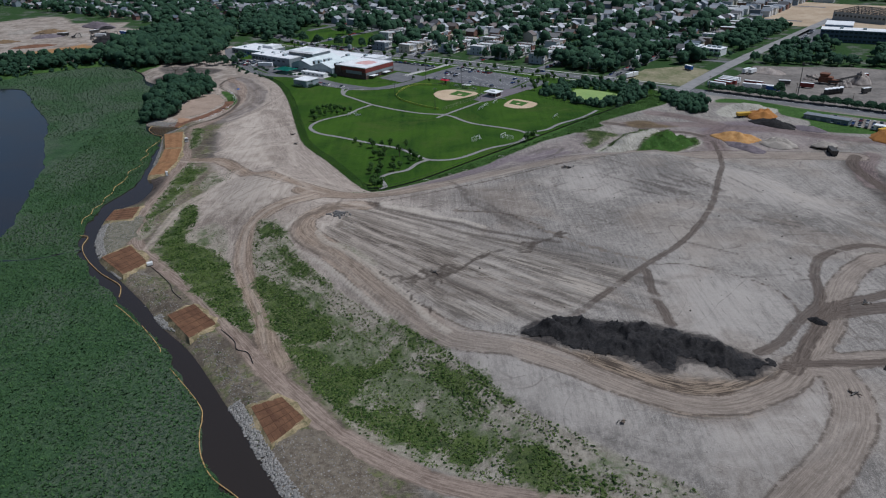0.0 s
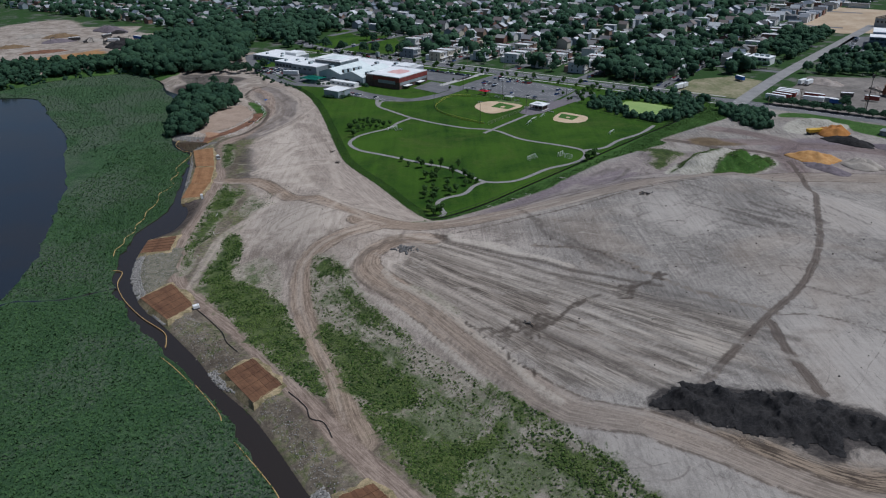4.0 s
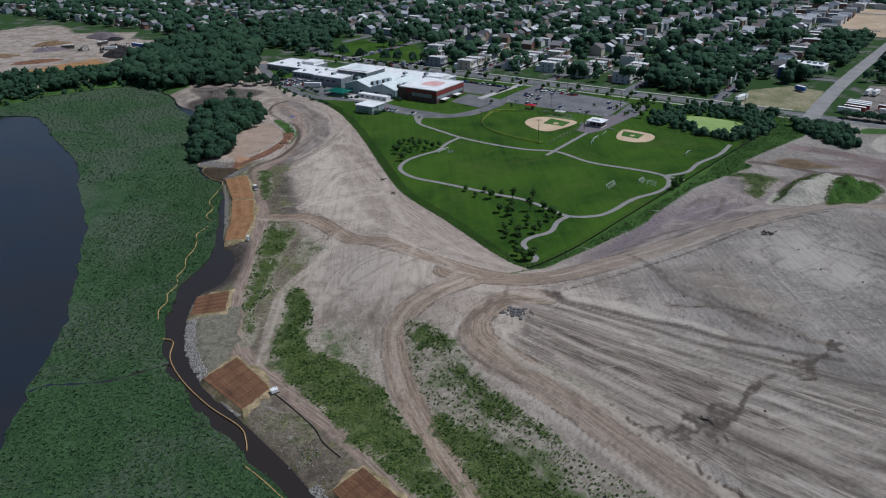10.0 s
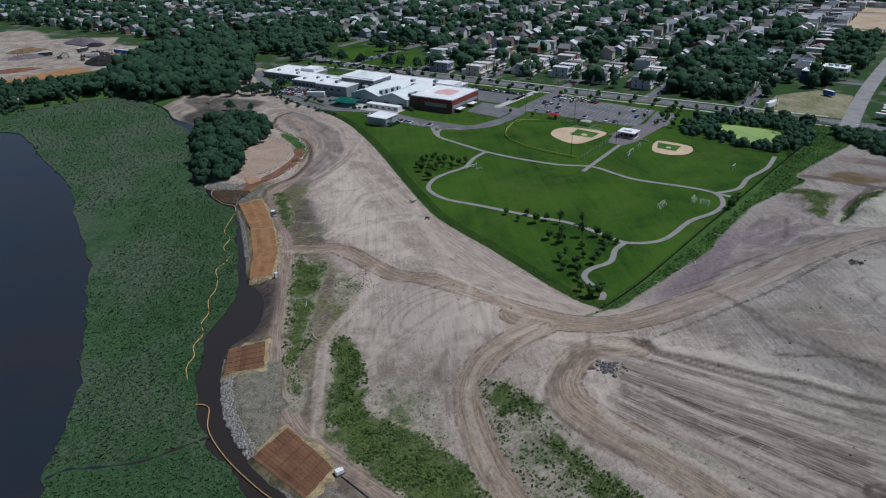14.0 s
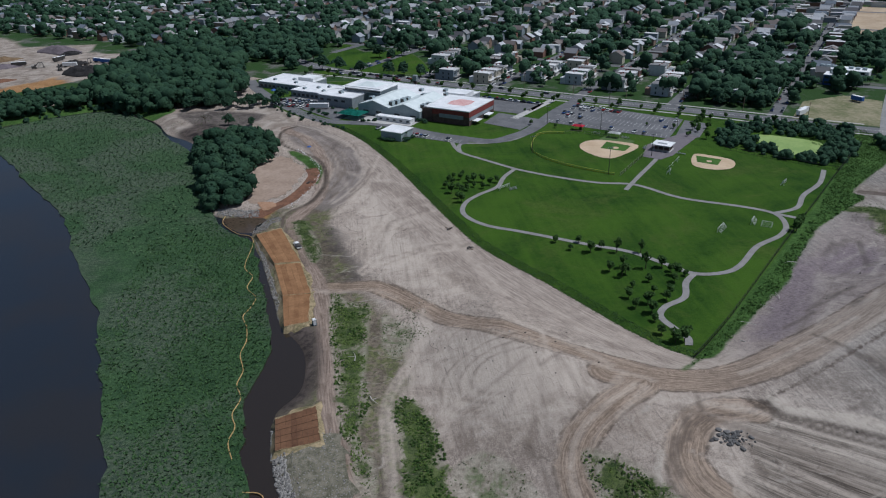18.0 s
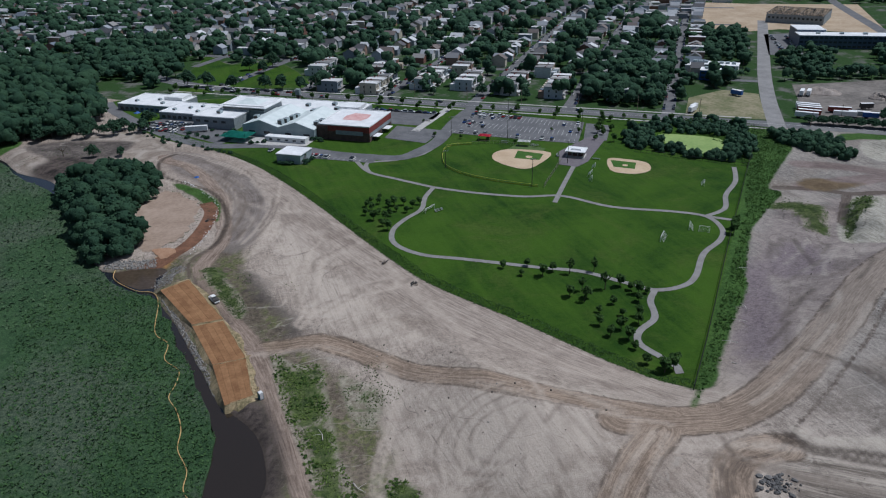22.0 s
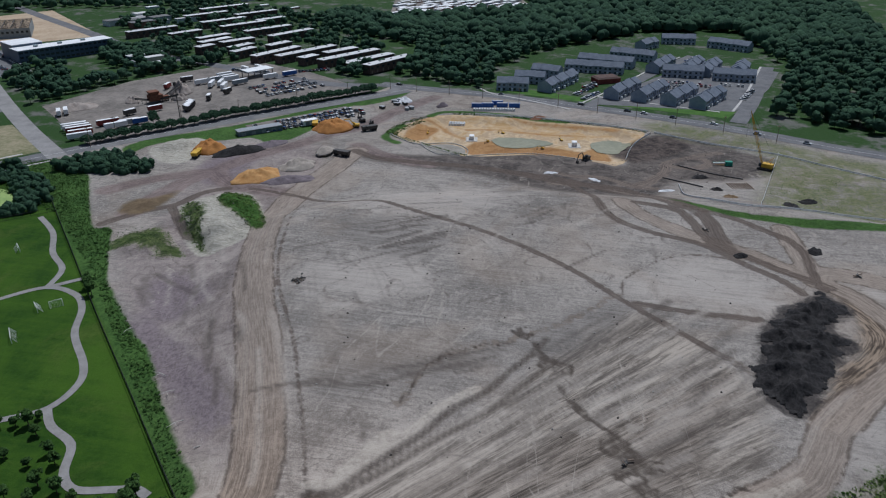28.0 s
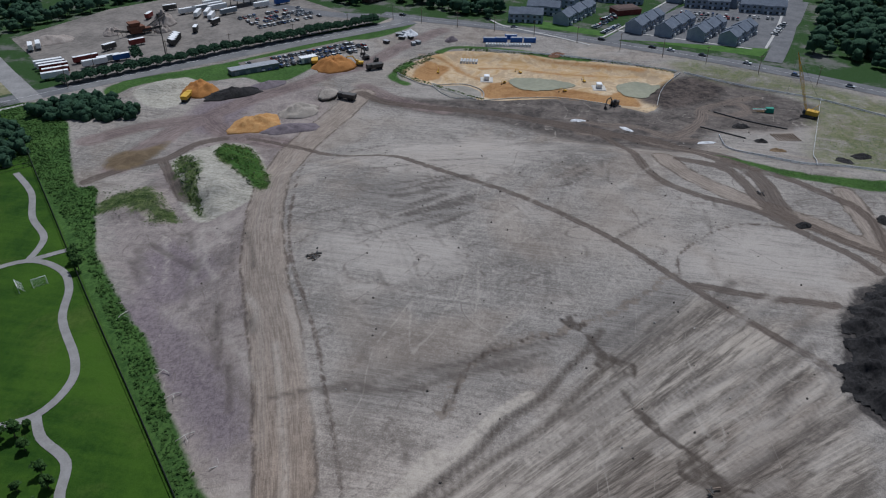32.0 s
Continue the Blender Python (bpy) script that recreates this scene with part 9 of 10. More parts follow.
def erosion_mat(corners, strips, label, lift=0.35, fibre=None):
    """Strips of fibre mat laid side by side over a graded pad; corners run round, strips go from side 0-1 to side 3-2."""
    a, b, c, d = (np.array(p, float) for p in corners)
    mid = (a + b + c + d) / 4
    z = float(np.max(ground_height(*np.array([a, b, c, d, mid]).T))) + lift
    ob = thing("erosion_mat", (mid[0], mid[1], z), label, "erosion mat", "erosion mats")
    for k in range(strips):
        s0, s1 = k / strips, (k + 1) / strips - 0.004
        q = [a + (b - a) * s0, a + (b - a) * s1, d + (c - d) * s1, d + (c - d) * s0]
        up = 0.04 * rng.random()
        n = 7
        bm = bmesh.new()
        left = [q[0] + (q[3] - q[0]) * i / n for i in range(n + 1)]
        right = [q[1] + (q[2] - q[1]) * i / n for i in range(n + 1)]
        la = [bm.verts.new((*(p - mid), up + 0.05 * rng.random())) for p in left]
        ra = [bm.verts.new((*(p - mid), up + 0.05 * rng.random())) for p in right]
        lb = [bm.verts.new((*(p - mid), -1.2)) for p in left]
        rb = [bm.verts.new((*(p - mid), -1.2)) for p in right]
        for i in range(n):
            bm.faces.new((la[i], ra[i], ra[i + 1], la[i + 1]))
            bm.faces.new((la[i], la[i + 1], lb[i + 1], lb[i]))
            bm.faces.new((ra[i], rb[i], rb[i + 1], ra[i + 1]))
        bm.faces.new((la[0], lb[0], rb[0], ra[0]))
        bm.faces.new((la[n], ra[n], rb[n], lb[n]))
        bmesh.ops.recalc_face_normals(bm, faces=bm.faces[:])
        part("mat_strip", bm, fibre or MAT_FIBRE, ob)
    for k in (0.2, 0.4, 0.6, 0.8) if fibre is None else ():
        p, q = a + (d - a) * k - mid, b + (c - b) * k - mid
        part("cross_seam", tube([(*(p + (q - p) * i / 5), 0.06 + 0.03 * rng.random()) for i in range(6)], 0.09, 4), SEAM, ob)
    rim = [p + (q - p) * i / 7 for p, q in ((a, b), (b, c), (c, d), (d, a)) for i in range(7)]
    out = [mid + (p - mid) * (1 + rng.uniform(0.9, 2.9) / np.hypot(*(p - mid))) for p in rim]
    foot = ground_height(*np.array(out).T) - z
    bm = bmesh.new()
    inner = [bm.verts.new((*(p - mid), -0.03)) for p in rim]
    outer = [bm.verts.new((*(p - mid), min(h + 0.06, -0.05))) for p, h in zip(out, foot)]
    under = [bm.verts.new((*(p - mid), h - 0.8)) for p, h in zip(out, foot)]
    for i in range(len(rim)):
        k = (i + 1) % len(rim)
        bm.faces.new((inner[i], outer[i], outer[k], inner[k]))
        bm.faces.new((outer[i], under[i], under[k], outer[k]))
    bmesh.ops.recalc_face_normals(bm, faces=bm.faces[:])
    part("apron", bm, APRON, ob, "straw and soil apron round the mat")
    for p, q in ((a, b), (b, c), (c, d)):
        pts = [p + (q - p) * s + rng.uniform(-0.25, 0.25, 2) for s in np.linspace(0, 1, 9)]
        line = [Vector((*(e - mid), rng.uniform(-0.12, 0.08))) for e in pts]
        bm = tube([e + Vector((rng.uniform(-0.3, 0.3), rng.uniform(-0.3, 0.3), 0)) * k for q_, r_ in zip(line[:-1], line[1:]) for k, e in ((0, q_), (1, (q_ + r_) / 2))] + [line[-1]], rng.uniform(0.07, 0.15), 5, None, rng.uniform(0.07, 0.18))
        part("straw_edge", bm, STRAW, ob, "loose pale straw edging")
    return ob


erosion_mat([(-54, 165), (-46, 169), (-38, 159), (-45, 149)], 9, "rust-brown erosion mat pad with seams beside the creek")
erosion_mat([(-94, 216), (-87, 223.5), (-75.5, 209.5), (-82, 201)], 10, "striped rust-brown erosion mat pad with straw edges")
erosion_mat([(-137, 265), (-129, 276), (-116, 259), (-122, 249)], 11, "wide red-brown erosion mat pad beside the shore road")
erosion_mat([(-152, 316), (-141, 320), (-139.5, 305), (-151, 303)], 8, "brown erosion mat pad with a torn straw edge")
erosion_mat([(-170, 441), (-160, 446), (-150, 412), (-160, 412)], 5, "long orange-brown erosion mat along the creek", fibre=MAT_ORANGE)
erosion_mat([(-160, 411.5), (-150, 411.5), (-145, 386), (-155, 386)], 5, "orange-brown erosion mat with pale edges", fibre=MAT_ORANGE)
erosion_mat([(-155, 385.5), (-145, 385.5), (-145, 366), (-153, 364)], 5, "worn orange-brown erosion mat by the creek", fibre=MAT_ORANGE)
RED_EARTH = plain("red_brown_earth", (0.09, 0.045, 0.028), (0.23, 0.115, 0.068), 0.25, 0.95, bump=0.1)
ribbon("red_swale", [(-181, 463), (-173, 467), (-166, 470), (-159, 478), (-154, 488), (-150, 500), (-148, 511), (-150, 522)], 3.2, RED_EARTH, 0.12, 4, "red-brown muddy swale leading to the creek", "swale", 4)
area("sand_nook", [(-180, 531), (-174, 541), (-167, 545), (-159, 535), (-154, 519), (-156, 503), (-161, 488), (-167, 482), (-172, 478), (-178, 480), (-179, 500)], plain("tan_sand", (0.26, 0.19, 0.14), (0.38, 0.29, 0.225), 0.1, 0.95), 0.14, "tan sandy clearing beside the trees", "ground", ragged=2.0)
area("rock_pad", [(-149, 306), (-137, 310), (-131, 283), (-136, 268), (-146, 284)], plain("grey_rubble_ground", (0.075, 0.075, 0.045), (0.24, 0.215, 0.165), 0.5, 0.95, bump=0.15), 0.12, "grey rubble pad above the riprap", "ground", ragged=2.5)
area("rock_pad", [(-45, 148), (-36, 155), (-18, 138), (-14, 122), (-36, 126)], plain("brown_rubble_ground", (0.09, 0.07, 0.05), (0.22, 0.185, 0.14), 0.5, 0.95, bump=0.15), 0.12, "brown stony pad above the riprap", "ground", ragged=2.5)

area("clay_pad", [(-173, 478), (-166, 477), (-164, 472), (-170, 470)], plain("orange_clay", (0.3, 0.17, 0.1), (0.42, 0.26, 0.165), 0.3, 0.95, bump=0.1), 0.2, "small pad of orange clay above the inlet", "ground", ragged=1.0)
tagged(flat("creek_shallows", [(-188, 466), (-184, 470), (-176, 471), (-168, 470), (-166, 462), (-172, 456), (-172, 448), (-178, 449), (-184, 456)], WATER + 0.03, plain("muddy_water", (0.05, 0.036, 0.024), (0.085, 0.062, 0.043), 0.1, 0.15)), "muddy brown shallow water at the creek inlet", "water", kind="structure")

# floating boom
BOOM = plain("orange_yellow_boom", (0.42, 0.26, 0.1), (0.6, 0.4, 0.17), 1.0, 0.6)
for line in ([(-158, 291), (-153, 289), (-151, 279), (-144, 267), (-133, 254), (-122, 244), (-119, 238), (-118, 234)], [(-118, 229), (-111, 222), (-103, 213)],
             [(-186, 473), (-187, 461), (-179, 448), (-173, 444), (-171, 435), (-172, 415), (-168, 406), (-169, 397), (-165, 389), (-166, 382), (-168, 376), (-166, 369), (-165, 360), (-166, 352), (-164, 343), (-165, 336), (-163, 329), (-164.5, 322), (-163, 316), (-164, 310), (-162, 303)],
             [(-102, 213), (-92, 200), (-90, 196)], [(-84, 187), (-70, 169), (-67, 162), (-66, 156), (-63, 147), (-58, 139), (-50, 132), (-40, 122)]):
    p = curve(line, steps=6)
    ob = thing("floating_boom", (p[0][0], p[0][1], WATER), "orange-yellow floating containment boom on the creek", "boom", "booms")
    for i in range(0, len(p) - 1, 3):
        seg = p[i:i + 4]
        part("float", tube([(x - p[0][0], y - p[0][1], 0.4 if i else 0.35) for x, y in seg], 0.15, 6), BOOM, ob)
    part("skirt", tube([(x - p[0][0], y - p[0][1], 0.05) for x, y in p], 0.12, 4), DARK_STEEL, ob)


# stones along the waterline, uncounted
def stones(name, places, low, high, label, material=STONE):
    h = Heaps()
    n = len(places)
    z = ground_height(places[:, 0], places[:, 1])
    at = np.column_stack([places, np.maximum(z, WATER - 0.2) + 0.05])
    kinds = rng.integers(4, size=n)
    for k in range(4):
        bm = bmesh.new()
        bmesh.ops.create_icosphere(bm, subdivisions=1, radius=1.0)
        for v in bm.verts:
            v.co *= rng.uniform(0.65, 1.2)
        v, f = arrays(bm)
        m = kinds == k
        s = rng.uniform(low, high, m.sum())[:, None] * rng.uniform(0.7, 1.2, (m.sum(), 3))
        h.add(v, f, at[m], rng.uniform(0, 6.3, m.sum()), s, 0)
    h.build(name, [material], label, "stones")


def along(line, width, count, inset=0.0):
    p = curve(line, steps=8)
    seg = np.hypot(*np.diff(p, axis=0).T)
    run = np.concatenate([[0], np.cumsum(seg)])
    s = rng.uniform(0, run[-1], count)
    x, y = np.interp(s, run, p[:, 0]), np.interp(s, run, p[:, 1])
    d = np.stack([np.interp(s + 0.5, run, p[:, 0]) - np.interp(s - 0.5, run, p[:, 0]), np.interp(s + 0.5, run, p[:, 1]) - np.interp(s - 0.5, run, p[:, 1])], 1)
    d /= np.linalg.norm(d, axis=1)[:, None] + 1e-9
    off = inset + rng.uniform(-0.5, 0.5, count) * width
    return np.stack([x + d[:, 1] * off, y - d[:, 0] * off], 1)


stones("riprap", along([(-123, 248), (-136, 263), (-146, 280), (-151, 297), (-153, 314)], 3.4, 1700, 1.6), 0.25, 0.6, "band of pale grey riprap stones along the water")
stones("riprap", along([(-20, 105), (-39, 132), (-48, 146), (-55, 158), (-61, 167)], 3.6, 1700, 1.6), 0.25, 0.6, "band of pale grey riprap stones at the creek edge")
stones("riprap", along([(-89, 208), (-95, 212), (-100, 219)], 2.4, 250, 1.2), 0.2, 0.5, "short band of riprap stones")
stones("riprap", along([(-156, 372), (-160, 392), (-166, 419), (-171, 440)], 1.6, 500, 1.2), 0.2, 0.45, "thin line of pale stones along the creek")
stones("riprap", along([(-173, 447), (-170, 458), (-161, 460)], 8, 420, 3), 0.12, 0.36, "stony tip of the bank")
stones("riprap", along([(-192, 471), (-182, 468), (-172, 466)], 5, 500, -2), 0.2, 0.5, "stony bank below the trees")
stones("loose_stones", scatter(rng, [(-149, 306), (-137, 310), (-131, 283), (-136, 268), (-146, 284)], 0.9), 0.1, 0.3, "loose pale stones on the pad")
stones("loose_stones", scatter(rng, [(-45, 148), (-36, 155), (-18, 138), (-14, 122), (-36, 126)], 1.0), 0.1, 0.32, "loose stones on the brown pad")
stones("loose_stones", scatter(rng, [(-118, 245), (-104, 236), (-92, 222), (-97, 214), (-110, 230)], 1.8), 0.08, 0.3, "loose stones along the bank")
stones("loose_stones", scatter(rng, [(-80, 200), (-66, 192), (-52, 172), (-60, 168), (-70, 182)], 1.8), 0.08, 0.3, "loose stones below the road")
stones("loose_stones", along([(-20, 110), (-50, 152), (-75, 190), (-97, 217), (-122, 248)], 7.0, 1100, 4.5), 0.06, 0.26, "loose pale stones along the bank")
stones("rubble_pile", np.array([(-41.0, 279.0)]) + rng.normal(0, 1.0, (90, 2)) * (2.0, 1.5), 0.2, 0.8, "heap of dark broken concrete", plain("dark_concrete_rubble", (0.06, 0.06, 0.06), (0.2, 0.19, 0.18), 1.0, 0.95, island=True, vary=0.6))
stones("debris", along([(-160, 560), (-148, 532), (-145, 510), (-152, 484), (-158, 468)], 2.0, 90, 0.5), 0.15, 0.45, "pale scraps along the cut edge", WHITE_PAINT)
LOOSE = np.concatenate([scatter(rng, [(-40, 280), (60, 340), (140, 366), (200, 300), (150, 215), (100, 190), (30, 192)], 9.5), scatter(rng, [(-110, 400), (-70, 345), (-40, 320), (-80, 300), (-120, 330)], 9.0), scatter(rng, [(20, 340), (90, 400), (180, 420), (210, 380), (80, 356)], 8.0), scatter(rng, [(200, 300), (240, 230), (280, 200), (250, 160), (170, 210)], 5.5)])
DARK_CLOD = plain("dark_clods", (0.05, 0.042, 0.036), (0.16, 0.14, 0.12), 1.0, 0.95, island=True, vary=0.6)
stones("clods", LOOSE[rng.random(len(LOOSE)) < 0.55], 0.12, 0.42, "scattered dark clods on the graded soil", DARK_CLOD)
stones("pale_stones", LOOSE[rng.random(len(LOOSE)) < 0.3] + 2.3, 0.1, 0.32, "scattered pale stones on the graded soil")
stones("debris", along([(-160, 432), (-150, 412), (-144, 390), (-143, 366)], 1.4, 120, 0.8), 0.1, 0.4, "pale scraps along the mat edge", STRAW)

# small site things
def toilet(at):
    ob = thing("portable_toilet", (*at, float(ground_height(*np.array(at)[:, None])[0])), "blue-green portable toilet with a white roof", "toilet", turn=20)
    part("cabin", box(-0.6, -0.6, 0.1, 0.6, 0.6, 2.1, bevel=0.04), plain("blue_green_plastic", (0.02, 0.12, 0.16), (0.04, 0.18, 0.22), 1.0, 0.5), ob)
    part("roof", box(-0.65, -0.65, 2.1, 0.65, 0.65, 2.4, taper=0.15), WHITE_PAINT, ob)
    part("door", box(-0.45, -0.64, 0.2, 0.45, -0.58, 2.0), WHITE_PAINT, ob)
    part("skid", box(-0.7, -0.7, -0.1, 0.7, 0.7, 0.1), DARK_STEEL, ob)


toilet((-143, 364))
work = thing("pickup_truck", (-152, 427, float(ground_height(np.array([-152.0]), np.array([427.0]))[0])), "white pickup truck with a dark bed on the shore road", "truck", turn=110)
part("body", box(-2.8, -1.0, 0.5, 2.8, 1.0, 1.1, bevel=0.1), WHITE_PAINT, work)
part("cab", box(-0.3, -0.95, 1.1, 1.7, 0.95, 2.0, taper=0.15, bevel=0.08), WHITE_PAINT, work)
part("window_band", box(-0.32, -0.85, 1.35, 1.5, 0.85, 1.8), GLASS, work)
part("tool_box", box(-2.7, -0.95, 1.1, -0.5, 0.95, 1.6), DARK_STEEL, work)
for x in (-1.8, 1.8):
    for y in (-1.0, 0.75):
        part("wheel", tube([(x, y, 0.42), (x, y + 0.25, 0.42)], 0.42, 10), RUBBER, work)
pump = thing("water_pump", (-114.5, 257, float(ground_height(np.array([-114.5]), np.array([257.0]))[0])), "small white pump set at the mat corner", "pump", turn=30)
part("housing", box(-1.1, -0.7, 0.3, 1.1, 0.7, 1.5, bevel=0.1), WHITE_PAINT, pump)
part("skid", box(-1.3, -0.8, 0.0, 1.3, 0.8, 0.3), DARK_STEEL, pump)
part("exhaust", tube([(0.6, 0, 1.5), (0.6, 0, 2.1)], 0.08, 6), DARK_STEEL, pump)
for line, lab in (([(-113, 256), (-107, 249), (-100, 240), (-97, 234), (-92, 228)], "long black pump hose lying beside the road"), ([(-72, 206), (-66, 199), (-64, 194), (-60, 192), (-57, 186)], "black hose lying on the bank")):
    p = curve(line, steps=5)
    z = ground_height(p[:, 0] - 1, p[:, 1])
    solo("hose", tube([(x - 1, y, h_ + 0.2) for (x, y), h_ in zip(p, z)], 0.14, 6), RUBBER, lab, "hose", "hoses")


def scrap(at, label, n=16, size=2.6):
    ob = thing("scrap_heap", (*at, float(ground_height(*np.array(at)[:, None])[0])), label, "scrap", "scrap heaps")
    for k in range(n):
        a, r = rng.uniform(0, 6.3), rng.uniform(0, size)
        x, y = r * math.cos(a), r * 0.6 * math.sin(a)
        b = rng.uniform(0, 6.3)
        d = rng.uniform(0.5, 1.8)
        part("scrap_piece", tube([(x, y, 0.1 + rng.uniform(0, 0.5)), (x + d * math.cos(b), y + d * math.sin(b), 0.15 + rng.uniform(0, 0.8))], rng.uniform(0.08, 0.3), 5), DARK_STEEL if k % 4 else TIMBER, ob)


for at, lab, n, s in (((62, 331), "dark tangle of scrap on the graded ground", 22, 3.4), ((133, 196), "small dark heap of debris", 10, 1.6), ((-88, 432), "low line of dark timbers by the lawn", 10, 2.4), ((-83, 411), "dark timbers beside the lawn", 9, 2.0), ((-2, 224), "small heap of dark debris", 7, 1.2),
                      ((-150, 500), "pale scrap beside the swale", 9, 2.4), ((105, 150), "clump of dark debris", 8, 1.5), ((44, 143), "dark debris on the mound edge", 6, 1.2)):
    scrap(at, lab, n, s)
solo("blue_tarp", lump(rng, 1.6, 0.9, 2), BLUE_PAINT, "small blue tarpaulin on the bank", "tarpaulin", "tarpaulins", at=(-152.5, 560, -3.4))
# driftwood in the rough grass
for k, (x, y) in enumerate(((14, 352), (36, 378), (-14, 326), (-4, 335), (8, 345), (-130, 340), (-126, 322))):
    a = rng.uniform(0, 6.3)
    z = float(ground_height(np.array([x]), np.array([y]))[0]) + 0.45
    bm = tube([(0, 0, 0), (2.2 * math.cos(a), 2.2 * math.sin(a), 0.1), (4.5 * math.cos(a + 0.2), 4.5 * math.sin(a + 0.2), 0.05)], 0.14, 5, end=0.05)
    tube([(2.2 * math.cos(a), 2.2 * math.sin(a), 0.1), (3.2 * math.cos(a + 0.9), 3.2 * math.sin(a + 0.9), 0.3)], 0.08, 4, bm, 0.03)
    solo("dead_branch", bm, plain("bleached_wood", (0.4, 0.37, 0.33), (0.55, 0.52, 0.47), 1.0, 0.9), "bleached dead branch lying in weeds", "branch", "branches", at=(x, y, z))
# ---- the sand pit and the works beside it ----
rng = np.random.default_rng(83)
PIT_POND = plain("cloudy_green_water", (0.24, 0.235, 0.15), (0.33, 0.315, 0.205), 0.05, 0.25, specular=0.5)
area("pit_pool", [(270, 301), (274, 285), (267, 266), (256, 280), (256, 295)], PIT_POND, 0.3, "shallow cloudy green pool in the sand", "pool", ragged=1.2)
area("pit_pool", [(271, 245), (281, 234), (274, 223), (259, 230), (258, 241)], PIT_POND, 0.3, "round cloudy green pool in the sand", "pool", ragged=1.2)
area("basin_floor", [(247, 338), (255, 325), (247, 313), (233, 313), (231, 325)], plain("grey_basin_silt", (0.2, 0.18, 0.15), (0.32, 0.3, 0.26), 0.2, 0.9), 0.15, "grey silt floor of a ringed basin", "ground")
BAG = plain("pale_sandbag", (0.4, 0.38, 0.34), (0.56, 0.54, 0.5), 0.8, 0.9, vary=0.4)


def bag_wall(line, label, closed=False, step=1.5, size=0.75):
    p = curve(line, closed, 5)
    if closed:
        p = np.vstack([p, p[:1]])
    run = np.concatenate([[0], np.cumsum(np.hypot(*np.diff(p, axis=0).T))])
    s = np.arange(0, run[-1], step)
    x, y = np.interp(s, run, p[:, 0]), np.interp(s, run, p[:, 1])
    z = ground_height(x, y)
    ob = thing("sandbag_row", (x[0], y[0], z[0]), label, "sandbags", "sandbag rows")
    m = mesh_of(box(-0.8, -0.45, -0.1, 0.8, 0.45, 0.7, taper=0.18), "sandbag", BAG)
    for i in range(len(s)):
        o = new("sandbag", m)
        o.parent = ob
        j = min(i + 1, len(s) - 1)
        a = math.atan2(y[j] - y[i - 1], x[j] - x[i - 1])
        o.matrix_basis = Matrix.LocRotScale((x[i] - x[0], y[i] - y[0], z[i] - z[0]), Euler((0, 0, a + rng.uniform(-0.15, 0.15))), (size, size, size * rng.uniform(0.8, 1.2)))


bag_wall([(249, 339), (257, 325), (248, 312), (232, 312), (229, 325)], "ring of pale sandbags round the basin", True)
bag_wall([(228, 308), (238, 285), (240, 268), (235, 242)], "row of pale sandbags along the pit edge")
bag_wall([(246, 342), (228, 312)], "curved row of pale bags along the haul road")
bag_wall([(259, 360), (250, 350), (244, 341)], "row of pale bags by the haul road")
WHITE_BLOCK = plain("white_bulk_bag", (0.55, 0.56, 0.56), (0.72, 0.73, 0.72), 0.8, 0.8)


def bulk_bags(at, rows, cols, turn, label):
    ob = thing("bulk_bags", (*at, float(ground_height(*np.array(at)[:, None])[0])), label, "bulk bags", turn=turn)
    m = mesh_of(box(-0.7, -0.7, 0, 0.7, 0.7, 1.5, taper=0.12), "bulk_bag", WHITE_BLOCK)
    for i in range(rows):
        for j in range(cols):
            o = new("bulk_bag", m)
            o.parent = ob
            o.location = (1.7 * j, 1.9 * i, 0)


bulk_bags((292, 332), 3, 6, -85, "rows of white bulk bags on the sand")
for at in ((266, 313), (266, 254)):
    ob = thing("pump_hut", (*at, float(ground_height(*np.array(at)[:, None])[0])), "white equipment hut on a sandbagged pad", "hut", "pump huts", 10)
    part("pad", box(-4, -3.4, 0.0, 4, 3.4, 0.4, taper=0.4), BAG, ob)
    part("cabin", box(-1.8, -1.3, 0.4, 1.8, 1.3, 2.4, bevel=0.1), WHITE_PAINT, ob)
    part("roof", box(-2.0, -1.5, 2.4, 2.0, 1.5, 2.7, taper=0.3), WHITE_ROOF, ob)
for at, t in (((274, 262), 30), ((281, 297), 70), ((257, 271), 120), ((272, 341), 10), ((263, 303), 160)):
    excavator(at, t, YELLOW_PAINT, "small yellow excavator in the sand pit").scale = (0.42,) * 3
# blue tanks and containers
for k, (x, y, m, lab) in enumerate(((329, 322, BLUE_PAINT, "blue steel container beside the road"), (331, 315, BLUE_PAINT, "blue steel tank container"), (333, 306, BLUE_PAINT, "blue steel tank container"), (334, 298, BLUE_PAINT, "blue steel container beside the road"), (338, 310, BLUE_PAINT, "second row blue container"))):
    ob = thing("container", (x, y, float(ground_height(np.array([float(x)]), np.array([float(y)]))[0])), lab, "container", "containers", 100)
    part("box", box(-3.6, -1.3, 0.1, 3.6, 1.3, 2.7, bevel=0.05), m, ob)
    for i in range(7):
        part("rib", box(-3.3 + 1.1 * i, -1.36, 0.3, -3.1 + 1.1 * i, -1.3, 2.5), m, ob)
    part("lid", box(-3.2, -1.0, 2.7, 3.2, 1.0, 2.85), STEEL, ob)
bulk_bags((320, 322), 2, 16, -80, "long double row of pale bags before the containers")
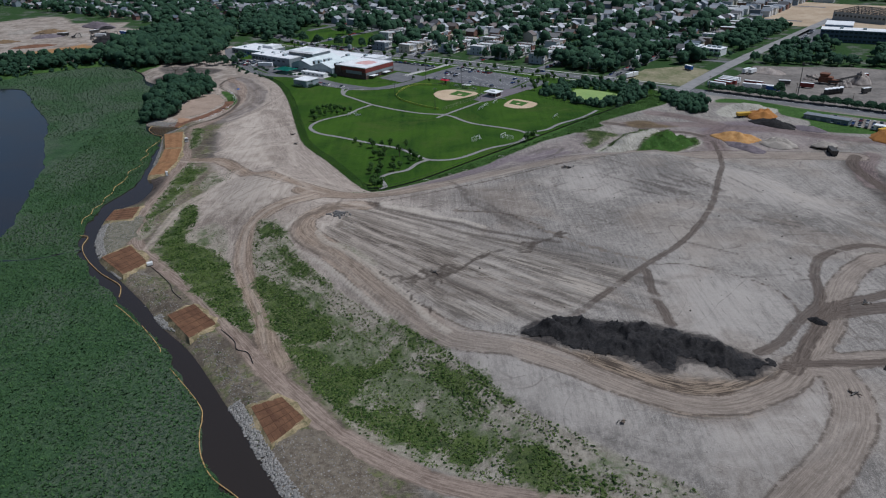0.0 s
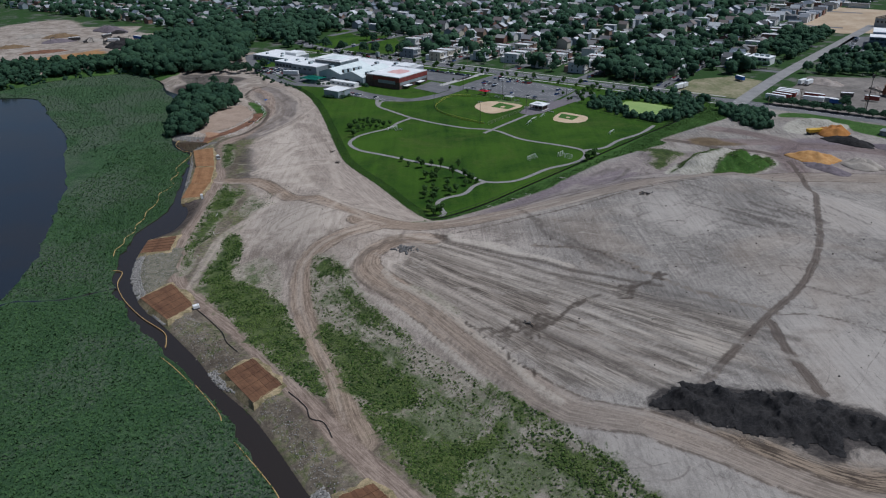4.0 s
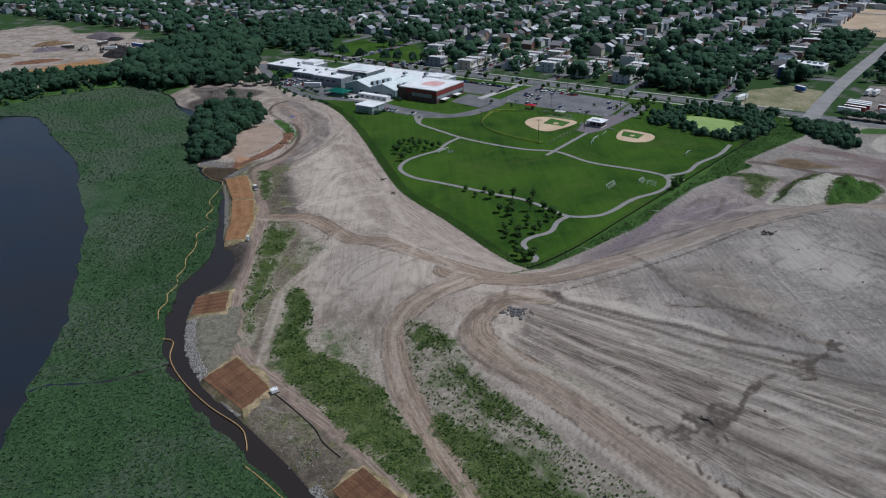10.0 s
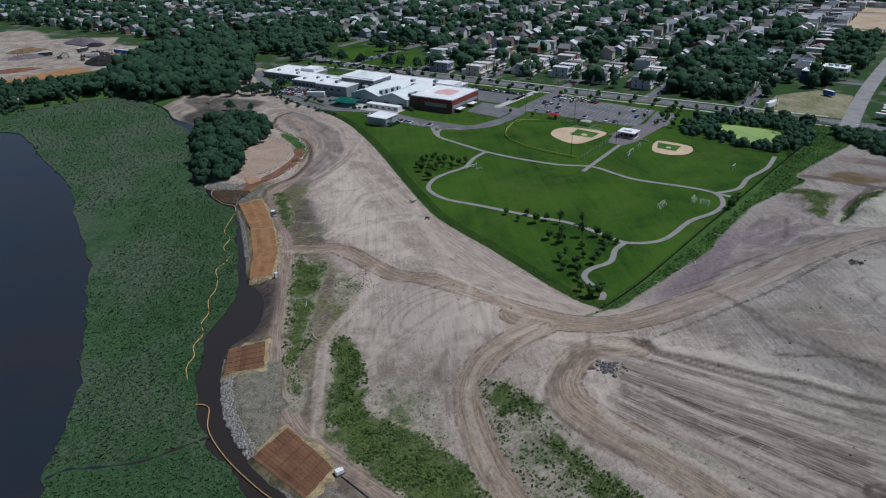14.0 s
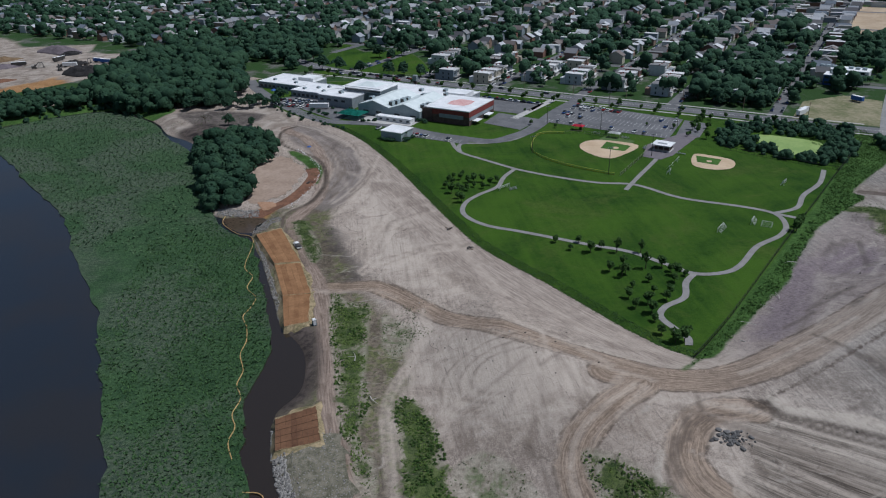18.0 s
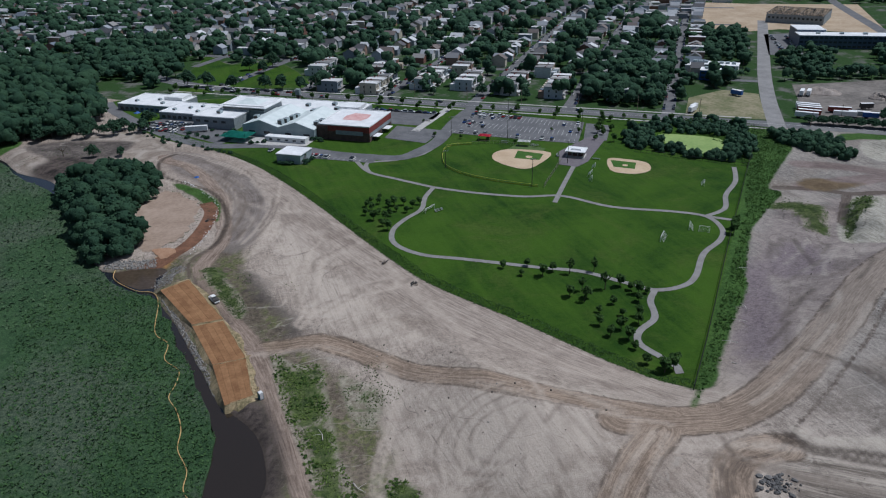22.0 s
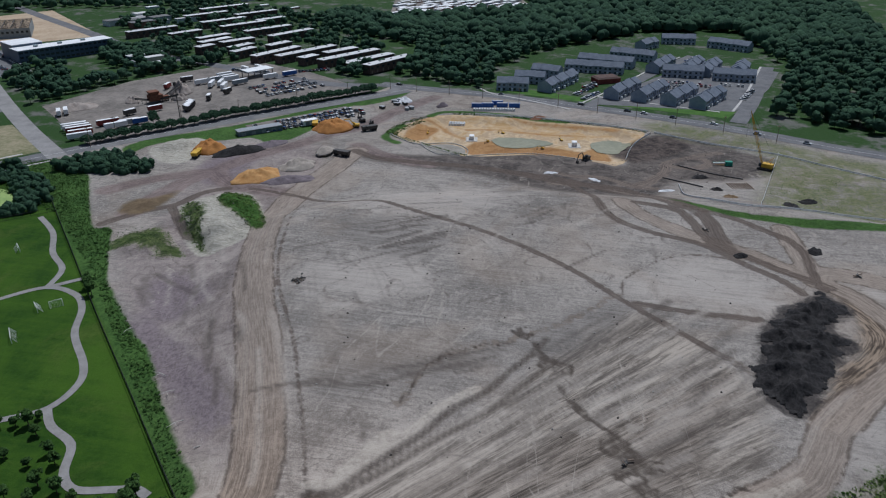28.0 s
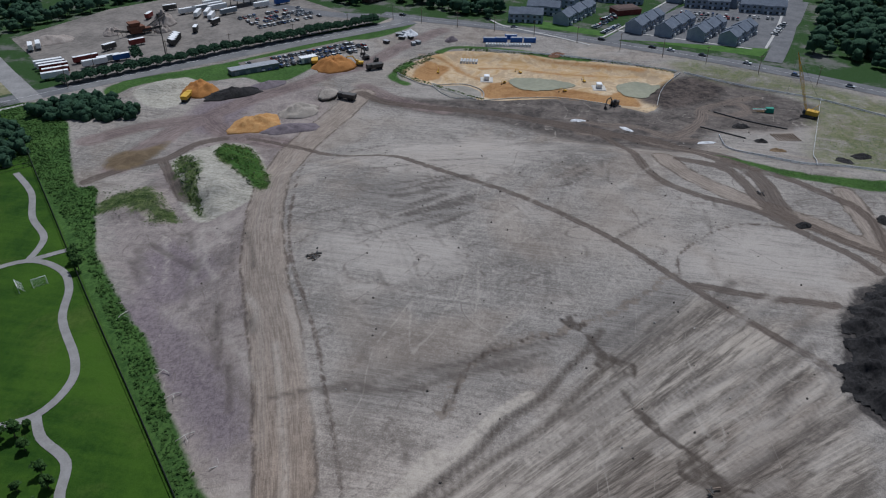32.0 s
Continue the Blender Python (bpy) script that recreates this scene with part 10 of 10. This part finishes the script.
for at, r, hh, m, lab in (((326, 345), 4, 2.0, GREY_SLAG, "small dark heap of stone"), ((331, 372), 6, 2.2, plain("white_tarp", (0.55, 0.56, 0.58), (0.7, 0.7, 0.72), 0.5, 0.6), "heap under white sheeting"), ((312, 280), 5, 1.0, RED_EARTH, "low heap of red earth"), ((246, 178), 3, 1.0, BROWN_SOIL, "low brown heap of soil"), ((220, 190), 3.5, 1.2, BLACK_SOIL, "dark heap in the works"), ((203, 184), 2.6, 1.0, BLACK_SOIL, "small dark heap of soil"), ((190, 180), 3.5, 0.9, BROWN_SOIL, "low brown heap of soil"), ((185, 155), 4, 1.0, BLACK_SOIL, "dark flat heap in the meadow"), ((196, 146), 4, 1.0, BLACK_SOIL, "dark flat heap in the meadow"), ((113, 186), 2.6, 0.9, BLACK_SOIL, "dark heap at the crossing"), ((122, 160), 3.0, 1.1, BLACK_SOIL, "dark brown heap beside the track")):
    heap(at, r, hh, m, lab, (1.2, 0.8), rng.uniform(0, 180), 3)
for k in range(8):
    x, y = 318 + rng.uniform(-8, 14), 372 + rng.uniform(-10, 10)
    ob = thing("skip", (x, y, float(ground_height(np.array([x]), np.array([y]))[0])), "grey steel skip in the gravel yard", "skip", "skips", rng.uniform(0, 180))
    part("tub", box(-1.8, -1.0, 0.1, 1.8, 1.0, 1.6, taper=-0.2), DARK_STEEL if k % 2 else STONE_BAND, ob)
    part("rim", box(-2.0, -1.2, 1.6, 2.0, 1.2, 1.75), STEEL, ob)

# silt fences: white boards on the ground
WHITE_SHEET = plain("white_silt_cloth", (0.6, 0.61, 0.62), (0.75, 0.75, 0.75), 1.0, 0.7)
for line, lab in (([(270, 146), (230, 156), (190, 166), (159, 173)], "white silt fence across the works"), ([(295, 210), (280, 180), (268, 147), (250, 122), (230, 95)], "white silt fence along the verge"), ([(206, 201), (186, 199), (170, 192), (161, 178), (166, 160), (172, 144), (180, 110)], "white silt fence below the works"),
                  ([(312, 320), (311, 285), (305, 245), (296, 212)], "white silt fence behind the pit"), ([(294, 212), (268, 222), (238, 226)], "white barrier wall at the pit end")):
    fence("silt_fence", line, 0.9, 3.0, TIMBER, WHITE_SHEET, lab, 1, 4, 0.8)

# lattice crane
crane = thing("crawler_crane", (242, 157, float(ground_height(np.array([242.0]), np.array([157.0]))[0])), "yellow crawler crane with a lattice boom", "crane", turn=60)
for y in (-2.4, 1.4):
    part("track", box(-3.4, y, 0, 3.4, y + 1.0, 1.2, bevel=0.25), DARK_STEEL, crane)
part("house", box(-3.6, -1.6, 1.3, 1.6, 1.6, 3.4, bevel=0.1), YELLOW_PAINT, crane)
part("cab", box(1.6, 0.3, 1.4, 3.0, 1.6, 3.2, bevel=0.08), GLASS, crane)
bm = bmesh.new()
for sx, sy in ((-0.6, -0.6), (-0.6, 0.6), (0.6, -0.6), (0.6, 0.6)):
    tube([(1.6 + sx * 0.2, sy, 1.8), (8 + sx, sy, 18), (12, 0, 28)], 0.1, 4, bm)
for k in range(14):
    s0, s1 = k / 14, (k + 1) / 14
    a, b = Vector((1.6 + 10.4 * s0, 0.6, 1.8 + 26 * s0)), Vector((1.6 + 10.4 * s1, -0.6, 1.8 + 26 * s1))
    tube([a, b], 0.06, 3, bm)
part("lattice_boom", bm, YELLOW_PAINT, crane)
part("gantry", tube([(-2, 0, 3.4), (-3.4, 0, 7), (0, 0, 3.4)], 0.14, 4), YELLOW_PAINT, crane)
part("cable", tube([(-3.4, 0, 7), (12, 0, 28)], 0.04, 3), DARK_STEEL, crane)
part("hook_line", tube([(12, 0, 28), (12.1, 0, 8)], 0.04, 3), DARK_STEEL, crane)
gen = thing("generator_set", (244, 176, float(ground_height(np.array([244.0]), np.array([176.0]))[0])), "green generator set with white pipes", "generator", turn=95)
part("housing", box(-3.5, -1.2, 0.2, 0, 1.2, 2.4, bevel=0.08), GREEN_PAINT, gen)
part("pipe", tube([(0, 0.4, 1.6), (6, 0.6, 1.4)], 0.3, 8), WHITE_PAINT, gen)
part("pipe", tube([(0, -0.4, 1.6), (6, -0.3, 1.4)], 0.3, 8), GREEN_PAINT, gen)
part("skid", box(-3.7, -1.3, 0, 0.4, 1.3, 0.2), DARK_STEEL, gen)
pipes = thing("stacked_pipes", (212, 168, float(ground_height(np.array([212.0]), np.array([168.0]))[0])), "rows of brown pipes laid on the ground", "pipes", turn=15)
for k in range(9):
    part("pipe", tube([(-4, 1.2 * k, 0.3), (4, 1.2 * k + 0.2, 0.3)], 0.28, 8), TIMBER, pipes)
for line in ([(238, 200), (228, 185), (222, 170)], [(215, 208), (205, 190)]):
    p = curve(line, steps=4)
    solo("long_pipe", tube([(x, y, z + 0.3) for (x, y), z in zip(p, ground_height(p[:, 0], p[:, 1]))], 0.3, 6), DARK_STEEL, "long dark pipe laid across the works", "pipe", "pipes")
for at in ((196, 207), (205, 240), (211, 262)):
    solo("white_sheeting", lump(rng, 2.6, 0.5, 3, 0.5, (1.6, 0.6)), WHITE_SHEET, "crumpled white sheeting on bare soil", "sheeting", "sheeting", at=(*at, float(ground_height(*np.array(at)[:, None])[0])), turn=rng.uniform(0, 180))


# the works beyond the wood
heap((-352, 806), 17, 5.0, BLACK_SOIL, "tall black heap beside the wood", (1.3, 0.8), -40)
heap((-408, 918), 20, 5.0, GREY_SLAG, "long grey stone heap in the far works", (1.5, 0.7), -40)
heap((-400, 846), 10, 2.5, GREY_SOIL, "pale soil heap in the far works", (1.4, 0.8), 10)
heap((-450, 880), 12, 3.0, BROWN_SOIL, "brown soil heap in the far works", (1.6, 0.7), 30)
for x, y, m, t in ((-352, 852, BLUE_PAINT, -30), (-344, 846, BLUE_PAINT, -28), (-420, 850, DARK_STEEL, 10), (-392, 868, DARK_STEEL, 60), (-372, 836, WHITE_PAINT, 0)):
    truck_trailer((x, y), t, m, 12, "trailer parked in the far gravel works")
for x, y, t in ((-402, 836, 20), (-376, 822, 120), (-436, 846, 200), (-360, 842, 80)):
    excavator((x, y), t, DARK_STEEL, "dark excavator in the far works")

for at, r, hh, m, lab, st in (((-372, 846), 9, 3.0, BLACK_SOIL, "dark soil heap in the far works", (1.6, 0.7)), ((-436, 846), 12, 2.5, GREY_SLAG, "grey stone heap in the far works", (1.5, 0.8)), ((-470, 812), 10, 2.2, BROWN_SOIL, "long brown heap in the far works", (1.8, 0.6)),
                              ((-392, 900), 8, 2.6, BLACK_SOIL, "small dark heap in the far works", (1.3, 0.8)), ((-420, 782), 14, 1.8, RED_EARTH, "low spread of red earth in the far works", (1.8, 0.6)), ((-480, 880), 12, 3.0, GREY_SOIL, "pale soil heap in the far works", (1.5, 0.7))):
    heap(at, r, hh, m, lab, st, 25)
# ---- reeds, weeds and scrub, uncounted ----
rng = np.random.default_rng(91)


def tuft(seed, blades=7):
    r = np.random.default_rng(seed)
    v, f = [], []
    for k in range(blades):
        a, lean, w = r.uniform(0, 6.3), r.uniform(0.45, 1.1), r.uniform(0.12, 0.26)
        d = np.array([math.cos(a), math.sin(a), 0])
        q = np.array([-d[1], d[0], 0]) * w
        b = d * 0.12
        tip = d * lean + np.array([0, 0, r.uniform(0.3, 0.75)])
        v += [b - q, b + q, (b + tip) / 2 + q * 1.1 + np.array([0, 0, 0.12]), (b + tip) / 2 - q * 1.1 + np.array([0, 0, 0.12]), tip]
        i = 5 * k
        f += [(i, i + 1, i + 2), (i, i + 2, i + 3), (i + 3, i + 2, i + 4)]
    return np.array(v), np.array(f)


TUFTS = [tuft(s) for s in range(4)]
SMALL = [tuft(s, 4) for s in range(4)]


def patchy(p, scale, cut, seed=0.0):
    n = np.array([noise.fractal((x * scale + seed, y * scale, seed), 1.0, 2.0, 3) for x, y in p])
    return p[n > cut]


def growth(name, places, low, high, label, material, shapes=TUFTS, squash=0.8, category="weeds", z=None):
    h = Heaps()
    n = len(places)
    kinds = rng.integers(len(shapes), size=n)
    zz = ground_height(places[:, 0], places[:, 1]) if z is None else np.full(n, z)
    at = np.column_stack([places, zz])
    s = rng.uniform(low, high, n)
    size = np.column_stack([s, s, s * squash * rng.uniform(0.7, 1.2, n)])
    turn = rng.uniform(0, 6.3, n)
    for k, sh in enumerate(shapes):
        m = kinds == k
        h.add(*sh, at[m], turn[m], size[m], 0)
    return h.build(name, [material], label, category)


def bush(seed):
    """A low leafy clump, open below."""
    r = np.random.default_rng(seed)
    v, f = [(0, 0, 0.8)], []
    for k in range(6):
        a = k * 1.047 + r.uniform(-0.3, 0.3)
        m, w = r.uniform(0.35, 0.7), r.uniform(0.6, 1.15)
        v += [(m * math.cos(a), m * math.sin(a), r.uniform(0.4, 0.85)), (w * math.cos(a + 0.5), w * math.sin(a + 0.5), r.uniform(-0.1, 0.15))]
    for k in range(6):
        i, j = 1 + 2 * k, 1 + 2 * ((k + 1) % 6)
        f += [(0, i, j), (i, i + 1, j)]
    return np.array(v), np.array(f)


BUSHES = [bush(s) for s in range(4)]
SLOPE_WAY = (math.cos(math.radians(-55)), math.sin(math.radians(-55)))


def rows_of(p, cut, seed, long=0.05, cross=0.42):
    """Keeps the places that lie in bands along the slope."""
    a, b = p[:, 0] * SLOPE_WAY[0] + p[:, 1] * SLOPE_WAY[1], p[:, 1] * SLOPE_WAY[0] - p[:, 0] * SLOPE_WAY[1]
    n = np.array([noise.fractal((u * long, v * cross, seed), 1.0, 2.0, 3) for u, v in zip(a, b)])
    return p[n > cut]


slope = scatter(rng, ring(SLOPE_WEEDS), 0.8)
growth("slope_weeds", patchy(rows_of(slope, -0.08, 3.0), 0.09, -0.3, 3.0), 0.3, 0.7, "patchy tall green weeds in bands on the slope", WEED, SMALL)
growth("slope_dry_weeds", rows_of(slope[::5], 0.05, 9.0), 0.25, 0.5, "thin dry straw-coloured weeds on the slope", WEED_DRY, SMALL)
growth("slope_bushes", rows_of(scatter(rng, ring(SLOPE_WEEDS), 1.4), 0.1, 12.0, 0.1, 0.5), 0.3, 0.6, "scattered low dark green bushes on the slope", WEED_DARK, BUSHES)
lush = np.concatenate([scatter(rng, ring(r), 0.8) for r in LUSH])
growth("lush_weeds", patchy(lush[::2], 0.14, -0.05, 4.0), 0.3, 0.7, "dense dark green weeds in patches", WEED_DARK, BUSHES)
growth("lush_tall_weeds", patchy(lush, 0.13, -0.15, 14.0), 0.3, 0.7, "bright green tall weeds in patches", WEED, SMALL)
bank = np.concatenate([scatter(rng, ring(BANK_WEEDS), 0.75), scatter(rng, ring(STRIP_WEEDS), 0.8)])
growth("bank_weeds", patchy(bank, 0.16, -0.14, 5.0), 0.35, 0.8, "dense green weeds along the access road", WEED, SMALL)
bank = np.concatenate([scatter(rng, ring(BANK_WEEDS), 1.1), patchy(scatter(rng, ring(STRIP_WEEDS), 1.1), 0.1, -0.12, 2.0)])
growth("bank_bushes", patchy(bank, 0.12, 0.06, 6.0), 0.35, 0.8, "dense dark green bushes along the access road", WEED_DARK, BUSHES)
thin = np.concatenate([scatter(rng, ring(r), 0.75 if k == 1 else 1.3) for k, r in enumerate(SPARSE_WEEDS)])
growth("sparse_weeds", patchy(thin, 0.2, -0.02, 8.0), 0.25, 0.55, "sparse green tufts on pale soil", WEED_DARK, SMALL)
FENCE_LEAF = leaf_material("fence_side_weeds", (0.025, 0.062, 0.014), (0.062, 0.115, 0.028))
growth("fence_weeds", scatter(rng, ring(FENCE_STRIP), 1.15), 0.35, 0.95, "rough green weeds beside the park fence", FENCE_LEAF, SMALL)
growth("fence_bushes", patchy(scatter(rng, ring(FENCE_STRIP), 1.6), 0.15, -0.0, 3.0), 0.4, 1.1, "dark green bushes beside the park fence", FENCE_LEAF, BUSHES)
woods("lakeside_thicket", along([(-264, 655), (-300, 688), (-348, 664), (-386, 624), (-460, 600), (-620, 590)], 17.0, 260, 1.0), "low dark thicket between the wood and the reeds", 0.22, 0.5, "low", leaf=LEAF_DARK)
lawn_edge = along([(-31, 321), (-43, 344), (-59, 376), (-77, 408), (-86, 437), (-98, 485), (-110, 530), (-124, 571), (-144, 607), (-168, 645)], 5.4, 7500, 2.3)
growth("lawn_edge_weeds", lawn_edge, 0.25, 0.6, "dark unmown fringe along the lawn", LEAF_PARK, SMALL)
patches = np.concatenate([patchy(scatter(rng, ring(COVE_GRASS), 1.3), 0.08, 0.1, 3.0), scatter(rng, ring(SWALE_GRASS), 0.9), scatter(rng, ring(TIP_WEEDS), 0.8), scatter(rng, [(-143, 445), (-137, 443), (-138, 434), (-143, 438)], 0.9), scatter(rng, ring(SCRUB_WEEDS), 0.8), scatter(rng, [(-160, 545), (-150, 540), (-144, 515), (-148, 508), (-152, 520), (-158, 538)], 0.9), scatter(rng, [(205, 384), (214, 389), (223, 386), (216, 378), (208, 379)], 0.9), scatter(rng, ring(GREEN_BAND), 1.0), scatter(rng, [(-235, 640), (-210, 648), (-196, 625), (-222, 600)], 1.6)])
scrub = np.concatenate([patches, along([(-168, 481), (-161, 487), (-155, 502), (-153, 517), (-158, 533), (-166, 545)], 1.8, 150), along([(-195, 473), (-184, 470), (-176, 474)], 2.5, 60), scatter(rng, ring(TIP_WEEDS), 0.7), scatter(rng, [(-128, 424), (-122, 424), (-122, 431), (-128, 432)], 1.4),
                        scatter(rng, [(-113, 372), (-104, 366), (-104, 350), (-112, 345), (-118, 356)], 1.1), scatter(rng, [(80, 412), (99, 430), (107, 425), (101, 406), (90, 396), (80, 394)], 1.3),
                        scatter(rng, [(-110, 244), (-103, 240), (-97, 230), (-102, 226)], 1.1), scatter(rng, [(-58, 172), (-52, 168), (-46, 152), (-50, 150)], 0.8), scatter(rng, [(-163, 436), (-160, 432), (-156, 408), (-153, 374), (-156, 372), (-160, 400)], 0.9), scatter(rng, [(-57, 166), (-54, 168), (-45, 149), (-48, 147)], 0.7), scatter(rng, [(-97, 215), (-94, 217), (-82, 200), (-85, 198)], 0.8), scatter(rng, [(-140, 266), (-137, 268), (-122, 248), (-125, 246)], 0.9), scatter(rng, [(-154, 318), (-151, 318), (-150, 302), (-153, 302)], 0.8), scatter(rng, [(-104, 236), (-98, 230), (-88, 217), (-92, 215), (-102, 227)], 1.4), scatter(rng, [(-76, 199), (-70, 194), (-62, 180), (-66, 178)], 1.3)])
growth("site_scrub", patchy(scrub, 0.1, -0.2, 7.0), 0.22, 0.55, "clumps of green scrub on bare soil", WEED_DARK, SMALL)
meadow = scatter(rng, ring(MEADOW), 1.9)
growth("meadow_weeds", patchy(meadow, 0.03, 0.0, 2.0), 0.25, 0.5, "thin green meadow weeds", WEED, SMALL)
rim = np.concatenate([along([(308, 334), (308, 288), (302, 243), (294, 215)], 5.0, 500, -3.0), along([(292, 351), (259, 360), (246, 340), (228, 310)], 4.0, 380, -2.0), along([(259, 360), (280, 357), (300, 345)], 4.0, 200, -2.0)])
growth("pit_edge_weeds", rim, 0.3, 0.75, "green weeds along the rim of the sand pit", WEED_DARK, BUSHES)
# reed bed: clumps that thin out to the edge
near = scatter(rng, REEDS[(REEDS[:, 1] > 60)], 1.25)
swap = 470 + 45 * np.array([noise.fractal((x * 0.02, y * 0.02, 6.0), 1.0, 2.0, 3) for x, y in near])
near = near[(near[:, 1] < swap) & (near[:, 0] > -215) & (near[:, 1] > 100)]
ditch = curve([(-188, 264), (-184, 267), (-178, 267), (-166, 268), (-158, 272), (-150, 276)], steps=4)
near = near[line_distance(near[:, 0], near[:, 1], ditch) > 1.3 + 0.5 * np.sin(near[:, 0])]
near = near[(near[:, 0] > -190) | (rng.random(len(near)) < 0.6)]
growth("reeds", near, 0.55, 1.1, "tall green reeds standing in the marsh", leaf_material("green_reeds", (0.03, 0.072, 0.027), (0.082, 0.15, 0.056)), SMALL, 1.1, "reeds", WATER + 0.3)
far_r = scatter(rng, REEDS[(REEDS[:, 1] > 60)], 2.6)
swap = 440 + 60 * np.array([noise.fractal((x * 0.02, y * 0.02, 6.0), 1.0, 2.0, 3) for x, y in far_r])
far_r = far_r[far_r[:, 1] >= swap]
# distance haze is put into the colour: paler and bluer than the near reeds
growth("far_reeds", far_r, 0.9, 1.6, "far green reeds of the marsh", leaf_material("hazy_reeds", (0.034, 0.07, 0.034), (0.105, 0.168, 0.084)), SMALL, 0.9, "reeds", WATER + 0.3)

# a narrow ditch through the reeds
bm = bmesh.new()
half = [0.38 + 0.28 * math.sin(1.7 * i) for i in range(len(ditch))]
side = [(Vector((*ditch[min(i + 1, len(ditch) - 1)], 0)) - Vector((*ditch[max(i - 1, 0)], 0))).normalized().cross(Vector((0, 0, 1))) for i in range(len(ditch))]
rows = [[bm.verts.new(Vector((*p, WATER + 0.37)) + s * (w * k)) for p, s, w in zip(ditch, side, half)] for k in (-1, 1)]
for i in range(len(ditch) - 1):
    bm.faces.new((rows[0][i], rows[0][i + 1], rows[1][i + 1], rows[1][i]))
bmesh.ops.recalc_face_normals(bm, faces=bm.faces[:])
solo("water_ditch", bm, bpy.data.materials["still_water"], "narrow dark ditch of water through the reeds", "water", kind="structure")
# ---- models that were copied are taken away ----
for m in (*YOUNG, TALL, BUSH, CAR, SUV, VAN, BROAD, CLIPPED):
    drop(m)
